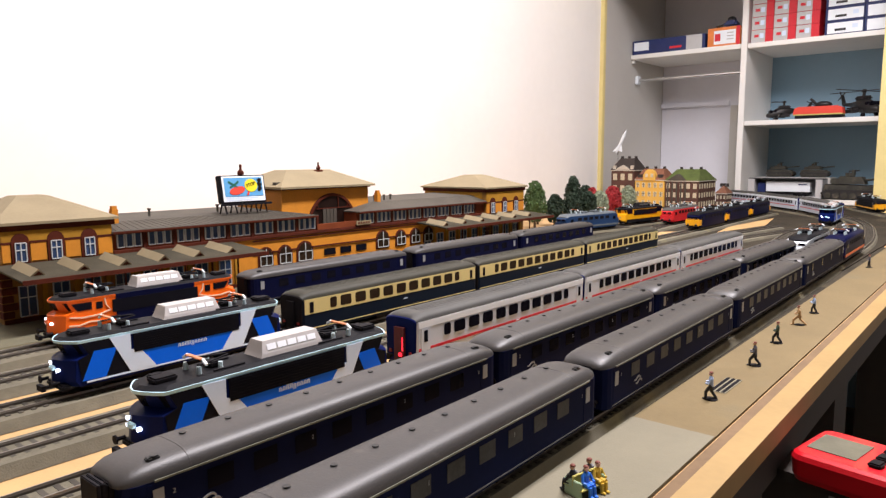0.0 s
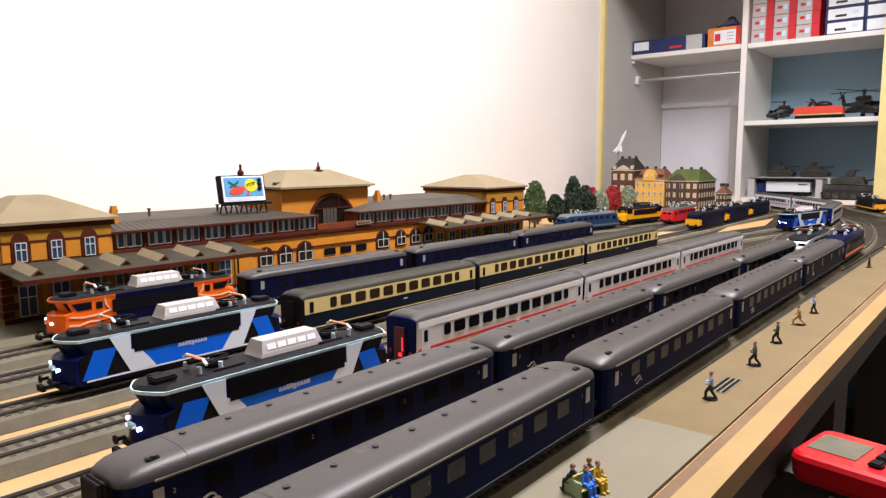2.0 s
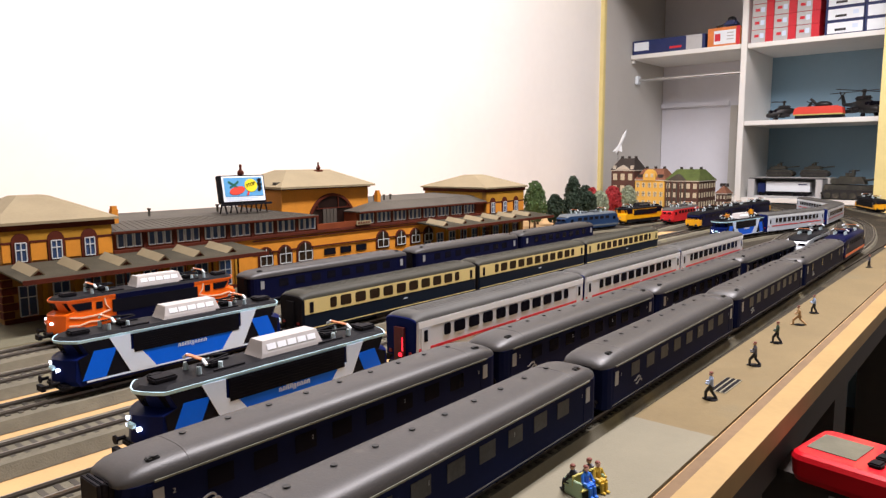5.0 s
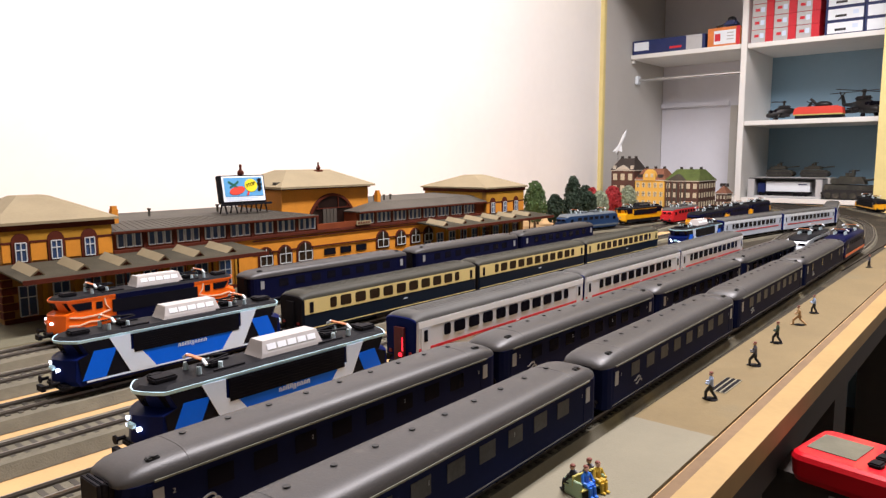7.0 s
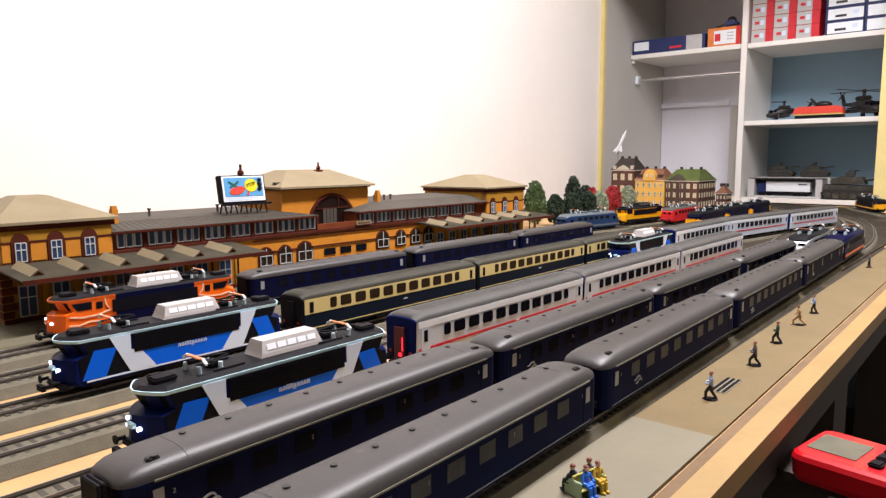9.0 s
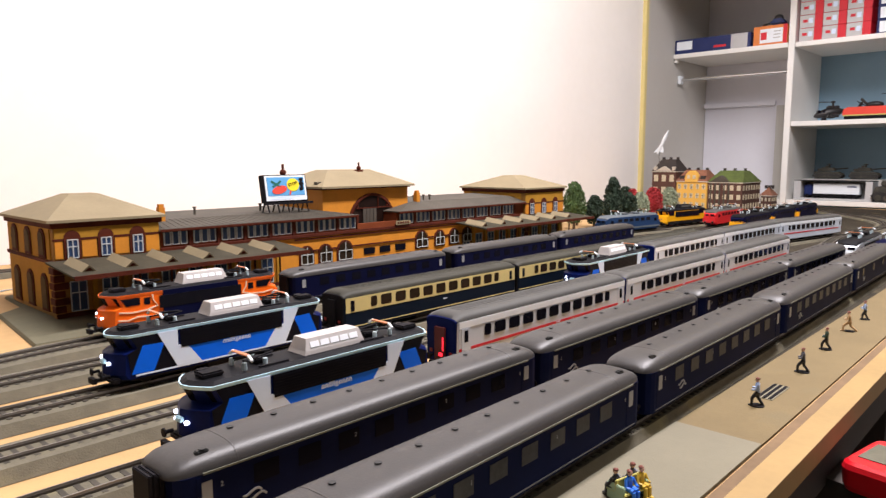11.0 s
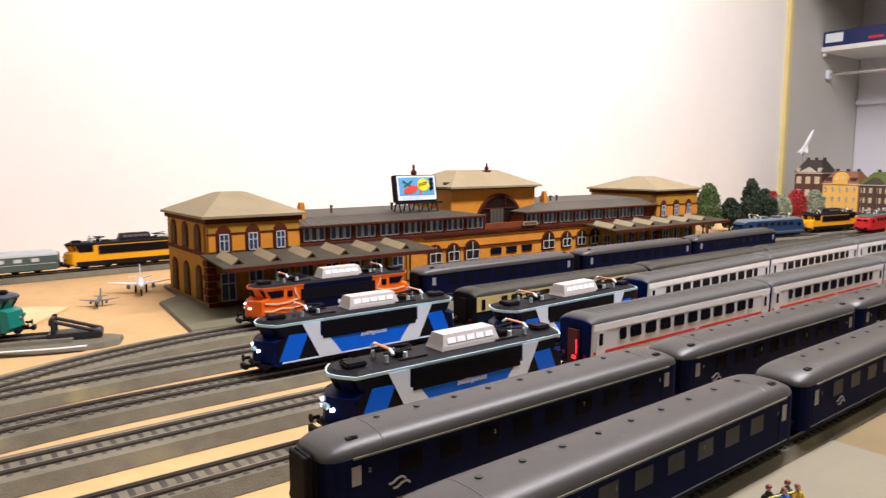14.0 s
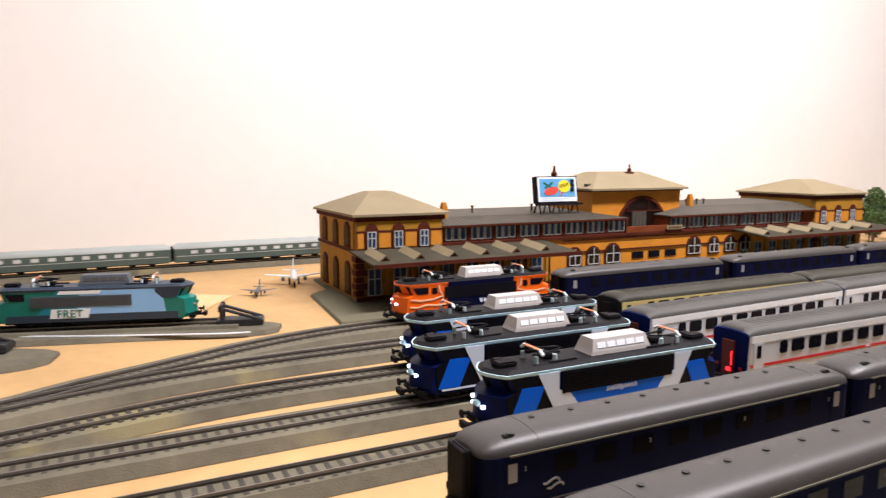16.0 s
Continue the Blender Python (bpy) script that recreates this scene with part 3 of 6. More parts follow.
def express_coach(label, scheme):
    """Modern long coach: ribbed roof, rounded roof ends, a band of windows."""
    L, W, G, C = 0.2610, 0.0166, 0.0398, 0.0462
    h = L / 2
    if scheme == "cream":
        G, C = 0.0368, 0.0435
    ob = thing("passenger_coach", label, "railway coach", scheme + " express coaches")
    low = {"silver": "silver", "cream": "tee_blue", "moving": "silver"}[scheme]
    rings = [[(x, -W * k, 0.0065), (x, W * k, 0.0065), (x, W * k, G), (x, -W * k, G)] for x, k in ((-h, 0.93), (-h + 0.002, 1.0), (h - 0.002, 1.0), (h, 0.93))]
    part("body", loft(rings), low, ob)
    end = {"silver": "navy", "moving": "navy", "cream": "under"}[scheme]
    rr = [roof_ring(x, W * k, G - 0.0002, z, 14) for x, k, z in ((-h, 0.97, C - 0.0035), (-h + 0.004, 1.0, C - 0.001), (-h + 0.010, 1.005, C), (h - 0.010, 1.005, C), (h - 0.004, 1.0, C - 0.001), (h, 0.97, C - 0.0035))]
    smooth(part("roof", loft(rr), "roof_olive" if scheme == "cream" else "roof_grey", ob), 60)
    for i in range(7):
        y = -0.0105 + i * 0.0035
        z = G + (C - G) * max(0, 1 - (abs(y) / W) ** 2.6) ** 0.5
        part("roof_rib", box(-h + 0.014, h - 0.014, y - 0.0003, y + 0.0003, z - 0.0006, z + 0.0003), "roof_olive" if scheme == "cream" else "roof_grey", ob)
    for s in (-1, 1):
        a = [(s * h, p[1] * 0.985, p[2] - 0.0004) for p in roof_ring(0, W, G, C - 0.003, 10)] + [(s * h, W * 0.93, 0.0068), (s * h, -W * 0.93, 0.0068)]
        b = [(s * (h + 0.0009), p[1] * 0.96, p[2] - 0.0008) for p in a]
        part("end_wall", loft([a, b]), end, ob, "dark coach end")
        part("gangway", box(s * h, s * (h + 0.003), -0.0052, 0.0052, 0.008, 0.0345), "under" if scheme == "cream" else "gangway_red", ob)
        for y in (-0.0105, 0.0105):
            part("tail_lamp", box(s * h, s * (h + 0.0016), y - 0.0014, y + 0.0014, 0.013, 0.0155), "lens_red", ob)
    for side in (-1, 1):
        y = side * W
        if scheme == "cream":
            part("cream_band", box(-h + 0.002, h - 0.002, y - 0.0003, y + 0.0003, 0.0225, 0.0366), "cream", ob)
            part("sill_line", box(-h + 0.002, h - 0.002, y - 0.0003, y + 0.0003, 0.0085, 0.0093), "cream", ob)
            z0, z1 = 0.0248, 0.0348
        else:
            part("white_band", box(-h + 0.002, h - 0.002, y - 0.0003, y + 0.0003, 0.0345, 0.0398), "white", ob)
            part("red_stripe", box(-h + 0.002, h - 0.002, y - 0.0003, y + 0.0003, 0.0163, 0.0185), "red_line", ob)
            z0, z1 = 0.0240, 0.0333
        n = 11
        for i in range(n):
            x = -0.0939 if i == 0 else 0.0939 if i == n - 1 else -0.0780 + (i - 1) * 0.0195
            wx = 0.0070 if 0 < i < n - 1 else 0.0040
            bm = box(x - wx, x + wx, y - 0.0005, y + 0.0005, z0, z1)
            bmesh.ops.bevel(bm, geom=[e for e in bm.edges if abs(e.verts[0].co.y - e.verts[1].co.y) > 1e-5], offset=0.0009, segments=2, affect="EDGES")
            part("window", bm, "glass_brown" if scheme == "cream" else "glass_dark", ob)
        for x in (-0.1205, 0.1205):
            if scheme != "cream":
                part("door", box(x - 0.0052, x + 0.0052, y - 0.00045, y + 0.00045, 0.0085, 0.034), "silver", ob)
            part("door_window", box(x - 0.0022, x + 0.0022, y - 0.0006, y + 0.0006, z0 - 0.001, z1 - 0.001), "glass_dark", ob)
        part("lettering", box(0.004, 0.010, y - 0.0004, y + 0.0004, 0.0172, 0.0182), "livery_grey", ob)
    underfloor(ob, L)
    for s in (-1, 1):
        buffers(ob, s * h, s)
        coupler(ob, s * h, s)
    return ob


LH, LW = 0.0965, 0.0168


def loco_section(y):
    """Side outline of the locomotive with its broken nose, at the depth y."""
    b = 0.0095 * (abs(y) / LW) ** 1.7
    e = LH - b
    half = [(e - 0.0035, 0.0390), (e - 0.0085, 0.0285), (e - 0.0010, 0.0258), (e + 0.0002, 0.0105), (e - 0.003, 0.0065)]
    return half


def nose_body(ob, material):
    ys = [-LW, -0.9 * LW, -0.72 * LW, -0.4 * LW, 0, 0.4 * LW, 0.72 * LW, 0.9 * LW, LW]
    rings = []
    for y in ys:
        half = loco_section(y)
        rings.append([(x, y, z) for x, z in half] + [(-x, y, z) for x, z in half[::-1]])
    smooth(part("body", loft(rings), material, ob), 30)


def pantograph(ob, x, s):
    """Folded collector with insulators and a copper-coloured head."""
    p = part("pantograph", cyl((x, -0.006, 0.0455), (x + s * 0.022, -0.003, 0.0475), 0.0006, cyl((x, 0.006, 0.0455), (x + s * 0.022, 0.003, 0.0475), 0.0006, cyl((x + s * 0.022, 0, 0.0475), (x + s * 0.004, 0, 0.0490), 0.0007, None, 6), 6), 6), "under", ob)
    for dx in (0, 1):
        for y in (-0.0075, 0.0075):
            part("insulator", cyl((x + s * 0.014 * dx, y, 0.0405), (x + s * 0.014 * dx, y, 0.0456), 0.0017, None, 8, 0.0014), "insulator_grey", p)
    part("head", box(x + s * 0.002 - 0.0016, x + s * 0.002 + 0.0016, -0.0085, 0.0085, 0.0492, 0.0500, bevel=0.0003), "copper", p, "copper-coloured collector strip")
    for y in (-0.0105, 0.0105):
        part("horn", cyl((x + s * 0.002, y * 0.8, 0.0496), (x + s * 0.002, y * 1.2, 0.0470), 0.0011, None, 6), "white", p)


def electric_loco(label, scheme, lit=True):
    """Four-axle electric locomotive with slanted windscreens."""
    ob = thing("electric_locomotive", label, "locomotive", "electric locomotives with broken noses")
    base = {"blue": "navy", "orange": "orange", "yellow": "yellow", "teal": "teal"}[scheme]
    nose_body(ob, base)
    # roof with its edge line
    def roof_outline(grow, z):
        pts = []
        for y in (-1, -0.9, -0.7, -0.35, 0, 0.35, 0.7, 0.9, 1):
            pts.append((LH - 0.003 - 0.0095 * abs(y) ** 1.7 + grow, y * (LW + grow), z))
        return pts + [(-x, -y, z) for x, y, z in pts]
    part("roof_line", loft([roof_outline(0.0004, 0.0372), roof_outline(0.0007, 0.0393)]), {"blue": "ice_line", "orange": "orange", "yellow": "loco_roof", "teal": "slate_blue"}[scheme], ob, "pale blue line under the roof edge" if scheme == "blue" else "")
    part("roof", loft([roof_outline(0.0, 0.0393), roof_outline(-0.0035, 0.0412)]), "slate_blue" if scheme == "teal" else "loco_roof", ob)
    for s in (-1, 1):
        x = s * 0.078
        part("roof_equipment", box(x - 0.007, x + 0.007, -0.0075, 0.002, 0.041, 0.0445, bevel=0.001), "under", ob)
        part("roof_equipment", box(x - 0.004, x + 0.004, 0.003, 0.0085, 0.041, 0.0438, bevel=0.0008), "under", ob)
        pantograph(ob, s * 0.058, -s)
        for y in (-0.010, 0.008):
            part("roof_cable", cyl((s * 0.029, y, 0.0418), (s * 0.05, y, 0.0418), 0.0007, None, 6), "under", ob)
        part("resistor_box", box(s * 0.044 - 0.004, s * 0.044 + 0.004, -0.003, 0.006, 0.041, 0.0448, bevel=0.0008), "under", ob)
    # roof hood with a row of panes
    rings = [[(0.0085 - 0.0252 * k, -0.0095 * j, z), (0.0085 + 0.0252 * k, -0.0095 * j, z), (0.0085 + 0.0252 * k, 0.0095 * j, z), (0.0085 - 0.0252 * k, 0.0095 * j, z)] for k, j, z in ((1.0, 1.0, 0.0405), (0.95, 0.94, 0.0435), (0.86, 0.66, 0.0512))]
    hood = part("roof_hood", loft(rings), {"blue": "hood", "orange": "hood", "yellow": "loco_roof", "teal": "grille_slate"}[scheme], ob, "roof hood with a row of panes")
    for side in (-1, 1):
        for i in range(5):
            x = -0.0075 + i * 0.0080
            bm = box(x - 0.0034, x + 0.0034, -0.0003, 0.0003, -0.0019, 0.0019)
            bm.transform(Matrix.Translation((0, side * 0.00772, 0.0471)) @ Matrix.Rotation(side * radians(19), 4, "X"))
            part("pane", bm, "hood_pane" if scheme in ("blue", "orange") else "roof_grey", hood)
    for s in (-1, 1):
        # windscreen panes and cab side windows
        for y in (-1, 1):
            y0, y1 = y * 0.0007, y * 0.0150
            q = []
            for yy in (y0, y1):
                half = loco_section(yy)
                (xa, za), (xb, zb) = half[0], half[1]
                q.append([(s * (xa + 0.0007), yy, za - 0.0005), (s * (xb + 0.0009), yy, zb + 0.0006)])
            pts = [q[0][0], q[0][1], q[1][1], q[1][0]]
            back = [(x - s * 0.0012, yy, z) for x, yy, z in pts]
            part("windscreen", loft([pts, back]), "glass_dark", ob)
        for y, z, r in ((0.0090, 0.0212, 0.0013), (0.0072, 0.0180, 0.0010), (-0.0062, 0.0186, 0.0013)):
            e = LH - 0.0002 - 0.0095 * (abs(y) / LW) ** 1.7
            part("headlight", cyl((s * (e - 0.001), y, z), (s * (e + 0.0012), y, z), r, None, 12), "headlight" if (lit and s < 0) else "lens_grey", ob)
        part("nose_plate", box(s * LH - 0.0014, s * LH + 0.0014, -0.0042, 0.0018, 0.0186, 0.0218, bevel=0.0006), "ice_line" if scheme == "blue" else base, ob)
        part("nose_skirt", box(s * (LH - 0.004) - 0.003, s * (LH - 0.004) + 0.003, -0.0145, 0.0145, 0.0045, 0.0085, bevel=0.001), "under", ob)
        buffers(ob, s * (LH - 0.001), s)
        coupler(ob, s * (LH - 0.001), s)
        bogie(ob, s * 0.053, 0.0068, 0.0165, 0.0135)
    for side in (-1, 1):
        y0, y1 = side * LW - 0.0004, side * LW + 0.0004
        for s in (-1, 1):
            def P(points, name, material, lab="", lift=0.0):
                part(name, plate([(s * x, z) for x, z in points], y0 - lift, y1 + lift), material, ob, lab)
            E = LH - 0.0095
            if scheme == "blue":
                P([(E - 0.0045, 0.0374), (E - 0.0245, 0.0374), (E - 0.039, 0.0097), (E - 0.004, 0.0097), (E - 0.002, 0.0255), (E - 0.0095, 0.0285)], "cab_side", "black", "", 0.0)
                P([(E - 0.004, 0.0100), (E - 0.0130, 0.0302), (E - 0.0295, 0.0298), (E - 0.0205, 0.0098)], "blue_panel", "blue", "bright blue slanted panel", 0.0002)
                P([(E - 0.0243, 0.0376), (E - 0.0398, 0.0376), (E - 0.0398, 0.0258), (E - 0.0474, 0.0240), (E - 0.0525, 0.0178), (E - 0.0585, 0.0095), (E - 0.0385, 0.0095)], "grey_band", "livery_grey", "pale grey slanted band", 0.0004)
            elif scheme == "orange":
                P([(E - 0.006, 0.0355), (E - 0.024, 0.0355), (E - 0.024, 0.0285), (E - 0.011, 0.0285)], "cab_window", "glass_dark", "", 0.0)
                P([(E - 0.028, 0.0345), (E - 0.034, 0.0345), (E - 0.034, 0.028), (E - 0.028, 0.028)], "side_window", "glass_dark", "", 0.0)
                for line in (((0.036, 0.0370), (0.037, 0.031), (0.041, 0.0255), (0.030, 0.0225), (0.016, 0.0218), (0.004, 0.0235)), ((0.044, 0.0165), (0.034, 0.0158), (0.022, 0.0172), (0.012, 0.0150), (0.003, 0.0160))):
                    part("curved_line", stroke([(s * (E - u), z) for u, z in line], 0.0013, y0 - 0.0004, y1 + 0.0004), "cream_pale", ob, "pale curved line")
            elif scheme == "yellow":
                P([(E - 0.004, 0.0372), (E - 0.030, 0.0372), (E - 0.030, 0.0268), (E - 0.0095, 0.0268)], "cab_window", "glass_dark", "", 0.0)
            else:
                P([(E - 0.006, 0.0355), (E - 0.024, 0.0355), (E - 0.024, 0.0285), (E - 0.011, 0.0285)], "cab_window", "glass_dark", "", 0.0)
        if scheme == "blue":
            part("grille_band", plate([(-0.0450, 0.0372), (0.0450, 0.0372), (0.0450, 0.0232), (-0.0450, 0.0232)], y0 - 0.0006, y1 + 0.0006), "black", ob, "black grille band")
            part("blue_flank", plate([(-0.0420, 0.0231), (0.0420, 0.0231), (0.0290, 0.0095), (-0.0290, 0.0095)], y0 - 0.0002, y1 + 0.0002), "blue", ob, "bright blue lower flank")
            part("sill_line", box(-0.080, 0.080, y0 - 0.0003, y1 + 0.0003, 0.0082, 0.0094), "livery_grey", ob)
            # the maker's word on the flank, as rounded slanted bars
            for i in range(9):
                u = -0.0098 + i * 0.0028
                lo, hi = 0.0198 - (0.0010 if i == 4 else 0), 0.0221 + (0.0011 if i in (2, 3) else 0)
                part("lettering", stroke([(u, lo), (u + 0.0004, hi), (u + 0.0011, hi + 0.0002), (u + 0.0017, hi - 0.0003), (u + 0.0014, lo)], 0.00065, y0 - 0.0005, y1 + 0.0005), "livery_grey", ob)
            for i in range(7):
                part("grille_slat", box(-0.044, 0.044, y0 - 0.0008, y1 + 0.0008, 0.0246 + i * 0.0018, 0.0250 + i * 0.0018), "black", ob)
        elif scheme == "orange":
            part("dark_flank", plate([(-0.0405, 0.0394), (0.0405, 0.0394), (0.0405, 0.009), (-0.0405, 0.009)], y0 - 0.0006, y1 + 0.0006), "ns_blue_far", ob, "dark blue middle flank")
            part("grille_band", plate([(-0.044, 0.0345), (0.044, 0.0345), (0.044, 0.0225), (-0.044, 0.0225)], y0 - 0.0009, y1 + 0.0009), "black", ob, "black grille band")
            for i in range(4):
                part("lettering", box(-0.002 + i * 0.0045, 0.001 + i * 0.0045, y0 - 0.0009, y1 + 0.0009, 0.0150, 0.0190), "livery_grey", ob)
        elif scheme == "yellow":
            part("grille_band", plate([(-0.050, 0.0355), (0.058, 0.0355), (0.058, 0.0225), (-0.050, 0.0225)], y0 - 0.0004, y1 + 0.0004), "black", ob, "black grille band")
            part("skirt", box(-0.082, 0.082, y0 - 0.0003, y1 + 0.0003, 0.0050, 0.0125), "under", ob, "black lower skirt")
        else:
            part("pale_flank", plate([(-0.012, 0.0376), (0.058, 0.0376), (0.058, 0.0345), (0.066, 0.0270), (0.068, 0.0140), (-0.016, 0.0140)], y0 - 0.0001, y1 + 0.0001), "sky_blue", ob, "sky blue flank")
            part("blue_fade", plate([(-0.034, 0.0376), (-0.0122, 0.0376), (-0.0162, 0.0140), (-0.052, 0.0140)], y0 - 0.0001, y1 + 0.0001), "teal_blue", ob, "teal blue flank between green and pale blue")
            part("slate_skirt", plate([(-0.080, 0.0138), (0.080, 0.0138), (0.080, 0.0066), (-0.080, 0.0066)], y0 - 0.0003, y1 + 0.0003), "slate_blue", ob, "dark slate blue skirt")
            part("cab_band", plate([(0.058, 0.0376), (0.083, 0.0376), (0.079, 0.0280), (0.060, 0.0280)], y0 - 0.00005, y1 + 0.00005), "slate_blue", ob)
            part("grille_band", plate([(-0.058, 0.0325), (0.036, 0.0325), (0.036, 0.0215), (-0.058, 0.0215)], y0 - 0.0006, y1 + 0.0006), "grille_slate", ob, "grey grille band")
            for i in range(6):
                part("grille_slat", box(-0.056, 0.034, y0 - 0.0009, y1 + 0.0009, 0.0230 + i * 0.0016, 0.0234 + i * 0.0016), "grille_slate", ob)
            part("pale_band", plate([(-0.031, 0.0376), (0.008, 0.0376), (0.006, 0.0342), (-0.033, 0.0342)], y0 - 0.0004, y1 + 0.0004), "white", ob, "pale upper band")
            part("word_plate", plate([(-0.039, 0.0196), (-0.003, 0.0196), (-0.005, 0.0102), (-0.041, 0.0102)], y0 - 0.0005, y1 + 0.0005), "white", ob, "white plate with dark lettering")
            text = bpy.data.curves.new("lettering", "FONT")
            text.body, text.size, text.align_x, text.extrude = "FRET", 0.0112, "CENTER", 0.0002
            text.materials.append(M["teal"])
            word = new("lettering", text)
            word.parent = ob
            word.matrix_basis = pose(-0.022, side * (LW + 0.0011), 0.0110, 90, 0, 0 if side < 0 else 180)
    part("underframe", box(-0.083, 0.083, -0.0135, 0.0135, 0.0045, 0.0085), "under", ob)
    part("transformer", box(-0.022, 0.022, -0.0145, 0.0145, 0.002, 0.0082, bevel=0.0008), "under", ob)
    return ob


M["teal_blue"] = mat("teal_blue_paint", (0.010, 0.20, 0.28), 0.4, vary=0.1)
M["slate_blue"] = mat("slate_blue_paint", (0.020, 0.036, 0.062), 0.45, vary=0.12)
M["grille_slate"] = mat("grille_slate_grey", (0.075, 0.092, 0.11), 0.5, vary=0.12)
M["pale_pane_far"] = mat("pale_lit_glazing", (0.52, 0.57, 0.58), 0.3, vary=0.1)
M["vent_dark"] = mat("dark_vent", (0.02, 0.02, 0.02), 0.5)
M["gutter_line"] = mat("gutter_grey_line", (0.15, 0.15, 0.11), 0.5)
M["sill_grey"] = mat("grey_sill", (0.09, 0.09, 0.10), 0.5)
M["ns_line"] = mat("grey_sill_line", (0.055, 0.055, 0.06), 0.5)
M["glass_pale"] = mat("pale_glazing", (0.29, 0.305, 0.32), 0.3, vary=0.15)
M["gangway_red"] = mat("gangway_brown_red", (0.10, 0.012, 0.012), 0.6)
M["lens_red"] = mat("red_lens", (0.25, 0.01, 0.01), 0.3)
M["lens_grey"] = mat("grey_lens", (0.3, 0.3, 0.3), 0.2)
M["insulator_grey"] = mat("insulator_grey", (0.45, 0.55, 0.58), 0.4)
M["cream_pale"] = mat("pale_cream_line", (0.78, 0.55, 0.38), 0.5)


def at(x, y, turn=0.0):
    return pose(x, y, RAIL, 0, 0, turn)


# near row of old coaches on the first track
PITCH = 0.2625
def on_first(x):
    """A place on the skewed first track."""
    return at(x, T1 + T1_SLOPE * x, math.degrees(math.atan(T1_SLOPE)))


c = old_coach("dark blue old coach with curtained windows and grey roof", "first", L=0.2590)
c.matrix_basis = on_first(0.0685)
long_c = old_coach("dark blue old coach with curtained windows and satin roof", "first", L=0.2660)
long_c.matrix_basis = on_first(0.3440)
c2 = old_coach("dark blue old coach with satin grey roof", "second")
c2.matrix_basis = at(0.2010 - PITCH / 2, T2)
for k in (1, 2):
    copy_thing(c2, at(0.2010 + PITCH * (k + 0.5), T2))
c3 = old_coach("dark blue old coach with pale grimy windows", "dining", L=0.2690)
c3.matrix_basis = on_first(0.6210)
copy_thing(c2, at(0.2010 + PITCH / 2, T2))
v = old_coach("dark blue luggage coach with few windows", "van", L=0.2690)
v.matrix_basis = on_first(0.8990)
bm = bmesh.new()
for i in range(2):
    box(-0.1350 + i * 0.0022, -0.1332 + i * 0.0022, -0.0080 + 0.0004 * (i % 2), 0.0080 - 0.0004 * (i % 2), 0.0065, 0.0345, bm, 0.0004)
part("gangway_bellows", bm, "under", c2, "black folded gangway bellows")

far = old_coach("royal blue old coach with dull blue-grey roof", "far", "ns_blue_far")
far.matrix_basis = at(0.398, T6)
for k in (1, 2):
    copy_thing(far, at(0.400 + 0.273 * k, T6 + (0.004 if k == 2 else 0)))

s = express_coach("silver express coach with white band and red stripe", "silver")
s.matrix_basis = at(0.3390, T3)
for k in (1, 2):
    copy_thing(s, at(0.3390 + 0.2640 * k, T3))
d = express_coach("cream and dark blue express coach with brown windows", "cream")
d.matrix_basis = at(0.3485, T5)
for k in (1, 2):
    copy_thing(d, at(0.3485 + 0.2665 * k, T5))

# a locomotive's roof corner lies at x = -0.0865 + its middle
a1 = electric_loco("navy and bright blue electric locomotive with white roof hood", "blue")
a1.matrix_basis = at(0.0885, T3)
a2 = copy_thing(a1, at(0.1045, T5))
moving_loco = copy_thing(a1, at(0.4, T4))
tagged(moving_loco, "navy and blue electric locomotive hauling the moving train")
hus = electric_loco("orange and dark blue electric locomotive beside the station", "orange")
hus.matrix_basis = at(0.1590, T6)
moving_coaches = [copy_thing(s, at(0.7 + k * 0.264, T4)) for k in range(3)]
for ob in moving_coaches:
    tagged(ob, "silver express coach with red stripe in the moving train", group="coaches of the moving train")

part("tail_light", box(-0.1345, -0.1320, -0.0046, 0.0010, 0.0105, 0.0155, bevel=0.0012), "taillight", s, "glowing red tail light")
part("tail_light", box(-0.1336, -0.1326, -0.0044, -0.0032, 0.0160, 0.0270), "taillight", s)

# ---- the station building ----
FY = 0.468


def arch(cx, z0, r, h, n=10, grow=0.0):
    """Outline of an arched opening: centre, sill, half width, height of the spring."""
    pts = [(cx - r - grow, z0 - grow), (cx + r + grow, z0 - grow)]
    for i in range(n + 1):
        a = math.pi * i / n
        pts.append((cx + (r + grow) * math.cos(a), z0 + h + (r + grow) * math.sin(a)))
    return pts


def hip_roof(x0, x1, y0, y1, z0, z1, inset_x, inset_y, thick=0.003):
    return loft([[(x0, y0, z0 - thick), (x1, y0, z0 - thick), (x1, y1, z0 - thick), (x0, y1, z0 - thick)], [(x0, y0, z0), (x1, y0, z0), (x1, y1, z0), (x0, y1, z0)],
                 [(x0 + inset_x, y0 + inset_y, z1), (x1 - inset_x, y0 + inset_y, z1), (x1 - inset_x, y1 - inset_y, z1), (x0 + inset_x, y1 - inset_y, z1)]])


station = thing("station_building", "long ochre brick model station with slate and tan roofs", "station building")


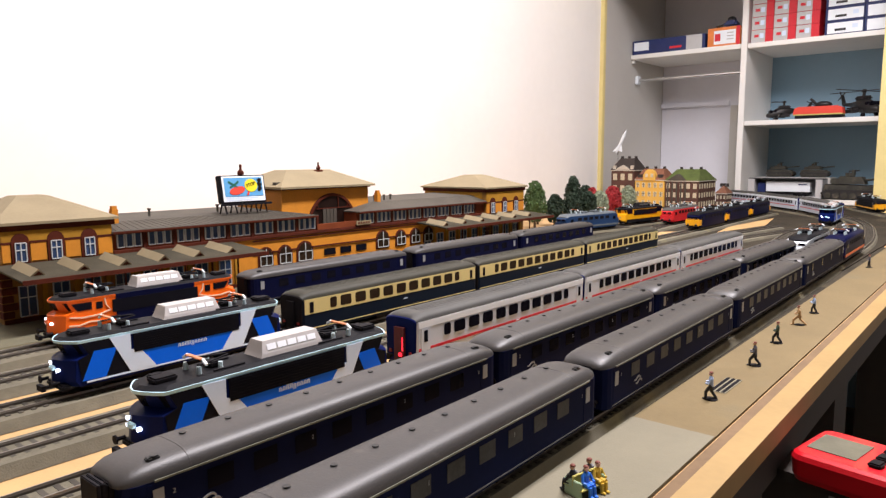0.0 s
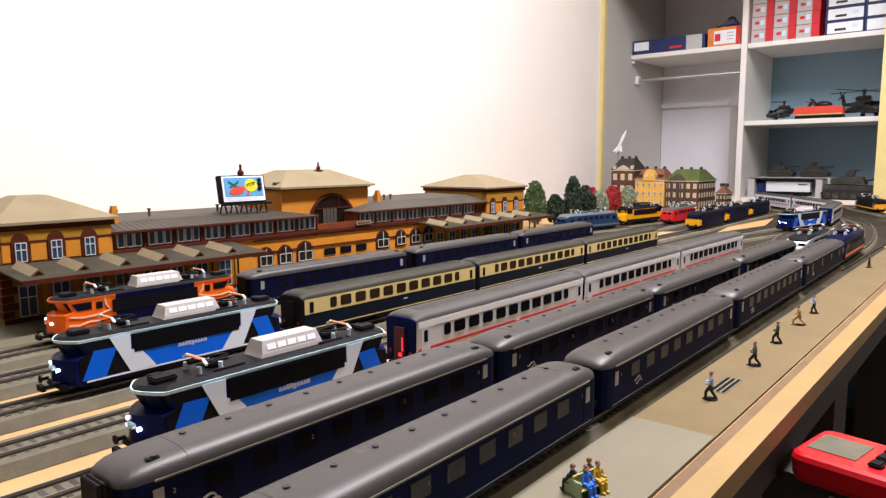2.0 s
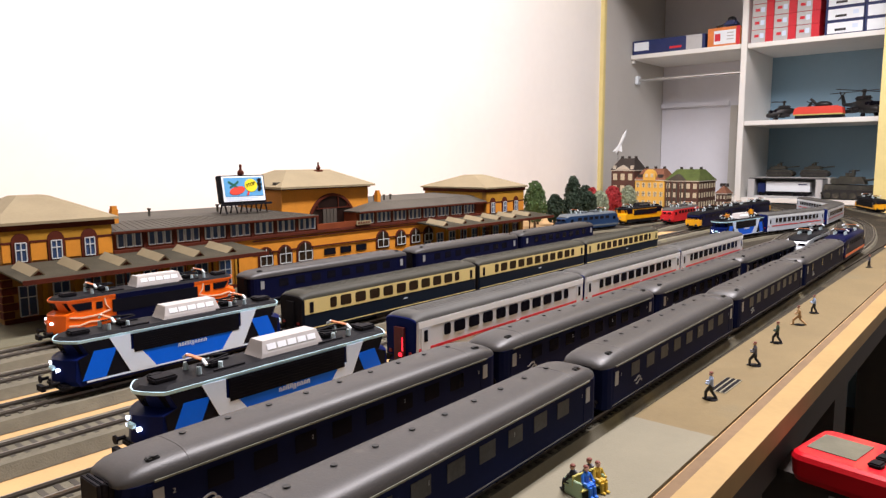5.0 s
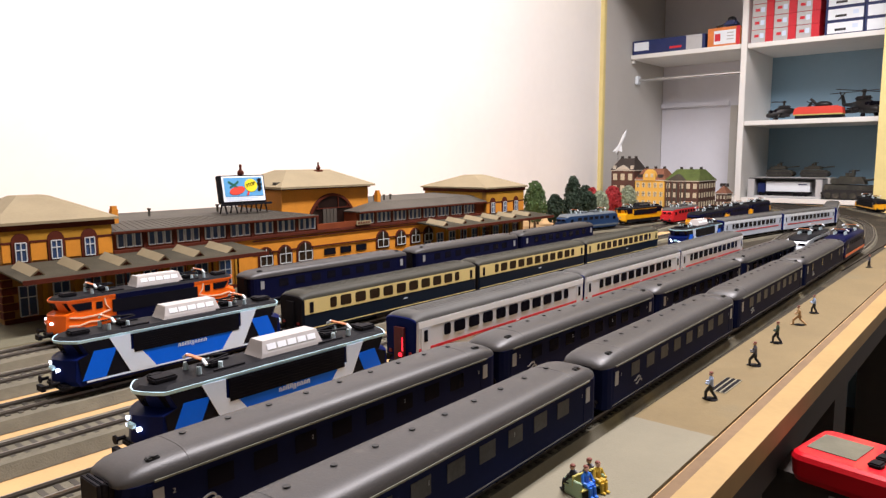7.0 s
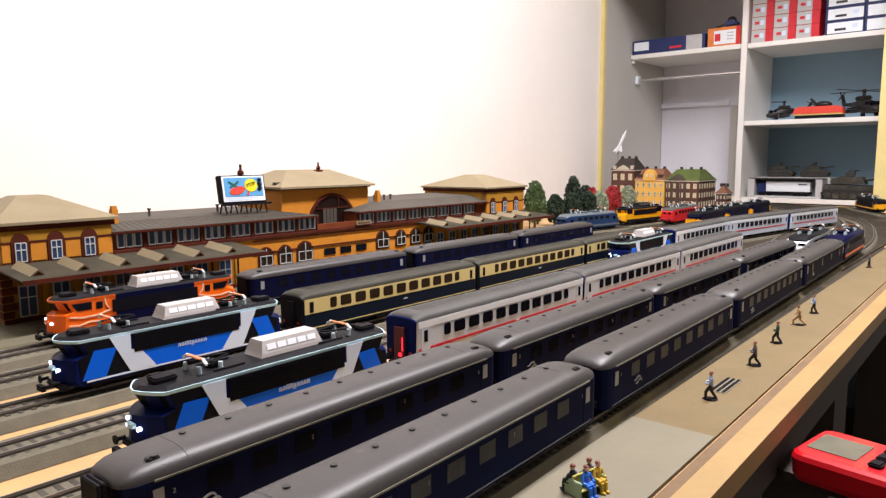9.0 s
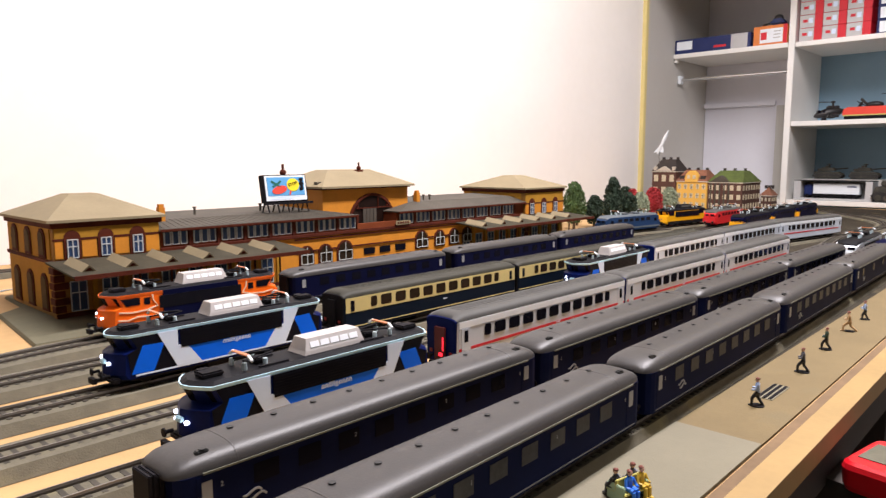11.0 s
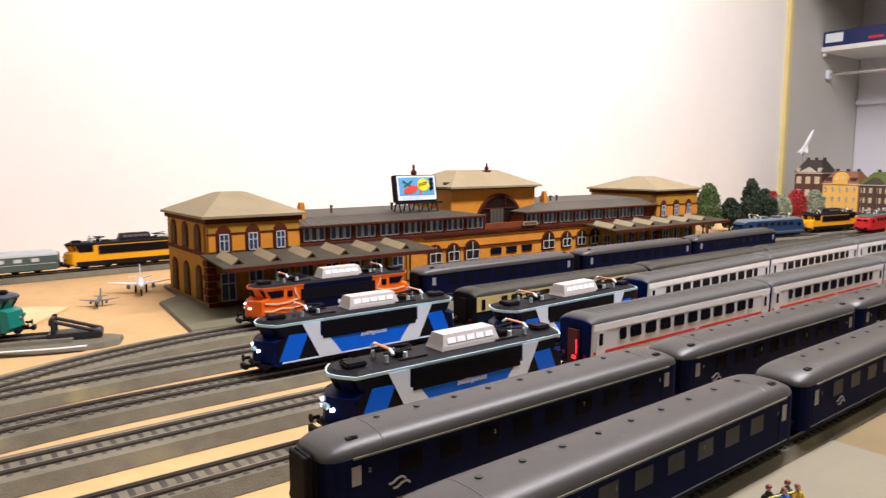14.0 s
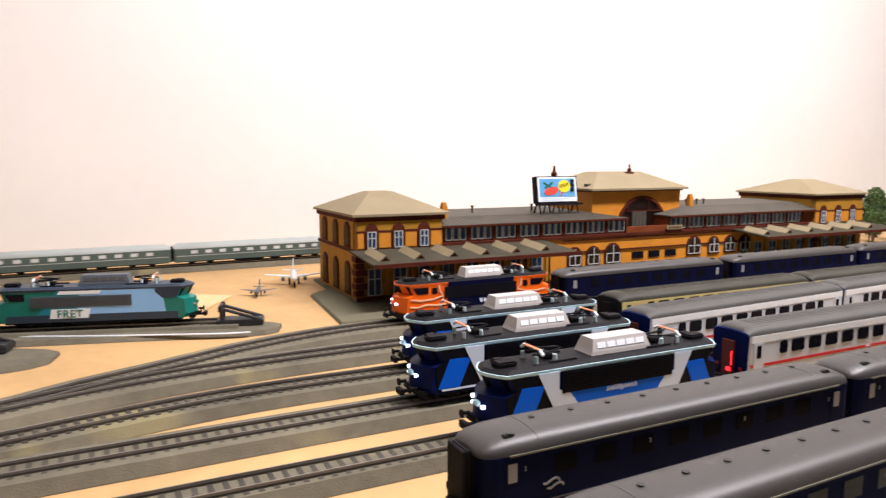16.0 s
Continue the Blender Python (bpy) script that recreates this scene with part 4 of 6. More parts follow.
def tall_window(ob, cx, z0, z1, w=0.0065, y=FY, panes=2):
    win = part("window", box(cx - w, cx + w, y - 0.0006, y + 0.001, z0, z1), "win_blue", ob)
    bm = bmesh.new()
    t = 0.0005 if w > 0.005 else 0.00035
    small = w < 0.0045
    if small:
        t = 0.0007
    for x in [cx - w, cx + w] if small else [cx - w, cx + w, cx]:
        box(x - t, x + t, y - 0.0014, y + 0.0002, z0, z1, bm)
    for z in (z0,) if small else (z0, z0 + (z1 - z0) * 0.62, z1):
        box(cx - w, cx + w, y - 0.0015, y + 0.0001, z - 0.0005, z + 0.0005, bm)
    part("frame", bm, "win_white", win)
    return win


def arched_window(ob, cx, z0, r, h, y=FY):
    part("arch_surround", plate(arch(cx, z0, r, h, 10, 0.003), y - 0.0012, y + 0.001), "trim_red", ob)
    win = part("window", plate(arch(cx, z0, r, h), y - 0.002, y - 0.0013), "glass_brown", ob)
    bm = bmesh.new()
    for x in (cx - r, cx, cx + r):
        box(x - 0.0005, x + 0.0005, y - 0.0032, y - 0.0021, z0, z0 + h + (r if x == cx else 0), bm)
    for z in (z0, z0 + h):
        box(cx - r, cx + r, y - 0.0031, y - 0.0021, z - 0.0005, z + 0.0005, bm)
    part("frame", bm, "win_white", win)


def pavilion(x0, x1, y1, wall_top, eave, top, label):
    w = part("wall", box(x0, x1, FY, y1, 0.0, wall_top), "brick_dark", station, label)
    part("cornice", box(x0 - 0.003, x1 + 0.003, FY - 0.003, y1 + 0.003, wall_top - 0.006, wall_top + 0.0015, bevel=0.0006), "trim_red", station)
    part("string_course", box(x0 - 0.002, x1 + 0.002, FY - 0.002, y1 + 0.002, 0.0635, 0.0675), "trim_red", station)
    part("roof", hip_roof(x0 - 0.007, x1 + 0.007, FY - 0.006, y1 + 0.006, eave, top, (x1 - x0) * 0.42, (y1 - FY) * 0.46), "roof_tan", station, "tan hipped roof")
    n = 3
    span = x1 - x0
    for i in range(n):
        cx = x0 + span * (0.16 + 0.305 * i)
        part("window_surround", plate(arch(cx, 0.0675, 0.0088, 0.0235, 8), FY - 0.0022, FY), "trim_red", station)
        tall_window(station, cx, 0.0695, 0.0895, 0.0053, FY - 0.0020)
    for i in range(n + 1):
        a = x0 + span * (0.16 + 0.305 * (i - 1)) + 0.0100
        b = x0 + span * (0.16 + 0.305 * i) - 0.0100
        a, b = max(a, x0 + 0.001), min(b, x1 - 0.001)
        if b - a > 0.004:
            part("brick_panel", box(a, b, FY - 0.0014, FY, 0.0695, 0.0885), "brick", station, "ochre brick panel")
    part("brick_band", box(x0 + 0.001, x1 - 0.001, FY - 0.0012, FY, 0.0912, wall_top - 0.0062), "brick_olive", station, "ochre brick band")
    part("string_course", box(x0 - 0.001, x1 + 0.001, FY - 0.0018, FY, 0.0887, 0.0910), "trim_red", station)
    part("quoin", box(x0 - 0.002, x0 + 0.006, FY - 0.002, FY + 0.008, 0, 0.06), "brick_dark", station)
    # the short side
    for i in range(3):
        cy = FY + (y1 - FY) * (0.2 + 0.3 * i)
        for z0, h in ((0.010, 0.028), (0.070, 0.018)):
            for name, grow, a, b, m in (("side_arch", 0.0035, 0.0024, 0.0, "trim_red"), ("side_window", 0.0, 0.0032, 0.0024, "side_pane")):
                bm = plate(arch(cy, z0 + 0.002, 0.0078, h, 10, grow), x0 - a, x0 - b)
                bm.transform(Matrix(((0, 1, 0, 0), (1, 0, 0, 0), (0, 0, 1, 0), (0, 0, 0, 1))))
                part(name, bm, m, station)
    for z0, z1 in ((0.0095, 0.0632), (0.0678, wall_top - 0.0062)):
        part("brick_panel", box(x0 - 0.0012, x0, FY + 0.009, y1 - 0.006, z0, z1), "brick_olive", station, "ochre brick panel")
    for i in range(6):
        d = 0.004 if i % 2 else 0.0
        part("quoin", box(x0 - 0.0032, x0 + 0.008 + d, FY - 0.0032, FY + 0.008 + d, 0.010 + i * 0.0085, 0.0172 + i * 0.0085, bevel=0.0004), "trim_red", station)
    return w


pavilion(0.0755, 0.1925, 0.628, 0.1085, 0.1117, 0.1365, "ochre brick end pavilion")
pavilion(0.925, 1.058, 0.628, 0.1165, 0.1205, 0.1435, "ochre brick end pavilion")

# long wings, with a set-back upper storey
for x0, x1, e0, e1, ridge in ((0.1925, 0.500, 0.0, 0.052, 0.1018), (0.585, 0.925, 0.058, 0.0, 0.1045)):
    part("wall", box(x0, x1, FY, 0.62, 0.0, 0.0660), "brick", station)
    part("cornice", box(x0, x1, FY - 0.003, 0.50, 0.0661, 0.0705, bevel=0.0005), "trim_red", station)
    part("upper_wall", box(x0, x1, FY + 0.005, 0.62, 0.0706, 0.0920), "brick_red", station, "dark red upper storey")
    eave, top = ((x0 - 0.001, FY - 0.003), (x1 + 0.001, FY - 0.003), (x1 + 0.001, 0.63), (x0 - 0.001, 0.63)), ((x0 + e0 + 0.004, FY + 0.035), (x1 - e1 - 0.004, FY + 0.035), (x1 - e1 - 0.004, 0.60), (x0 + e0 + 0.004, 0.60))
    part("roof", loft([[(*p, 0.0915) for p in eave], [(*p, 0.0935) for p in eave], [(*top[0], ridge), (*top[1], ridge), (*top[2], ridge + 0.003), (*top[3], ridge + 0.003)]]), "slate", station, "grey slate roof with a hipped end beside the hall")
    part("eave_board", box(x0, x1, FY - 0.0042, FY - 0.0031, 0.0905, 0.0930), "trim_red", station)
    x = x0 + 0.006
    while x + 0.03 < x1:
        for j in range(3):
            tall_window(station, x + 0.0055 + j * 0.0105, 0.0735, 0.0888, 0.0040, FY + 0.0045)
        part("pilaster", box(x + 0.0325, x + 0.0365, FY + 0.002, FY + 0.005, 0.0707, 0.0912), "trim_red", station)
        x += 0.0385
    n = int((x1 - x0) / 0.009)
    for i in range(n):
        t = (i + 0.5) / n
        xa, xb = x0 + (x1 - x0) * t, top[0][0] + (top[1][0] - top[0][0]) * t
        part("roof_seam", loft([[(xa, FY - 0.002, 0.0936), (xa + 0.0012, FY - 0.002, 0.0936), (xa + 0.0012, FY - 0.002, 0.0942), (xa, FY - 0.002, 0.0942)], [(xb, FY + 0.035, ridge), (xb + 0.0012, FY + 0.035, ridge), (xb + 0.0012, FY + 0.035, ridge + 0.0005), (xb, FY + 0.035, ridge + 0.0005)]]), "slate", station)
# low front of the hall, with a red parapet
part("wall", box(0.5001, 0.5849, FY, 0.52, 0.0, 0.0660), "brick", station)
part("cornice", box(0.5001, 0.5849, FY - 0.003, 0.50, 0.0661, 0.0705, bevel=0.0005), "trim_red", station)
part("parapet", box(0.5012, 0.5838, FY + 0.001, FY + 0.006, 0.0706, 0.0790), "brick_red", station, "red-brown parapet before the hall")
for cx in (0.405, 0.4385, 0.4745):
    arched_window(station, cx, 0.028, 0.0125 if cx > 0.46 else 0.010, 0.0135)
for cx in (0.6375, 0.681, 0.7175, 0.752):
    arched_window(station, cx, 0.032, 0.0125 if cx < 0.65 else 0.010, 0.0125)
for cx in (0.523, 0.5555, 0.589):
    part("low_window", box(cx - 0.011, cx + 0.011, FY - 0.0012, FY + 0.001, 0.031, 0.041), "glass_dark", station)
part("string_course", box(0.385, 0.765, FY - 0.0018, FY, 0.0455, 0.0475), "trim_red", station)
part("string_course", box(0.385, 0.765, FY - 0.0018, FY, 0.0625, 0.0645), "trim_red", station)

# central hall with the great arch
HY = FY + 0.036
AX, AZ, AR = 0.5605, 0.0735, 0.0478
part("hall_wall", box(0.4631, 0.6409, HY, 0.62, 0.0706, 0.1305), "brick", station, "tall ochre brick hall")
part("arch_recess", plate(arch(AX, 0.0706, AR - 0.0022, AZ - 0.0706, 24), HY - 0.0012, HY - 0.0002), "hall_dark", station, "great dark arched window")
part("arch_ring", loft([[(AX + rr * math.cos(a), yy, AZ + rr * math.sin(a)) for rr, yy in ((AR - 0.0024, HY - 0.0030), (AR + 0.0018, HY - 0.0030), (AR + 0.0018, HY), (AR - 0.0024, HY))] for a in [math.pi * i / 28 for i in range(29)]]), "trim_red", station)
for i in range(4):
    x = 0.5400 + i * 0.0072
    part("door_leaf", box(x, x + 0.0064, HY - 0.003, HY - 0.0013, 0.0706, 0.0985), "slate", station)
part("door_beam", box(0.527, 0.598, HY - 0.0028, HY - 0.0013, 0.0988, 0.1004), "trim_red", station)
for x in (0.530, 0.5725, 0.592):
    part("arch_mullion", box(x - 0.0007, x + 0.0007, HY - 0.0026, HY - 0.0013, 0.1005, AZ + math.sqrt((AR - 0.003) ** 2 - (x - AX) ** 2)), "trim_red", station)
part("cornice", box(0.460, 0.644, HY - 0.003, 0.623, 0.1306, 0.1335), "trim_red", station)
part("roof", hip_roof(0.4552, 0.6486, HY - 0.010, 0.635, 0.1357, 0.1601, 0.053, 0.055), "roof_tan", station, "tan hipped hall roof")
part("roof_light", box(0.461, 0.470, 0.514, 0.522, 0.1365, 0.1425), "slate", station)
for x, z in ((0.4215, 0.153), (0.5690, 0.1595)):
    bm = cyl((x, 0.545, z - 0.012), (x, 0.545, z), 0.0028, None, 8)
    k = 1.35 if x < 0.5 else 1.0
    ball((x, 0.545, z + 0.003 * k), 0.0038 * k, bm)
    cyl((x, 0.545, z + 0.006 * k), (x, 0.545, z + 0.0125 * k), 0.0014 * k, bm, 8)
    box(x - 0.006 * k, x + 0.006 * k, 0.541, 0.549, z - 0.003, z, bm)
    for q in (-1, 1):
        ball((x + q * 0.0072 * k, 0.545, z - 0.0015), 0.0022 * k, bm, (1, 1, 1), 8, 6)
    part("finial", bm, "trim_red", station, "dark red roof finial")
for x, y, z0, z1 in ((0.2105, 0.50, 0.097, 0.1175), (0.664, 0.505, 0.100, 0.1195)):
    part("chimney", box(x - 0.004, x + 0.004, y - 0.004, y + 0.004, z0, z1, box(x - 0.003, x + 0.003, y - 0.003, y + 0.003, z1, z1 + 0.004), bevel=0.0004), "brick", station)
for x in (0.268, 0.368, 0.676, 0.689, 0.700, 0.716):
    part("flue", cyl((x, 0.525, 0.104), (x, 0.525, 0.1125), 0.0016, cyl((x, 0.525, 0.1125), (x, 0.525, 0.1145), 0.0026, None, 8), 8), "slate", station)

sign = part("name_board", box(0.576, 0.608, FY - 0.0050, FY - 0.0038, 0.0725, 0.0790), "roof_tan", station, "small station name board")
part("sign_support", box(0.578, 0.606, FY - 0.0037, FY + 0.0008, 0.0706, 0.0735), "trim_red", station)
for i in range(5):
    part("lettering", box(0.5792 + i * 0.0054, 0.5826 + i * 0.0054, FY - 0.0054, FY - 0.0050, 0.0742, 0.0772), "trim_red", sign)
# platform canopies with small roof lights
for x0, x1, lip, first, gap in ((0.066, 0.350, 0.384, 0.0866, 0.0445), (0.720, 1.060, 0.395, 0.7370, 0.0520)):
    can = part("canopy", loft([[(x, lip, 0.0585), (x, FY, 0.0655), (x, FY, 0.0675), (x, lip, 0.0605)] for x in (x0, x1)]), "canopy_slate", station, "grey lean-to platform canopy")
    part("canopy_edge", box(x0, x1, lip - 0.0016, lip, 0.0565, 0.0612), "trim_red", can)
    for i in range(6):
        cx = first + i * gap
        ya, yb = lip + 0.018, FY - 0.016
        za, zb = 0.0617, 0.0661
        part("roof_light", loft([[(cx - 0.0078, ya, za), (cx + 0.0078, ya, za), (cx, ya - 0.002, za + 0.0072)], [(cx - 0.0078, yb, zb), (cx + 0.0078, yb, zb), (cx, yb, zb + 0.0072)]]), "roof_tan", can, "tan ridge-shaped roof light")
        part("end_pane", loft([[(cx - 0.0045, ya - 0.0006, za + 0.001), (cx + 0.0045, ya - 0.0006, za + 0.001), (cx, ya - 0.0024, za + 0.005)], [(cx - 0.0045, ya - 0.0012, za + 0.001), (cx + 0.0045, ya - 0.0012, za + 0.001), (cx, ya - 0.003, za + 0.005)]]), "trim_red", can)
    for i in range(2, 8):
        xx = x0 + 0.012 + i * (x1 - x0 - 0.024) / 7
        part("canopy_post", cyl((xx, lip + 0.050, 0.004), (xx, lip + 0.050, 0.0622), 0.0012, None, 8), "trim_red", can)
# shaded ground floor under the canopies
for x0, x1 in ((0.078, 0.352), (0.730, 1.055)):
    x = x0 + 0.02
    while x < x1 - 0.01:
        tall_window(station, x, 0.010, 0.043, 0.0085, FY - 0.0004)
        part("pilaster", box(x + 0.0145, x + 0.0195, FY - 0.0025, FY, 0.0, 0.058), "brick_olive", station)
        x += 0.0345
part("plinth", box(0.0735, 1.06, FY - 0.003, FY, 0.004, 0.0085), "trim_red", station)

stplat = thing("station_platform", "grey station platform along the building", "platform", kind="structure")
part("slab", loft([[(0.021, 0.367, 0.0004), (1.15, 0.373, 0.0004), (1.15, 0.66, 0.0004), (0.074, 0.66, 0.0004), (0.070, 0.575, 0.0004), (0.037, 0.545, 0.0004)], [(0.023, 0.3685, 0.0038), (1.15, 0.3745, 0.0038), (1.15, 0.66, 0.0038), (0.076, 0.66, 0.0038), (0.072, 0.574, 0.0038), (0.039, 0.544, 0.0038)]]), "stone_grey", stplat)

# billboard on the roof
bill = thing("billboard", "roof billboard with a colourful picture on a dark frame", "billboard")
BY = 0.497
bill.matrix_basis = Matrix.Translation((0.004, BY, 0.1165)) @ Matrix.Rotation(radians(-9), 4, "X") @ Matrix.Translation((0, -BY, -0.1165))
bm = box(0.354, 0.428, BY, BY + 0.009, 0.1165, 0.1555, bevel=0.0008)
part("frame", bm, "under", bill)
part("border", box(0.3575, 0.4255, BY - 0.0008, BY, 0.1185, 0.1540), "white", bill)
part("picture", box(0.3605, 0.4225, BY - 0.0014, BY - 0.0008, 0.1255, 0.1518), "sky_panel", bill, "blue picture field")
part("red_oval", plate([(0.380 + 0.0125 * math.cos(a), 0.1338 + 0.0060 * math.sin(a + 0.35)) for a in [2 * math.pi * i / 20 for i in range(20)]], BY - 0.002, BY - 0.0015), "sign_red", bill)
part("yellow_disc", plate([(0.403 + 0.0105 * math.cos(a), 0.1405 + 0.0092 * math.sin(a)) for a in [2 * math.pi * i / 20 for i in range(20)]], BY - 0.002, BY - 0.0015), "sign_yellow", bill)
part("green_cross", plate([(0.366, 0.1455), (0.368, 0.1475), (0.3755, 0.1430), (0.382, 0.1475), (0.384, 0.1455), (0.3785, 0.1415), (0.382, 0.1385), (0.3795, 0.1375), (0.3755, 0.1400), (0.370, 0.1375), (0.368, 0.139), (0.3725, 0.1415)], BY - 0.002, BY - 0.0015), "sign_green", bill)
part("sign_pole", plate([(0.3945, 0.1265), (0.3975, 0.1265), (0.4005, 0.133), (0.3975, 0.133)], BY - 0.0018, BY - 0.0015), "sign_red", bill)
part("dark_figure", plate([(0.4150, 0.1315), (0.4185, 0.1325), (0.4212, 0.1355), (0.4195, 0.1380), (0.4218, 0.1420), (0.4196, 0.1445), (0.4214, 0.1490), (0.4175, 0.1508), (0.4135, 0.1485), (0.4155, 0.1455), (0.4130, 0.1420), (0.4158, 0.1385), (0.4132, 0.1350)], BY - 0.002, BY - 0.0015), "under", bill)
part("caption_bar", box(0.362, 0.402, BY - 0.0012, BY - 0.0007, 0.1202, 0.1212), "livery_grey", bill)
part("caption_bar", box(0.362, 0.414, BY - 0.0012, BY - 0.0007, 0.1226, 0.1240), "livery_grey", bill)
text = bpy.data.curves.new("word", "FONT")
text.body, text.size, text.align_x, text.extrude = "STOP", 0.0065, "CENTER", 0.0002
word = new("word", text)
text.materials.append(M["under"])
word.parent = bill
word.matrix_basis = pose(0.4028, BY - 0.0023, 0.1396, 90, -14, 0)
for i in range(5):
    x = 0.358 + i * 0.0165
    part("strut", cyl((x, BY + 0.006, 0.1175), (x, BY + 0.014, 0.1040), 0.0011, cyl((x, BY, 0.1175), (x, BY - 0.003, 0.1015), 0.0011, None, 6), 6), "under", bill)
part("foot_rail", box(0.350, 0.432, BY - 0.006, BY - 0.003, 0.1125, 0.1155), "under", bill)

# ---- parked locomotives of other kinds ----
M["navy_old"] = mat("dull_navy_paint", (0.004, 0.005, 0.030), 0.45, vary=0.2, spec=0.04)
M["purple_old"] = mat("dull_violet_blue_paint", (0.012, 0.011, 0.045), 0.5, vary=0.25, spec=0.1)
M["grey_blue"] = mat("grey_blue_roof", (0.10, 0.12, 0.135), 0.5, vary=0.1)


def boxy_loco(label, body, front, roof="loco_roof", stripe=None, L=0.19, skirt=None, band=None):
    """Box-shaped electric locomotive with rounded ends and roof gear."""
    ob = thing("electric_locomotive", label, "locomotive", "parked locomotives")
    h, W = L / 2, 0.0165
    rings = []
    for x, k, z in ((-h, 0.78, 0.030), (-h + 0.004, 0.93, 0.0335), (-h + 0.012, 1.0, 0.036), (h - 0.012, 1.0, 0.036), (h - 0.004, 0.93, 0.0335), (h, 0.78, 0.030)):
        rings.append([(x, -W * k, 0.006), (x, W * k, 0.006), (x, W * k, z), (x, -W * k, z)])
    smooth(part("body", loft(rings), body, ob), 30)
    rr = [roof_ring(x, W * k * 0.99, z, z2, 8) for x, k, z, z2 in ((-h + 0.003, 0.85, 0.0322, 0.035), (-h + 0.012, 1.0, 0.0358, 0.0405), (h - 0.012, 1.0, 0.0358, 0.0405), (h - 0.003, 0.85, 0.0322, 0.035))]
    smooth(part("roof", loft(rr), roof, ob), 50)
    for s in (-1, 1):
        part("nose", box(min(s * (h - 0.016), s * (h + 0.003)), max(s * (h - 0.016), s * (h + 0.003)), -W * 1.015, W * 1.015, 0.0070, 0.0258, bevel=0.003), front, ob, "rounded painted nose")
        if skirt:
            part("nose_skirt", box(min(s * (h - 0.012), s * (h + 0.0036)), max(s * (h - 0.012), s * (h + 0.0036)), -W * 1.03, W * 1.03, 0.0066, 0.0172, bevel=0.003), skirt, ob)
        for y in (-0.0062, 0.0062):
            part("windscreen", box(s * (h - 0.0008) - 0.0012, s * (h - 0.0008) + 0.0012, y - 0.0048, y + 0.0048, 0.0260, 0.0302, bevel=0.0004), "glass_dark", ob)
            part("lamp_lens", cyl((s * (h + 0.0025), y * 1.4, 0.0125), (s * (h + 0.0038), y * 1.4, 0.0125), 0.0014, None, 8), "lens_grey", ob)
        pantograph(ob, s * 0.052, -s)
        bogie(ob, s * 0.052, 0.0066, 0.0165, 0.0135)
        buffers(ob, s * h, s)
        coupler(ob, s * h, s)
        part("roof_box", box(s * 0.02 - 0.009, s * 0.02 + 0.009, -0.008, 0.008, 0.040, 0.0445, bevel=0.001), roof, ob)
    for side in (-1, 1):
        y = side * W
        for i in range(6):
            x = -0.05 + i * 0.02
            part("side_grille", box(x - 0.0065, x + 0.0065, y - 0.0005, y + 0.0005, 0.0255, 0.032), "under" if band is None else "glass_dark", ob)
        if stripe:
            part("stripe", box(-h + 0.004, h - 0.004, y - 0.0006, y + 0.0006, 0.0092, 0.0130), stripe, ob, "painted side stripe")
        if skirt:
            part("lower_flank", box(-h + 0.010, h - 0.010, y - 0.0007, y + 0.0007, 0.0068, 0.0195), skirt, ob, "painted lower flank")
            part("window_band", box(-h + 0.045, h - 0.032, y - 0.0008, y + 0.0008, 0.0205, 0.0310), "glass_dark", ob, "dark window band")
        for x in (-h + 0.018, h - 0.018):
            part("cab_window", box(x - 0.0045, x + 0.0045, y - 0.0006, y + 0.0006, 0.0225, 0.0295), "glass_dark", ob)
    part("underframe", box(-h + 0.006, h - 0.006, -0.0125, 0.0125, 0.002, 0.0065), "under", ob)
    return ob


navy = boxy_loco("dark navy locomotive with a yellow nose, parked", "navy_old", "yellow")
navy.matrix_basis = at(1.515, 0.243, 1)
copy_thing(navy, at(1.725, 0.249, 1))
copy_thing(navy, at(1.940, 0.254, 1))
boxy_loco("bright red locomotive with grey roof, parked", "red", "red", "roof_grey").matrix_basis = at(1.615, 0.346, 1)
M["blue_dull"] = mat("dull_blue_paint", (0.014, 0.040, 0.105), 0.45, vary=0.15, spec=0.2)
boxy_loco("blue locomotive with pale roof behind the coaches", "blue_dull", "blue_dull", "grey_blue", "grey_blue").matrix_basis = at(1.275, 0.432, -10)
boxy_loco("dark blue locomotive with an orange side stripe", "purple_old", "purple_old", "navy_old", "orange").matrix_basis = on_first(1.138)
boxy_loco("white and blue locomotive with black windows", "white", "white", "loco_roof", None, 0.19, "blue", "dark").matrix_basis = at(1.112, T2 - 0.006, 2)
boxy_loco("yellow and black locomotive at the end of the layout", "under", "yellow", "loco_roof", "yellow").matrix_basis = at(2.33, 0.028, 25)
track([(1.1, 0.463), (1.275, 0.432), (1.42, 0.40)], "siding beneath the blue locomotive", bed=0.016)
track([(2.16, -0.055), (2.33, 0.028), (2.5, 0.11)], "siding at the end of the layout", bed=0.018)
yl = electric_loco("yellow and black electric locomotive, parked on a siding", "yellow", lit=False)
yl.matrix_basis = at(1.524, 0.4205, -7.4)
back_loco = copy_thing(yl, at(0.2, 0.89))
tagged(back_loco, "yellow and black electric locomotive running along the wall")
teal = electric_loco("teal and sky blue electric locomotive on a siding", "teal", lit=False)
teal.matrix_basis = at(-0.2115, 0.4435, -15.8)


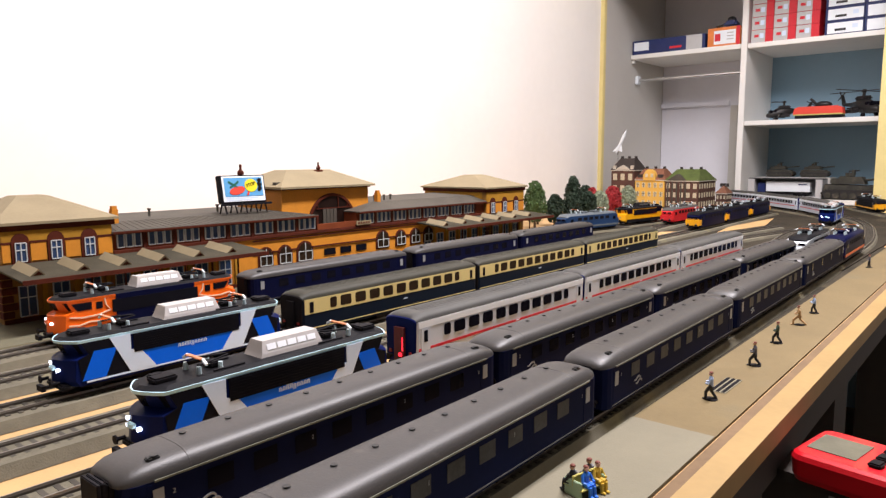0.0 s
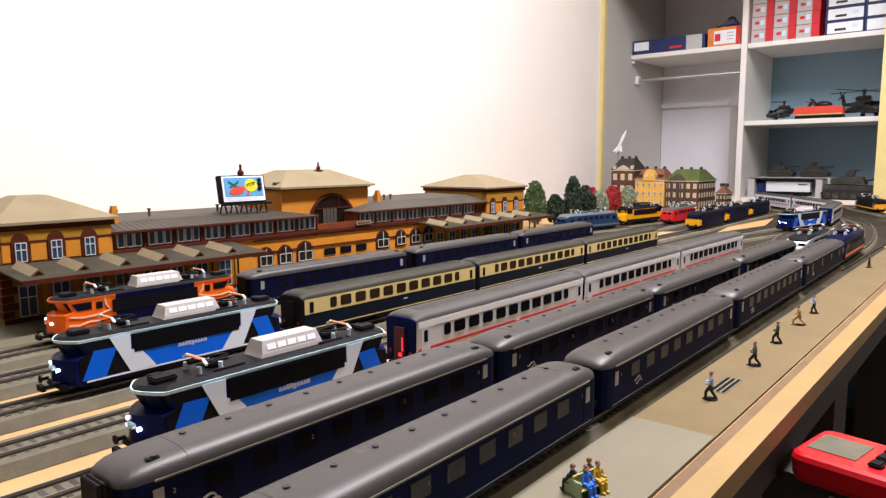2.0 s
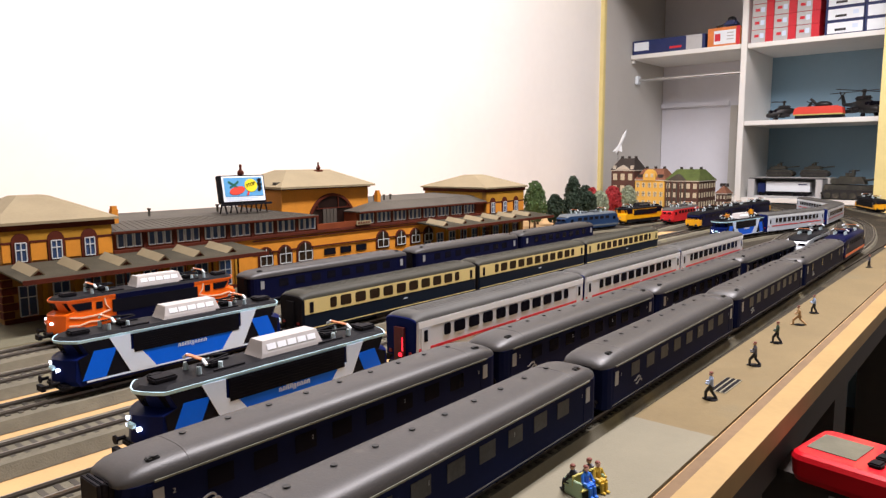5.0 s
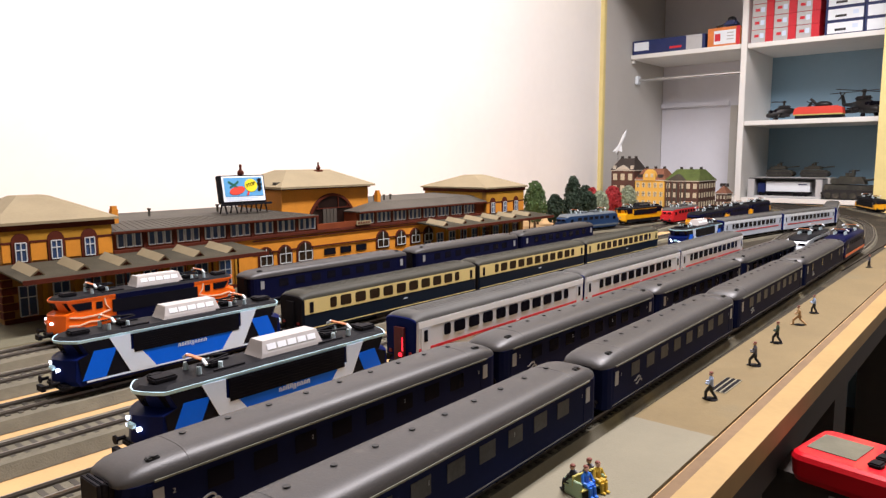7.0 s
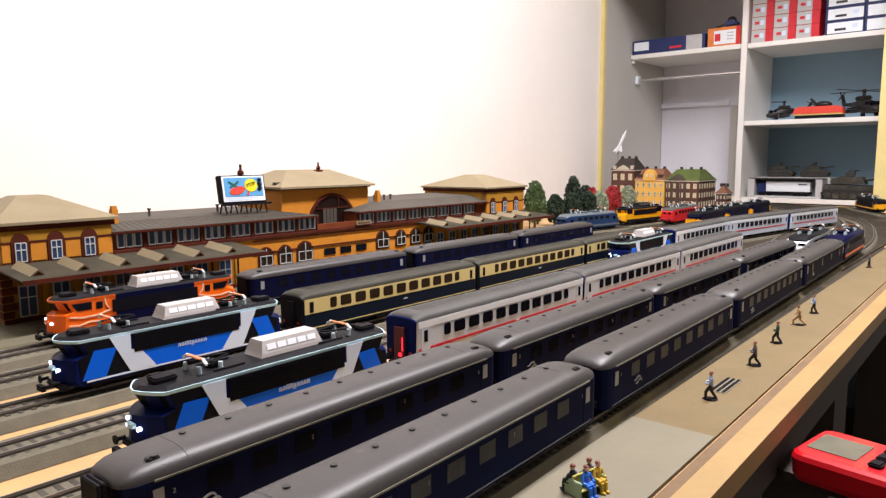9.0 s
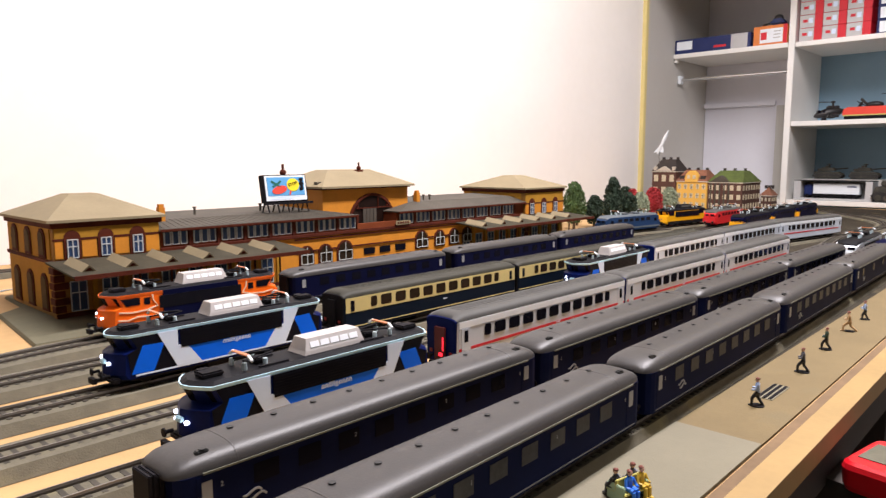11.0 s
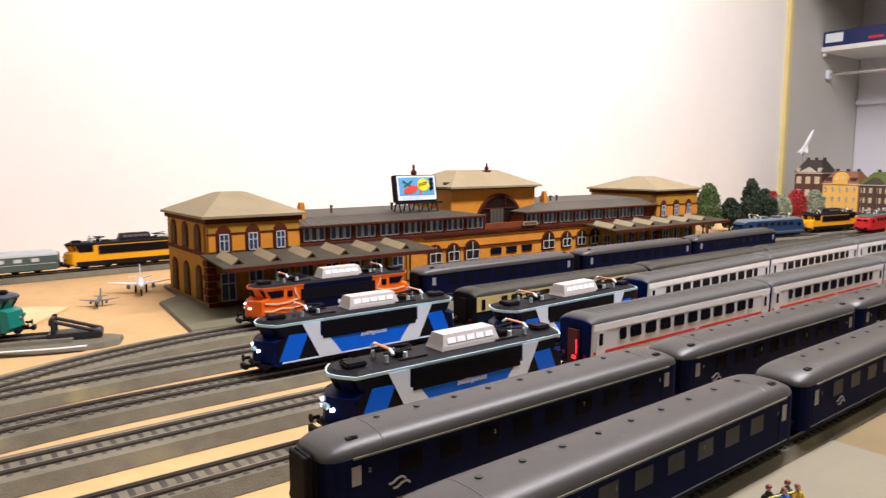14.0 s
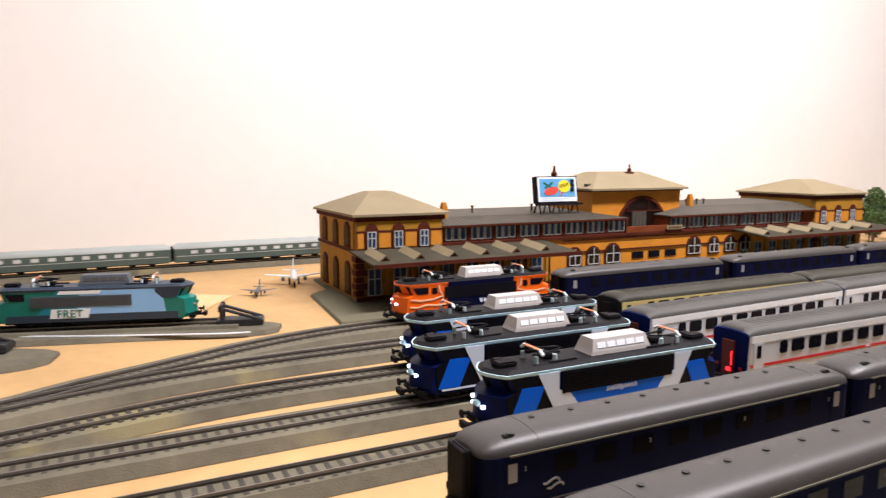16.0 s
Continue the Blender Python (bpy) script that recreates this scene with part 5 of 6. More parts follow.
def green_coach():
    ob = thing("passenger_coach", "grey-green coach with small pale windows, running along the wall", "railway coach", "grey-green coaches")
    h, W = 0.131, 0.0166
    rings = [[(x, -W * k, 0.006), (x, W * k, 0.006), (x, W * k, 0.0265), (x, -W * k, 0.0265)] for x, k in ((-h, 0.9), (-h + 0.003, 1), (h - 0.003, 1), (h, 0.9))]
    part("body", loft(rings), "coach_green", ob)
    rr = [roof_ring(x, W * k, 0.0263, z, 12) for x, k, z in ((-h, 0.9, 0.030), (-h + 0.008, 1.01, 0.0340), (h - 0.008, 1.01, 0.0340), (h, 0.9, 0.030))]
    smooth(part("roof", loft(rr), "coach_green_top", ob), 60)
    for side in (-1, 1):
        for i in range(10):
            x = -0.1 + i * 0.0222
            part("window", box(x - 0.005, x + 0.005, side * W - 0.0005, side * W + 0.0005, 0.0185, 0.0235), "pale_pane_far", ob)
        part("waist_line", box(-h + 0.004, h - 0.004, side * W - 0.0006, side * W + 0.0006, 0.0145, 0.0155), "coach_green_top", ob)
    for s in (-1, 1):
        part("gangway", box(s * (h + 0.001) - 0.002, s * (h + 0.001) + 0.002, -0.006, 0.006, 0.007, 0.029), "under", ob)
        buffers(ob, s * h, s)
        coupler(ob, s * h, s)
    underfloor(ob, 0.262)
    return ob


g = green_coach()
back_coaches = [g, copy_thing(g, at(-0.4, 0.89))]

# ---- siding end, aircraft ----
M["steel_dark"] = mat("dark_steel", (0.03, 0.03, 0.032), 0.5, 0.3, vary=0.2)
stop = thing("buffer_stop", "dark metal buffer stop at the end of the siding", "buffer stop", at=pose(-0.078, 0.403, 0, 0, 0, -15))
part("base", box(-0.024, 0.024, -0.012, 0.012, 0.0055, 0.012, bevel=0.001), "steel_dark", stop)
for y in (-0.009, 0.009):
    part("brace", cyl((-0.018, y, 0.024), (0.022, y, 0.011), 0.0018, None, 8), "steel_dark", stop)
    part("post", cyl((-0.018, y, 0.011), (-0.018, y, 0.028), 0.002, None, 8), "steel_dark", stop)
part("beam", box(-0.021, -0.017, -0.014, 0.014, 0.021, 0.027, bevel=0.0006), "steel_dark", stop)
stop2 = copy_thing(stop, pose(-0.308, 0.395, 0, 0, 0, -15))

mound = thing("roadbed_patch", "grey painted roadbed patch round the siding", "roadbed", kind="structure")
def tongue(points, wide, z, tip):
    """A painted strip of roadbed with a rounded end."""
    line = resample(points, 0.012)
    rings = []
    for i, p in enumerate(line):
        d = (line[min(i + 1, len(line) - 1)] - line[max(i - 1, 0)]).normalized()
        n = Vector((-d.y, d.x, 0))
        left = len(line) - 1 - i
        k = min(1.0, 0.30 + math.sqrt(left * 0.012 / tip) * 0.70)
        o0, o1 = -wide[0] * k, wide[1] * k
        rings.append([p + n * (o0 - 0.004) + Vector((0, 0, 0.0004)), p + n * o0 + Vector((0, 0, z)), p + n * o1 + Vector((0, 0, z)), p + n * (o1 + 0.004) + Vector((0, 0, 0.0004))])
    return loft(rings)


SIDING = [(-0.62, 0.537), (-0.30, 0.459), (-0.12, 0.410), (-0.032, 0.376)]
part("patch", tongue(SIDING, (0.0300, 0.024), 0.0052, 0.05), "bed", mound)
part("white_edge", ribbon(resample([(-0.62, 0.560), (-0.2975, 0.448), (-0.2256, 0.4151), (-0.1503, 0.3854), (-0.0993, 0.3654), (-0.0613, 0.3585)], 0.02), -0.0016, 0.0016, 0.0052, 0.0060), "white", mound, "white painted edge line")
part("patch", tongue([(-0.60, 0.435), (-0.30, 0.372), (-0.245, 0.358)], (0.042, 0.030), 0.0046, 0.05), "bed", mound)
part("card_sheet", loft([[(-0.107, 0.497, z), (-0.056, 0.583, z), (-0.099, 0.613, z), (-0.159, 0.623, z), (-0.166, 0.513, z)] for z in (0.0004, 0.0030)]), "pale_wood", mound, "pale wooden sheet lying on the board")


def airliner(label, body, m, k=1.0, delta=False):
    ob = thing("model_aircraft", label, "model aircraft", "small model aircraft", at=m)
    def S(*p):
        return tuple(v * k for v in p)
    rings = []
    for x, r, z in ((-0.034, 0.0008, 0.013), (-0.031, 0.0028, 0.0128), (-0.026, 0.0042, 0.0125), (0.014, 0.0042, 0.0125), (0.026, 0.0028, 0.0135), (0.036, 0.0009, 0.015)):
        rings.append([S(x, r * math.cos(a), z + r * math.sin(a)) for a in [2 * math.pi * i / 12 for i in range(12)]])
    smooth(part("fuselage", loft(rings), body, ob), 60)
    for s in (-1, 1):
        part("wing", loft([[S(-0.008, s * 0.003, 0.0105), S(0.006, s * 0.003, 0.0105), S(0.006, s * 0.003, 0.0120), S(-0.008, s * 0.003, 0.0120)], [S(0.010, s * 0.037, 0.0125), S(0.0145, s * 0.037, 0.0125), S(0.0145, s * 0.037, 0.0130), S(0.010, s * 0.037, 0.0130)]]), body, ob)
        part("tailplane", loft([[S(0.026, s * 0.001, 0.014), S(0.034, s * 0.001, 0.014), S(0.034, s * 0.001, 0.0148), S(0.026, s * 0.001, 0.0148)], [S(0.032, s * 0.014, 0.015), S(0.036, s * 0.014, 0.015), S(0.036, s * 0.014, 0.0155), S(0.032, s * 0.014, 0.0155)]]), body, ob)
        part("engine", cyl(S(-0.006, s * 0.014, 0.0082), S(0.003, s * 0.014, 0.0082), 0.0023 * k, None, 10), "grey_blue", ob)
        part("gear_leg", cyl(S(0.003, s * 0.006, 0.0), S(0.003, s * 0.006, 0.011), 0.0012 * k, None, 6), "under", ob)
    part("fin", plate([(0.022 * k, 0.015 * k), (0.035 * k, 0.015 * k), (0.038 * k, 0.030 * k), (0.033 * k, 0.030 * k)], -0.0006, 0.0006), "livery_grey" if not delta else body, ob)
    part("gear_leg", cyl(S(-0.024, 0, 0.0), S(-0.024, 0, 0.010), 0.0010 * k, None, 6), "under", ob)
    return ob


M["jet_grey"] = mat("jet_grey_paint", (0.10, 0.11, 0.12), 0.5, vary=0.2)
airliner("small white model airliner with grey tail on the tan board", "white", pose(0.040, 0.640, 0.0003, 0, 0, 77), 1.1)
airliner("tiny grey model jet on the tan board", "jet_grey", pose(-0.024, 0.578, 0.0003, 0, 0, 72), 0.62, True)

# ---- trees ----
def leaf_material(name, colour):
    return mat(name, colour, 0.8, vary=0.45, scale=60, bump=0.6, bump_scale=500)


M["leaf_green"] = leaf_material("leaf_green", (0.060, 0.105, 0.028))
M["leaf_dark"] = leaf_material("leaf_dark", (0.014, 0.030, 0.014))
M["leaf_pale"] = leaf_material("leaf_pale", (0.26, 0.30, 0.20))
M["leaf_red"] = leaf_material("leaf_red", (0.36, 0.025, 0.03))


def tree(x, y, height, radius, leaf, label, seed, cone=0.6):
    rnd = random.Random(seed)
    ob = thing("model_tree", label, "tree", "trees beside the station", at=pose(x, y, 0))
    bm = cyl((0, 0, 0), (0, 0, height * 0.5), 0.0035, None, 8, 0.0018)
    for i in range(5):
        a = i * 2.4
        cyl((0, 0, height * (0.2 + 0.07 * i)), (radius * 0.6 * math.cos(a), radius * 0.6 * math.sin(a), height * (0.38 + 0.08 * i)), 0.0014, bm, 5, 0.0006)
    part("trunk", bm, "bark", ob)
    verts, faces = [], []
    for i in range(900):
        u = rnd.random() ** 0.8
        z = height * (0.14 + 0.84 * u)
        r = radius * (math.sin(math.pi * (0.06 + 0.92 * u) ** 0.85)) ** 0.55 * (0.72 + 0.36 * rnd.random())
        a = rnd.random() * 6.283
        r *= 1 + 0.14 * math.sin(a * 3 + seed) * math.cos(u * 9 + seed)
        c = Vector((r * math.cos(a), r * math.sin(a), z))
        s = 0.0042 * (0.7 + 0.6 * rnd.random())
        n = Vector((rnd.gauss(0, 1), rnd.gauss(0, 1), rnd.gauss(0, 1))).normalized()
        t1 = n.orthogonal().normalized() * s
        t2 = n.cross(t1)
        k = len(verts)
        verts += [c + t1, c + t2 * 0.6, c - t1, c - t2 * 0.6, c + n * s * 0.5]
        faces += [(k, k + 1, k + 4), (k + 1, k + 2, k + 4), (k + 2, k + 3, k + 4), (k + 3, k, k + 4)]
    me = bpy.data.meshes.new("crown")
    me.from_pydata([tuple(v) for v in verts], [], faces)
    me.materials.append(M[leaf])
    crown = new("crown", me)
    crown.parent = ob
    inner = part("inner_crown", ball((0, 0, height * 0.53), 1, None, (radius * 0.72, radius * 0.72, height * 0.37), 12, 9), leaf, ob)
    return ob


for i, (x, y, h, r, leaf, lab) in enumerate((
        (1.325, 0.610, 0.122, 0.027, "leaf_green", "bushy bright green model tree"), (1.425, 0.665, 0.105, 0.020, "leaf_pale", "pale blossoming model tree"),
        (1.405, 0.600, 0.084, 0.024, "leaf_dark", "low dark green model tree"), (1.525, 0.615, 0.130, 0.023, "leaf_dark", "tall dark green model tree"),
        (1.480, 0.590, 0.086, 0.024, "leaf_dark", "low dark green model tree"), (1.580, 0.600, 0.086, 0.027, "leaf_dark", "dark green model bush"),
        (1.655, 0.600, 0.084, 0.024, "leaf_pale", "pale grey-green model bush"), (1.72, 0.66, 0.090, 0.020, "leaf_red", "red-leaved model bush"),
        (1.80, 0.635, 0.092, 0.029, "leaf_red", "red-leaved model tree"), (1.90, 0.630, 0.090, 0.027, "leaf_pale", "pale blossoming model bush"),
        (1.75, 0.70, 0.095, 0.026, "leaf_dark", "dark green model bush"))):
    tree(x, y, h, r, leaf, lab + " beside the station", i + 3)

# ---- town houses at the end of the layout ----
M["h_brown"] = mat("dark_brown_brick", (0.085, 0.035, 0.024), 0.8, vary=0.2, scale=40)
M["h_yellow"] = mat("yellow_plaster", (0.72, 0.42, 0.08), 0.75, vary=0.08, scale=25)
M["h_roof"] = mat("brown_tile_roof", (0.22, 0.09, 0.05), 0.8, vary=0.2, scale=60)
M["h_black"] = mat("black_slate_roof", (0.035, 0.026, 0.022), 0.8, vary=0.2, scale=60)
M["h_green"] = mat("mossy_green_roof", (0.085, 0.115, 0.025), 0.85, vary=0.25, scale=50)
M["h_win"] = mat("cream_window", (0.55, 0.48, 0.33), 0.5, vary=0.2, scale=120)
M["h_stone"] = mat("pale_stone", (0.50, 0.45, 0.37), 0.7, vary=0.1)


def house(label, x, y0, y1, depth, wall_h, roof_h, wall, roof, cols, rows, side_cols=0, attic=""):
    """A town house whose front faces -x."""
    ob = thing("town_house", label, "house", "town houses")
    part("wall", box(x, x + depth, y0, y1, 0.0005, wall_h), wall, ob)
    part("cornice", box(x - 0.003, x + depth + 0.003, y0 - 0.003, y1 + 0.003, wall_h, wall_h + 0.003), "h_stone", ob)
    part("roof", loft([[(x - 0.003, y0 - 0.003, wall_h + 0.003), (x + depth + 0.003, y0 - 0.003, wall_h + 0.003), (x + depth + 0.003, y1 + 0.003, wall_h + 0.003), (x - 0.003, y1 + 0.003, wall_h + 0.003)],
                       [(x + depth * 0.35, y0 + 0.018, wall_h + roof_h), (x + depth * 0.65, y0 + 0.018, wall_h + roof_h), (x + depth * 0.65, y1 - 0.018, wall_h + roof_h), (x + depth * 0.35, y1 - 0.018, wall_h + roof_h)]]), roof, ob)
    w = (y1 - y0) / cols
    hgt = wall_h / rows
    for i in range(cols):
        for j in range(rows):
            cy, z0 = y0 + w * (i + 0.5), hgt * j + hgt * 0.22
            win = part("window", box(x - 0.0012, x + 0.0005, cy - w * 0.26, cy + w * 0.26, z0, z0 + hgt * 0.55), "h_win", ob)
            part("frame", box(x - 0.002, x - 0.0008, cy - 0.0007, cy + 0.0007, z0, z0 + hgt * 0.55, box(x - 0.002, x - 0.0008, cy - w * 0.26, cy + w * 0.26, z0 + hgt * 0.3, z0 + hgt * 0.33)), "h_stone" if wall != "h_yellow" else "slate", win)
    for i in range(side_cols):
        for j in range(rows):
            cx, z0 = x + depth * (i + 0.5) / side_cols, hgt * j + hgt * 0.22
            part("window", box(cx - 0.0055, cx + 0.0055, y0 - 0.0012, y0 + 0.0005, z0, z0 + hgt * 0.55), "h_win", ob)
    for i in range(3):
        cy = y0 + (y1 - y0) * (0.2 + 0.3 * i)
        part("chimney", box(x + depth * 0.48, x + depth * 0.48 + 0.008, cy - 0.004, cy + 0.004, wall_h + roof_h - 0.004, wall_h + roof_h + 0.008), "h_black", ob)
    return ob


h1 = house("dark brick town house with white gable and black roof", 2.225, 0.762, 0.852, 0.10, 0.130, 0.046, "h_brown", "h_black", 3, 3)
part("gable", loft([[(2.221, 0.775, 0.134), (2.221, 0.839, 0.134), (2.221, 0.807, 0.151)], [(2.240, 0.775, 0.134), (2.240, 0.839, 0.134), (2.240, 0.807, 0.151)]]), "h_stone", h1, "white stone gable")
for y in (0.772, 0.842):
    part("dormer", box(2.224, 2.245, y - 0.006, y + 0.006, 0.134, 0.150, bevel=0.002), "h_stone", h1)
h2 = house("yellow plastered town house with a curved gable", 2.232, 0.6505, 0.7605, 0.10, 0.096, 0.042, "h_yellow", "h_roof", 5, 3)
gb = [(0.7055 + dy, z) for dy, z in ((-0.023, 0.0965), (0.023, 0.0965), (0.022, 0.118), (0.015, 0.130), (0.006, 0.136), (-0.006, 0.136), (-0.015, 0.130), (-0.022, 0.118))]
part("gable", loft([[(2.228, y, z) for y, z in gb], [(2.248, y, z) for y, z in gb]]), "h_yellow", h2, "curved yellow gable")
for y in (0.695, 0.716):
    part("gable_window", box(2.2265, 2.229, y - 0.005, y + 0.005, 0.108, 0.121), "h_win", h2)
for y in (0.668, 0.745):
    part("dormer", box(2.236, 2.262, y - 0.009, y + 0.009, 0.102, 0.118, bevel=0.001), "h_black", h2)
h3 = house("dark brick corner house with mossy green roof", 2.238, 0.5305, 0.6490, 0.17, 0.094, 0.042, "h_brown", "h_green", 5, 3, 7)
part("gable", loft([[(2.234, 0.572, 0.0975), (2.234, 0.642, 0.0975), (2.234, 0.607, 0.120)], [(2.262, 0.572, 0.0975), (2.262, 0.642, 0.0975), (2.262, 0.607, 0.120)]]), "slate", h3, "grey triangular gable")
for i in range(5):
    y = 0.576 + i * 0.0155
    part("pilaster", box(2.2345, 2.2378, y - 0.0022, y + 0.0022, 0.002, 0.094), "slate", h3)
house("small red-roofed house behind the corner house", 2.412, 0.492, 0.529, 0.06, 0.045, 0.030, "h_brown", "h_roof", 3, 2, 3)

# a white delta-shaped aircraft on a stand above the roofs
jet = thing("display_aircraft", "white model airliner climbing on a wire stand", "model aircraft")
nose, tail = Vector((2.30, 0.832, 0.283)), Vector((2.30, 0.872, 0.196))
d = (nose - tail).normalized()
rings = []
side = Vector((1, 0, 0))
up = d.cross(side)
for k, r in ((0, 0.003), (0.15, 0.006), (0.75, 0.006), (0.9, 0.003), (1.0, 0.0006)):
    c = tail + (nose - tail) * k
    rings.append([tuple(c + (side * math.cos(a) + up * math.sin(a)) * r) for a in [2 * math.pi * i / 10 for i in range(10)]])
smooth(part("fuselage", loft(rings), "white", jet), 60)
for s in (-1, 1):
    c0, c1 = tail + (nose - tail) * 0.1, tail + (nose - tail) * 0.5
    tip = c0 + Vector((0, s * 0.020, -0.004))
    part("wing", loft([[tuple(c0 + side * 0.001), tuple(c1 + side * 0.001), tuple(tip + side * 0.001)], [tuple(c0 - side * 0.001), tuple(c1 - side * 0.001), tuple(tip - side * 0.001)]]), "white", jet)
part("fin", loft([[tuple(tail + side * 0.02 + d * -0.002), tuple(tail + d * 0.025 + side * 0.004), tuple(tail + side * 0.004)], [tuple(tail + side * 0.02 + d * -0.002 + up * 0.001), tuple(tail + d * 0.025 + side * 0.004 + up * 0.001), tuple(tail + side * 0.004 + up * 0.001)]]), "grey_blue", jet)
part("stand", cyl((2.36, 0.875, 0.0005), (2.30, 0.868, 0.21), 0.0016, None, 8), "chrome", jet)

# ---- people-shaped figurines on the platform, each one plain mesh ----
for n, cdef in (("fig_black", (0.015, 0.015, 0.018)), ("fig_blue", (0.02, 0.16, 0.65)), ("fig_yellow", (0.55, 0.36, 0.03)), ("fig_pale", (0.32, 0.42, 0.62)), ("fig_tan", (0.45, 0.28, 0.13)), ("fig_green", (0.03, 0.06, 0.035)), ("fig_grey", (0.08, 0.08, 0.10))):
    M[n] = mat(n, cdef, 0.5, vary=0.15, scale=150)


def figurine(label, x, y, turn, top, legs, seated=False, lean=0.0, stride=0.0025):
    """A small painted figure, one mesh with a few paints."""
    bm = bmesh.new()
    z = 0.0
    if not seated:
        for s in (-1, 1):
            knee = stride * 0.95 if s > 0 else -stride * 0.05
            cyl((s * stride, s * 0.0013, 0.0008), (knee, s * 0.0011, 0.0056), 0.0009, bm, 7, 0.0011)
            cyl((knee, s * 0.0011, 0.0054), (0, s * 0.0009, 0.0100), 0.0011, bm, 7, 0.0014)
            ball((s * stride + 0.0008, s * 0.0013, 0.0008), 0.0011, bm, (1.6, 0.9, 0.7), 6, 5)
        z = 0.0095
    else:
        for s in (-1, 1):
            cyl((0.0045, s * 0.0014, 0.0005), (0.0042, s * 0.0014, 0.0055), 0.0010, bm, 7)
            cyl((0.0042, s * 0.0014, 0.0055), (0, s * 0.0013, 0.0058), 0.0014, bm, 7)
            ball((0.0053, s * 0.0014, 0.0008), 0.0011, bm, (1.6, 0.9, 0.7), 6, 5)
        z = 0.0050
    legs_n = len(bm.faces)
    loft([[(lean * k + rx * math.cos(a), ry * math.sin(a), z + h) for a in [2 * math.pi * i / 9 for i in range(9)]] for k, rx, ry, h in ((0, 0.0014, 0.0019, 0), (0.3, 0.0014, 0.0018, 0.002), (0.8, 0.0016, 0.0024, 0.0052), (1.0, 0.0009, 0.0014, 0.0068))], bm)
    for s in (-1, 1):
        cyl((lean * 0.85, s * 0.0024, z + 0.0055), (lean + 0.0012, s * 0.0034, z + 0.0022), 0.0008, bm, 6)
        cyl((lean + 0.0012, s * 0.0034, z + 0.0023), (lean + 0.0032, s * 0.0026, z + 0.0020), 0.0007, bm, 6)
    top_n = len(bm.faces)
    ball((lean * 1.1 + 0.0002, 0, z + 0.0085), 0.0014, bm, (1, 0.9, 1.15), 8, 6)
    head_n = len(bm.faces)
    ball((lean * 1.1 - 0.0001, 0, z + 0.0093), 0.00145, bm, (1, 0.95, 0.6), 8, 5)
    hair_n = len(bm.faces)
    if not seated:
        cyl((0, 0, 0.0), (0, 0, 0.0006), 0.0046, bm, 14)
    bmesh.ops.scale(bm, vec=(1.06, 1.06, 1.06), verts=bm.verts)
    ob = part("figurine", bm, legs)
    for name in (top, "skin_paint", "hair_paint", "under"):
        ob.data.materials.append(M[name])
    for i, f in enumerate(ob.data.polygons):
        f.material_index = 0 if i < legs_n else 1 if i < top_n else 2 if i < head_n else 3 if i < hair_n else 4
    ob.matrix_basis = pose(x, y, 0.0020 if x > 0.2505 else 0.0026, 0, 0, turn)
    return tagged(ob, label, "figurine", "figurines on the platform")


M["skin_paint"] = mat("skin_paint", (0.55, 0.33, 0.24), 0.6)
M["hair_paint"] = mat("hair_paint", (0.16, 0.035, 0.02), 0.6)
figurine("small painted figurine in a pale blue shirt, stepping forward", 0.3180, -0.1868, 105, "fig_pale", "fig_black", False, 0.0004, 0.0034)
figurine("small painted figurine in grey and black, walking", 0.4245, -0.1862, 108, "fig_grey", "fig_black", False, 0.0006, 0.0040)
figurine("small painted figurine in dark green, walking", 0.5130, -0.1803, 100, "fig_green", "fig_black", False, 0.0, 0.0034)
figurine("small painted figurine in tan clothes, leaning", 0.6040, -0.1783, 104, "fig_tan", "fig_tan", False, 0.0014, 0.0058)
figurine("small painted figurine with a pale shirt, walking", 0.6750, -0.1766, 112, "fig_pale", "fig_black", False, 0.0006, 0.0028)
figurine("small dark painted figurine standing alone", 1.0890, -0.1650, 90, "fig_grey", "fig_black", False, 0.0, 0.0012)

bench = thing("platform_bench", "double platform bench of pale green and yellow plastic", "bench", at=pose(0.1350, -0.1865, 0.0026, 0, 0, -104))
M["bench_green"] = mat("pale_green_plastic", (0.36, 0.50, 0.33), 0.5, vary=0.1)
M["bench_yellow"] = mat("dull_yellow_plastic", (0.50, 0.45, 0.12), 0.5, vary=0.1)
part("seat", box(-0.0065, 0.0065, -0.0112, 0.0075, 0.0042, 0.0052, bevel=0.0003), "bench_yellow", bench)
part("backrest", box(-0.0006, 0.0006, -0.0112, 0.0075, 0.0052, 0.0110, bevel=0.0003), "bench_yellow", bench)
for y in (-0.0105, 0.0068):
    part("end_panel", box(-0.0058, 0.0058, y - 0.0007, y + 0.0007, 0.0, 0.0088, bevel=0.0004), "bench_green", bench)


def seated(label, dx, dy, turn, top, legs):
    m = Vector((dx, dy, 0))
    m.rotate(Euler((0, 0, radians(-104))))
    f = figurine(label, 0.1350 + m.x, -0.1865 + m.y, -104 + turn, top, legs, True)
    f.location.z = 0.0026
    return f


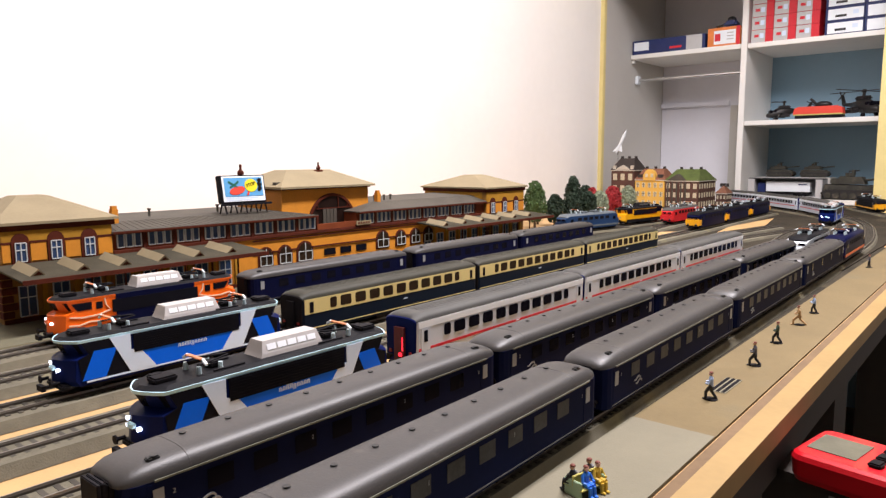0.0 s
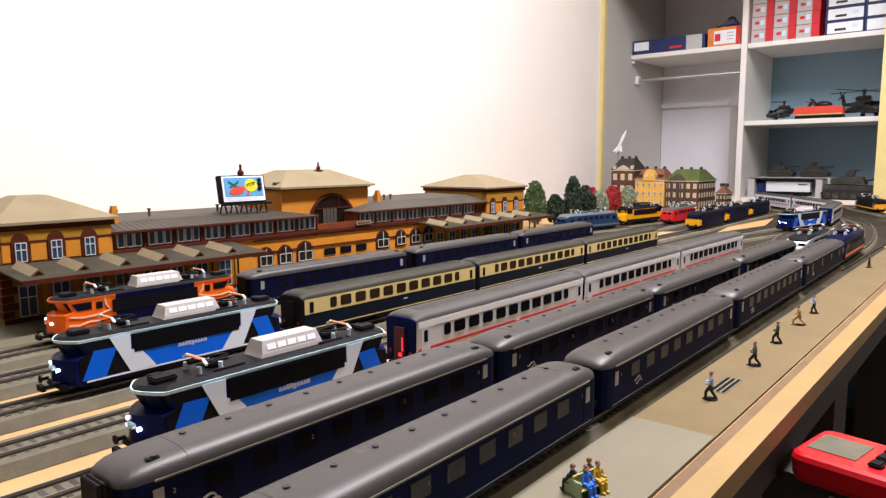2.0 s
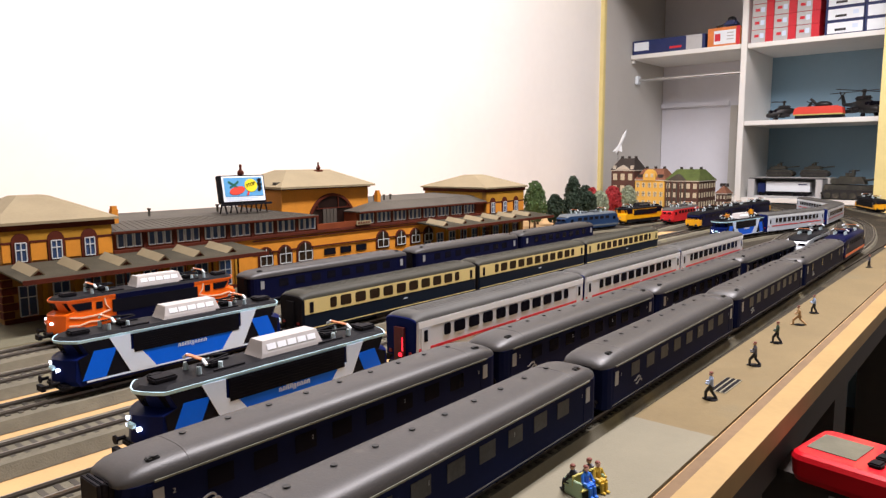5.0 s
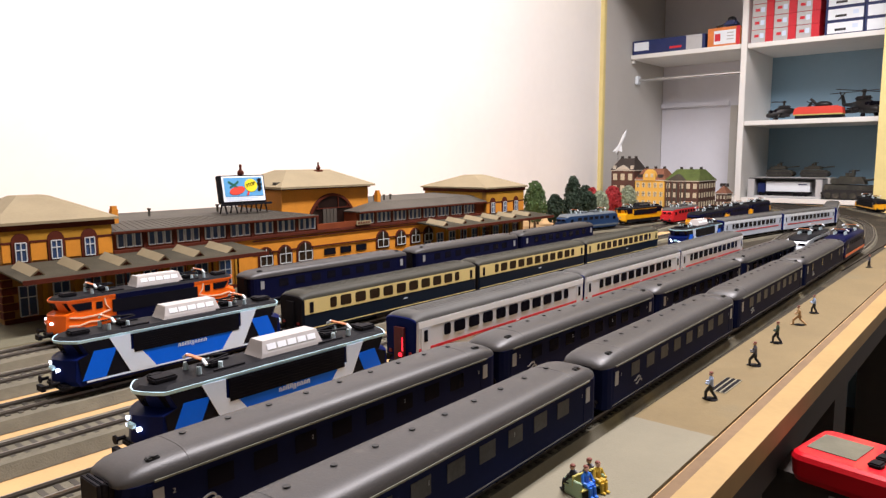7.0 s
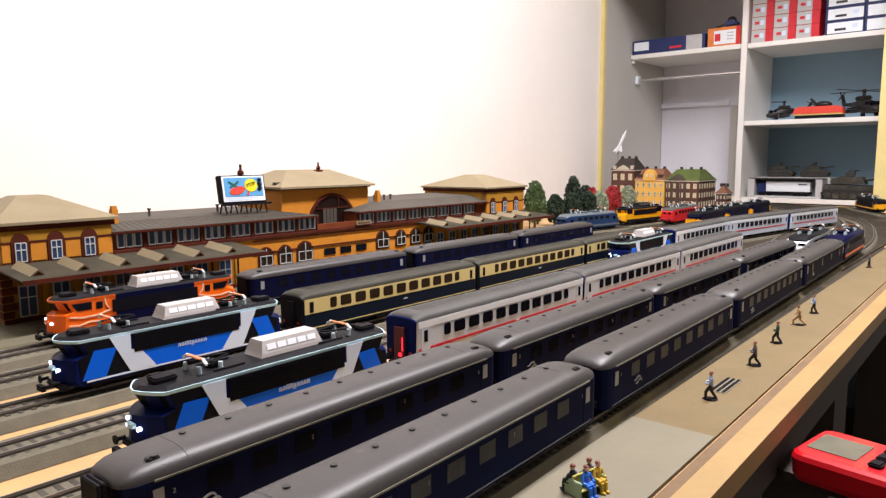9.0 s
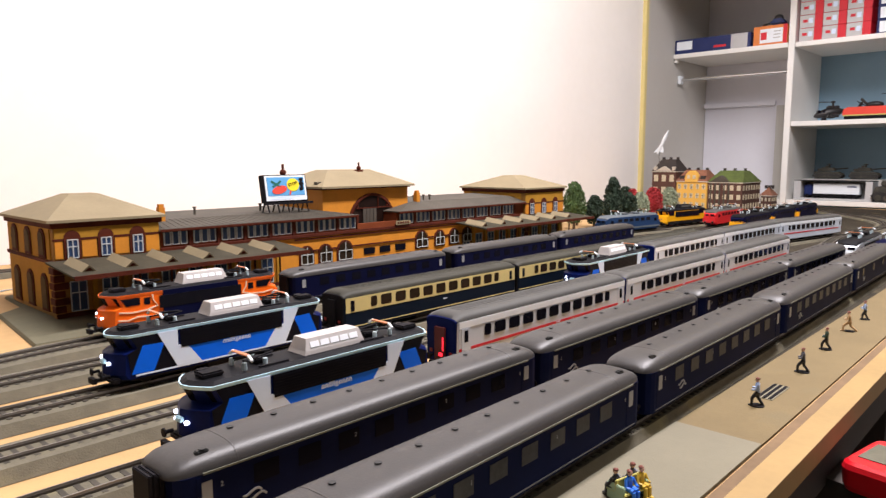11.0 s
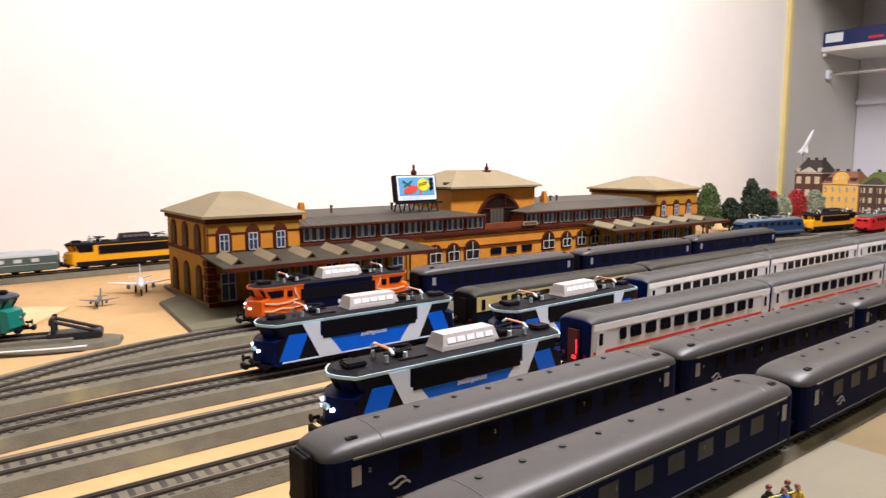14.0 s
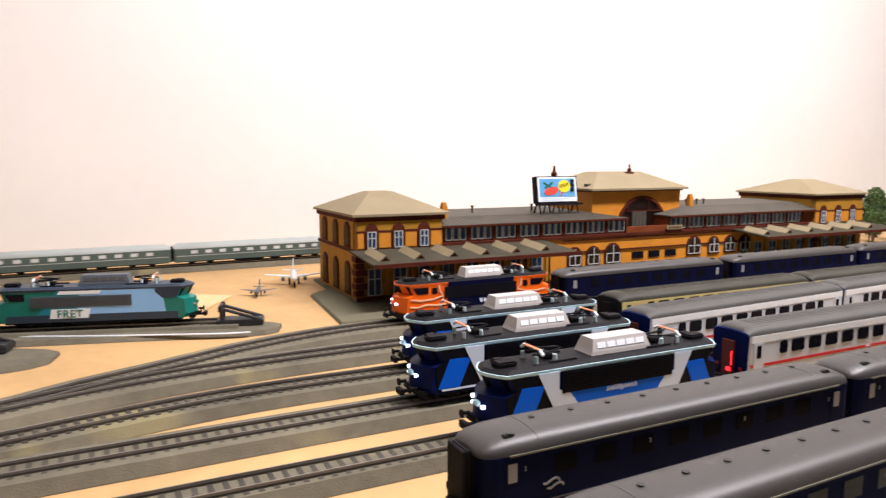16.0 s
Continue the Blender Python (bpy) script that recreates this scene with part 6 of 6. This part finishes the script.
seated("seated figurine in a bright blue coat", 0.0028, -0.0042, 0, "fig_blue", "fig_blue")
seated("seated figurine in a mustard yellow coat", 0.0028, 0.0046, 0, "fig_yellow", "fig_yellow")
seated("seated figurine in a black suit", -0.0025, -0.0085, 180, "fig_black", "fig_black")
seated("seated figurine in dark grey clothes", -0.0025, 0.0040, 180, "fig_grey", "fig_black")
stairs = thing("stair_opening", "small dark barred stair opening in the platform", "stair opening", at=pose(0.3560, -0.1850, 0.0021, 0, 0, 0))
part("frame", box(-0.020, 0.020, -0.0060, 0.0060, 0, 0.0004), "platform_grey", stairs)
for i in range(3):
    y = -0.0050 + i * 0.0040
    part("dark_slot", box(-0.019, 0.019, y, y + 0.0022, 0.0003, 0.0009), "under", stairs)

# ---- red hand controller beside the board ----
ctl = thing("hand_controller", "red plastic hand controller with grey display", "controller", at=pose(0.345, -0.262, -0.02, 0, 0, 0))


def slab(u0, u1, v0, v1, z0, z1, bevel=0.0):
    """A block on the controller's own axes, u along its long side."""
    bm = box(u0, u1, v0, v1, z0, z1, None, bevel)
    bm.transform(Matrix.Translation((-0.001, 0.017, 0)) @ Matrix.Rotation(radians(-10), 4, "Z"))
    return bm


def rounded_case(half, v0, v1, z0, z1):
    """The case: rounded corners in plan, a softened upper edge."""
    def outline(grow, z, r=0.010, n=5):
        pts = []
        for cu, cv, a0 in ((half - r, v1 - r, 0), (-half + r, v1 - r, 90), (-half + r, v0 + r, 180), (half - r, v0 + r, 270)):
            for i in range(n + 1):
                a = radians(a0 + 90 * i / n)
                pts.append((cu + (r + grow) * math.cos(a), cv + (r + grow) * math.sin(a), z))
        return pts
    bm = loft([outline(-0.003, z0), outline(-0.001, z0 + 0.004), outline(0, z1 - 0.005), outline(-0.0012, z1 - 0.0018), outline(-0.0035, z1)])
    bm.transform(Matrix.Translation((-0.001, 0.017, 0)) @ Matrix.Rotation(radians(-10), 4, "Z"))
    return bm


part("body", rounded_case(0.0305, -0.120, 0.0, -0.020, 0.0), "controller", ctl)
part("display", slab(-0.0160, 0.0160, -0.0375, -0.0070, -0.0002, 0.0006), "lcd", ctl, "dim grey display")
for u in (-0.014, 0.0, 0.014):
    for vv in (-0.049, -0.063):
        part("button", slab(u - 0.005, u + 0.005, vv - 0.004, vv + 0.004, 0.0, 0.003, 0.001), "under", ctl, "black rubber button")
part("bracket", slab(-0.020, 0.020, -0.055, 0.03, -0.027, -0.0201), "fascia", ctl)

# ---- closet contents ----
M["box_blue"] = mat("dark_blue_card", (0.010, 0.022, 0.11), 0.4, vary=0.08)
M["box_red"] = mat("red_card", (0.62, 0.015, 0.03), 0.4, vary=0.06)
M["box_grey"] = mat("grey_label_card", (0.50, 0.50, 0.50), 0.5, vary=0.06)
M["box_orange"] = mat("orange_card", (0.72, 0.22, 0.05), 0.5, vary=0.1)
M["olive"] = mat("olive_drab", (0.036, 0.034, 0.024), 0.7, vary=0.5, scale=60, speck=((0.075, 0.065, 0.05), 45, 0.55))
M["heli"] = mat("black_brown_plastic", (0.016, 0.014, 0.014), 0.5, vary=0.3)


def carton(name, label, x0, x1, y0, y1, z0, z1, material, group=""):
    ob = thing(name, label, "box", group)
    part("carton", box(x0, x1, y0, y1, z0, z1, None, 0.0012), material, ob)
    return ob


SX = SHELF_X + 0.012
cb = carton("model_train_box", "long dark blue model train carton with a silver end", SX, SX + 0.07, 0.690, 0.998, 0.6115, 0.669, "box_blue")
part("white_label", box(SX - 0.0012, SX - 0.0002, 0.925, 0.990, 0.627, 0.661), "white", cb)
part("silver_end", box(SX - 0.0014, SX - 0.0001, 0.702, 0.766, 0.6125, 0.668), "box_grey", cb)
part("red_mark", box(SX - 0.0012, SX - 0.0002, 0.785, 0.835, 0.624, 0.633), "box_red", cb)
co = carton("toy_box", "orange and white toy carton", SX, SX + 0.09, 0.556, 0.680, 0.6115, 0.683, "box_orange")
part("white_panel", box(SX - 0.0012, SX - 0.0002, 0.572, 0.655, 0.619, 0.671), "white", co)
part("red_side", box(SX - 0.0014, SX - 0.0001, 0.5565, 0.570, 0.612, 0.6825), "box_red", co)
part("picture_mark", box(SX - 0.0016, SX - 0.0012, 0.630, 0.652, 0.631, 0.659), "box_red", co)
for i in range(3):
    part("print_bar", box(SX - 0.0016, SX - 0.0012, 0.58, 0.605, 0.634 + i * 0.012, 0.638 + i * 0.012), "box_grey", co)
toy = thing("toy_vehicle", "dark blue toy vehicle lying on the carton", "toy")
part("cab", box(SX + 0.01, SX + 0.06, 0.575, 0.625, 0.6835, 0.709, None, 0.008), "box_blue", toy)
part("turret", ball((SX + 0.035, 0.600, 0.712), 0.018, None, (1, 1, 0.8)), "heli", toy)
part("arm", cyl((SX + 0.03, 0.61, 0.70), (SX + 0.02, 0.655, 0.6885), 0.004), "heli", toy)
for i in range(3):
    for j in range(4):
        y = 0.437 - i * 0.0785
        z = 0.6095 + j * 0.0475
        b = carton("locomotive_box", "red and grey locomotive carton in a neat stack", SX + 0.001 * j, SX + 0.12, y, y + 0.077, z, z + 0.0468, "box_red", "stacked red cartons")
        part("grey_label", box(SX + 0.001 * j - 0.0012, SX + 0.001 * j - 0.0001, y + 0.027, y + 0.0765, z + 0.001, z + 0.0458), "box_grey", b)
        part("print_bar", box(SX + 0.001 * j - 0.0018, SX + 0.001 * j - 0.0012, y + 0.050, y + 0.066, z + 0.020, z + 0.030), "box_red", b)
        part("print_bar", box(SX + 0.001 * j - 0.0018, SX + 0.001 * j - 0.0012, y + 0.032, y + 0.046, z + 0.016, z + 0.034), "livery_grey", b)
for i in range(2):
    for j in range(4):
        y = 0.140 - i * 0.118 + 0.0
        if y < 0.066:
            y = 0.023
        y1 = 0.262 if i == 0 else 0.138
        z = 0.6095 + j * 0.0475
        b = carton("locomotive_box", "white-fronted dark blue locomotive carton in a stack", SX + 0.001 * j, SX + 0.12, y, y1, z, z + 0.0466, "box_blue", "stacked blue cartons")
        part("white_label", box(SX + 0.001 * j - 0.0012, SX + 0.001 * j - 0.0001, y + 0.003, y1 - 0.008, z + 0.004, z + 0.0405), "white", b)
        part("print_bar", box(SX + 0.001 * j - 0.0018, SX + 0.001 * j - 0.0012, y + 0.055 if i == 0 else y + 0.02, y + 0.09 if i == 0 else y + 0.05, z + 0.012, z + 0.020), "steel_dark", b)
        part("print_bar", box(SX + 0.001 * j - 0.0018, SX + 0.001 * j - 0.0012, y + 0.018 if i == 0 else y + 0.008, y + 0.035 if i == 0 else y + 0.016, z + 0.018, z + 0.032), "livery_grey", b)

# middle shelf: helicopters and a red toy coach
Z2 = 0.3175


def helicopter(label, x, y, k, turn, rotor=True):
    ob = thing("model_helicopter", label, "model helicopter", "model helicopters", at=pose(x, y, Z2, 0, 0, turn))
    rings = []
    for u, r, zz, wide in ((-0.066, 0.005, 0.020, 0.8), (-0.058, 0.010, 0.022, 0.9), (-0.040, 0.016, 0.027, 0.85), (-0.016, 0.021, 0.032, 0.9), (0.012, 0.020, 0.034, 0.9), (0.032, 0.010, 0.038, 0.8), (0.060, 0.0055, 0.040, 0.8), (0.095, 0.004, 0.043, 0.7)):
        rings.append([(u * k, r * wide * k * math.cos(a), (zz + r * math.sin(a)) * k) for a in [2 * math.pi * i / 12 for i in range(12)]])
    smooth(part("fuselage", loft(rings), "heli", ob), 60)
    part("engine_housing", box(-0.022 * k, 0.024 * k, -0.013 * k, 0.013 * k, 0.048 * k, 0.060 * k, bevel=0.004 * k), "heli", ob)
    for u in (-0.050, -0.033):
        part("canopy_pane", box((u - 0.006) * k, (u + 0.006) * k, -0.0145 * k, 0.0145 * k, 0.031 * k, 0.042 * k, bevel=0.002 * k), "glass_dark", ob, "dark flat cockpit pane")
    part("fin", plate([(0.080 * k, 0.043 * k), (0.098 * k, 0.043 * k), (0.106 * k, 0.072 * k), (0.097 * k, 0.072 * k)], -0.002, 0.002), "heli", ob)
    part("mast", cyl((0, 0, 0.058 * k), (0, 0, 0.073 * k), 0.004 * k), "heli", ob)
    part("hub", ball((0, 0, 0.074 * k), 0.008 * k, None, (1, 1, 0.6)), "heli", ob)
    for a in (20, 110, 200, 290) if rotor else (160, 176, 190, 205):
        bm = box(0, (0.105 if rotor else 0.05) * k, -0.0035 * k, 0.0035 * k, 0.0735 * k, 0.0750 * k)
        bm.transform(Matrix.Rotation(radians(a), 4, "Z"))
        part("rotor_blade", bm, "heli", ob)
    for a in (30, 120):
        bm = box(-0.018 * k, 0.018 * k, 0.0025, 0.0040, -0.0015 * k, 0.0015 * k)
        bm.transform(Matrix.Translation((0.101 * k, 0, 0.066 * k)) @ Matrix.Rotation(radians(a), 4, "Y"))
        part("tail_rotor_blade", bm, "heli", ob)
    for s in (-1, 1):
        part("stub_wing", box(-0.010 * k, 0.008 * k, s * 0.016 * k if s > 0 else -0.042 * k, 0.042 * k if s > 0 else -0.016 * k, 0.024 * k, 0.028 * k), "heli", ob)
        for v in (0.028, 0.039):
            part("pod", cyl((-0.016 * k, s * v * k, 0.018 * k), (0.014 * k, s * v * k, 0.018 * k), 0.0055 * k), "heli", ob)
        part("wheel", cyl((-0.03 * k, s * 0.016 * k, 0.006 * k), (-0.03 * k, s * 0.022 * k, 0.006 * k), 0.006 * k), "under", ob)
        part("wheel_leg", cyl((-0.03 * k, s * 0.018 * k, 0.006 * k), (-0.018 * k, s * 0.014 * k, 0.022 * k), 0.0025 * k), "heli", ob)
    part("tail_wheel", cyl((0.085 * k, -0.002, 0.005 * k), (0.085 * k, 0.002, 0.005 * k), 0.005 * k, cyl((0.085 * k, 0, 0.005 * k), (0.088 * k, 0, 0.042 * k), 0.002 * k)), "heli", ob)
    return ob


helicopter("black model helicopter with wide rotor blades on the shelf", 2.775, 0.140, 1.30, 42)
helicopter("dark brown model helicopter with folded rotor on the shelf", 2.765, 0.405, 0.95, -62, False)
rc = thing("toy_boat", "long orange-red toy on a black base on the shelf", "toy")
part("hull", loft([[(SX, y, z) for y, z in ((0.352, 0.334), (0.186, 0.334), (0.190, 0.354), (0.205, 0.361), (0.335, 0.361), (0.348, 0.354))], [(SX + 0.04, y, z) for y, z in ((0.352, 0.334), (0.186, 0.334), (0.190, 0.354), (0.205, 0.361), (0.335, 0.361), (0.348, 0.354))]]), "sign_red", rc)
part("gold_line", box(SX - 0.001, SX + 0.041, 0.187, 0.351, 0.3295, 0.334), "bench_yellow", rc)
part("base", box(SX, SX + 0.04, 0.19, 0.345, Z2, 0.3294), "under", rc)
plane = thing("model_gunship", "small dark model helicopter behind the red toy", "model helicopter")
smooth(part("hull", ball((2.775, 0.270, 0.372), 0.03, None, (0.5, 1, 0.42), 12, 8), "heli", plane), 60)
part("tail", cyl((2.775, 0.295, 0.375), (2.775, 0.315, 0.395), 0.005), "heli", plane)
part("stand", box(2.755, 2.795, 0.25, 0.29, Z2, 0.362), "steel_dark", plane)

# lower shelf: a boxed lorry and tanks
Z3 = 0.0225
lb = thing("boxed_lorry", "white model lorry in a grey window carton", "toy box")
part("tray", box(2.69, 2.775, 0.240, 0.502, Z3, 0.030, None, 0.001), "box_grey", lb)
part("back_card", box(2.772, 2.776, 0.240, 0.502, 0.030, 0.094), "box_grey", lb)
part("top_card", box(2.69, 2.776, 0.240, 0.502, 0.0942, 0.0965), "steel_dark", lb)
for y0, y1 in ((0.240, 0.262), (0.478, 0.502)):
    part("end_card", box(2.69, 2.771, y0, y1, 0.0301, 0.094), "box_grey", lb)
part("trailer", box(2.71, 2.75, 0.285, 0.440, 0.046, 0.084, None, 0.001), "white", lb, "white lorry trailer")
part("cab", box(2.71, 2.75, 0.443, 0.472, 0.038, 0.080, None, 0.004), "box_blue", lb, "dark blue lorry cab")
part("chassis", box(2.714, 2.746, 0.285, 0.468, 0.036, 0.0455), "under", lb)
for y in (0.30, 0.318, 0.336, 0.43, 0.46):
    part("wheel", cyl((2.708, y, 0.0375), (2.752, y, 0.0375), 0.0072), "under", lb)
part("lettering", box(2.7085, 2.71, 0.295, 0.325, 0.072, 0.076), "box_blue", lb)


def tank(label, x, y, z, k, material="olive"):
    ob = thing("model_tank", label, "model tank", "model tanks", at=pose(x, y, z, 0, 0, 90))
    part("hull", loft([[(-0.055 * k, yy, 0.012 * k), (-0.065 * k, yy, 0.024 * k), (-0.045 * k, yy, 0.034 * k), (0.055 * k, yy, 0.036 * k), (0.06 * k, yy, 0.020 * k), (0.05 * k, yy, 0.012 * k)] for yy in (-0.028 * k, 0.028 * k)]), material, ob)
    part("turret", loft([[(-0.030 * k, yy, 0.037 * k), (-0.022 * k, yy, 0.054 * k), (0.025 * k, yy, 0.056 * k), (0.038 * k, yy, 0.037 * k)] for yy in (-0.02 * k, 0.02 * k)]), material, ob)
    part("barrel", cyl((-0.025 * k, 0, 0.047 * k), (-0.085 * k, 0, 0.052 * k), 0.0028 * k), material, ob)
    part("stowage_rack", box(0.020 * k, 0.046 * k, -0.017 * k, 0.017 * k, 0.0375 * k, 0.050 * k, bevel=0.002 * k), material, ob)
    part("gun_shield", box(-0.004 * k, 0.002 * k, -0.010 * k, 0.010 * k, 0.056 * k, 0.072 * k, bevel=0.001 * k), material, ob)
    part("hatch", cyl((0.008 * k, 0, 0.056 * k), (0.008 * k, 0, 0.064 * k), 0.009 * k), material, ob)
    part("machine_gun", cyl((0.008 * k, 0.004, 0.068 * k), (-0.014 * k, 0.004, 0.070 * k), 0.0015 * k, cyl((0.008 * k, 0.004, 0.062 * k), (0.008 * k, 0.004, 0.069 * k), 0.0015 * k)), "heli", ob)
    for s in (-1, 1):
        t = part("track_belt", loft([[(-0.055 * k, yy, 0.002 * k), (-0.066 * k, yy, 0.016 * k), (-0.050 * k, yy, 0.024 * k), (0.050 * k, yy, 0.024 * k), (0.062 * k, yy, 0.016 * k), (0.050 * k, yy, 0.002 * k)] for yy in (s * 0.0285 * k, s * 0.040 * k)]), "heli", ob)
        for i in range(6):
            xx = (-0.045 + i * 0.018) * k
            part("road_wheel", cyl((xx, s * 0.039 * k, 0.010 * k), (xx, s * 0.0425 * k, 0.010 * k), 0.0075 * k), material, t)
    return ob


tank("large olive drab model tank on the lower shelf", 2.735, 0.150, Z3, 1.5)
pl = thing("display_plinth", "grey shelf riser behind the boxed lorry", "stand")
part("plinth", box(2.80, 2.90, 0.235, 0.51, Z3, 0.0985, None, 0.001), "closet", pl)
tank("small dark green model tank on the riser", 2.845, 0.425, 0.099, 0.80)
tank("small olive model tank on the riser", 2.845, 0.300, 0.099, 0.80)


# ---- motion ----
def along(points):
    return resample(points, 0.004)


MAIN_LINE = along(MAIN)


def spot(line, s):
    """The point s metres past the line's first point."""
    i = s / 0.004
    k = max(0, min(int(i), len(line) - 2))
    return line[k] + (line[k + 1] - line[k]) * (i - k)


def rows_on(line, start, times, distances, half):
    rows = []
    for t, d in zip(times, distances):
        a, b = spot(line, start + d - half), spot(line, start + d + half)
        mid = (a + b) / 2
        rows.append((t, pose(mid.x, mid.y, RAIL, 0, 0, math.degrees(math.atan2(b.y - a.y, b.x - a.x)))))
    return rows


# distance of the roof corner of the moving locomotive along the main line, by time
ROLL_T = [0, 1, 2, 3, 4.2, 6.5, 7.5, 8.5, 11, 12.5, 14.5, 16]
ROLL_X = [1.74, 1.63, 1.522, 1.415, 1.302, 1.085, 0.972, 0.852, 0.548, 0.360, 0.146, -0.008]


def motions():
    zero = min(range(len(MAIN_LINE)), key=lambda i: abs(MAIN_LINE[i].x)) * 0.004
    times = [i * 0.25 for i in range(65)]
    dist = list(np.interp(times, ROLL_T, ROLL_X))
    walk(moving_loco, rows_on(MAIN_LINE, zero, times, [d + 0.0865 for d in dist], 0.053))
    for k, ob in enumerate(moving_coaches):
        walk(ob, rows_on(MAIN_LINE, zero, times, [d + 0.0865 + 0.2355 + 0.264 * k for d in dist], 0.09))
    wall_line = along(WALL_LINE)
    base = min(range(len(wall_line)), key=lambda i: abs(wall_line[i].x)) * 0.004
    dist = [0.0764 + 0.0936 * (t - 14) for t in times]
    walk(back_loco, rows_on(wall_line, base, times, dist, 0.053))
    for k, ob in enumerate(back_coaches):
        walk(ob, rows_on(wall_line, base, times, [d - 0.2360 - 0.2660 * k for d in dist], 0.09))


motions()
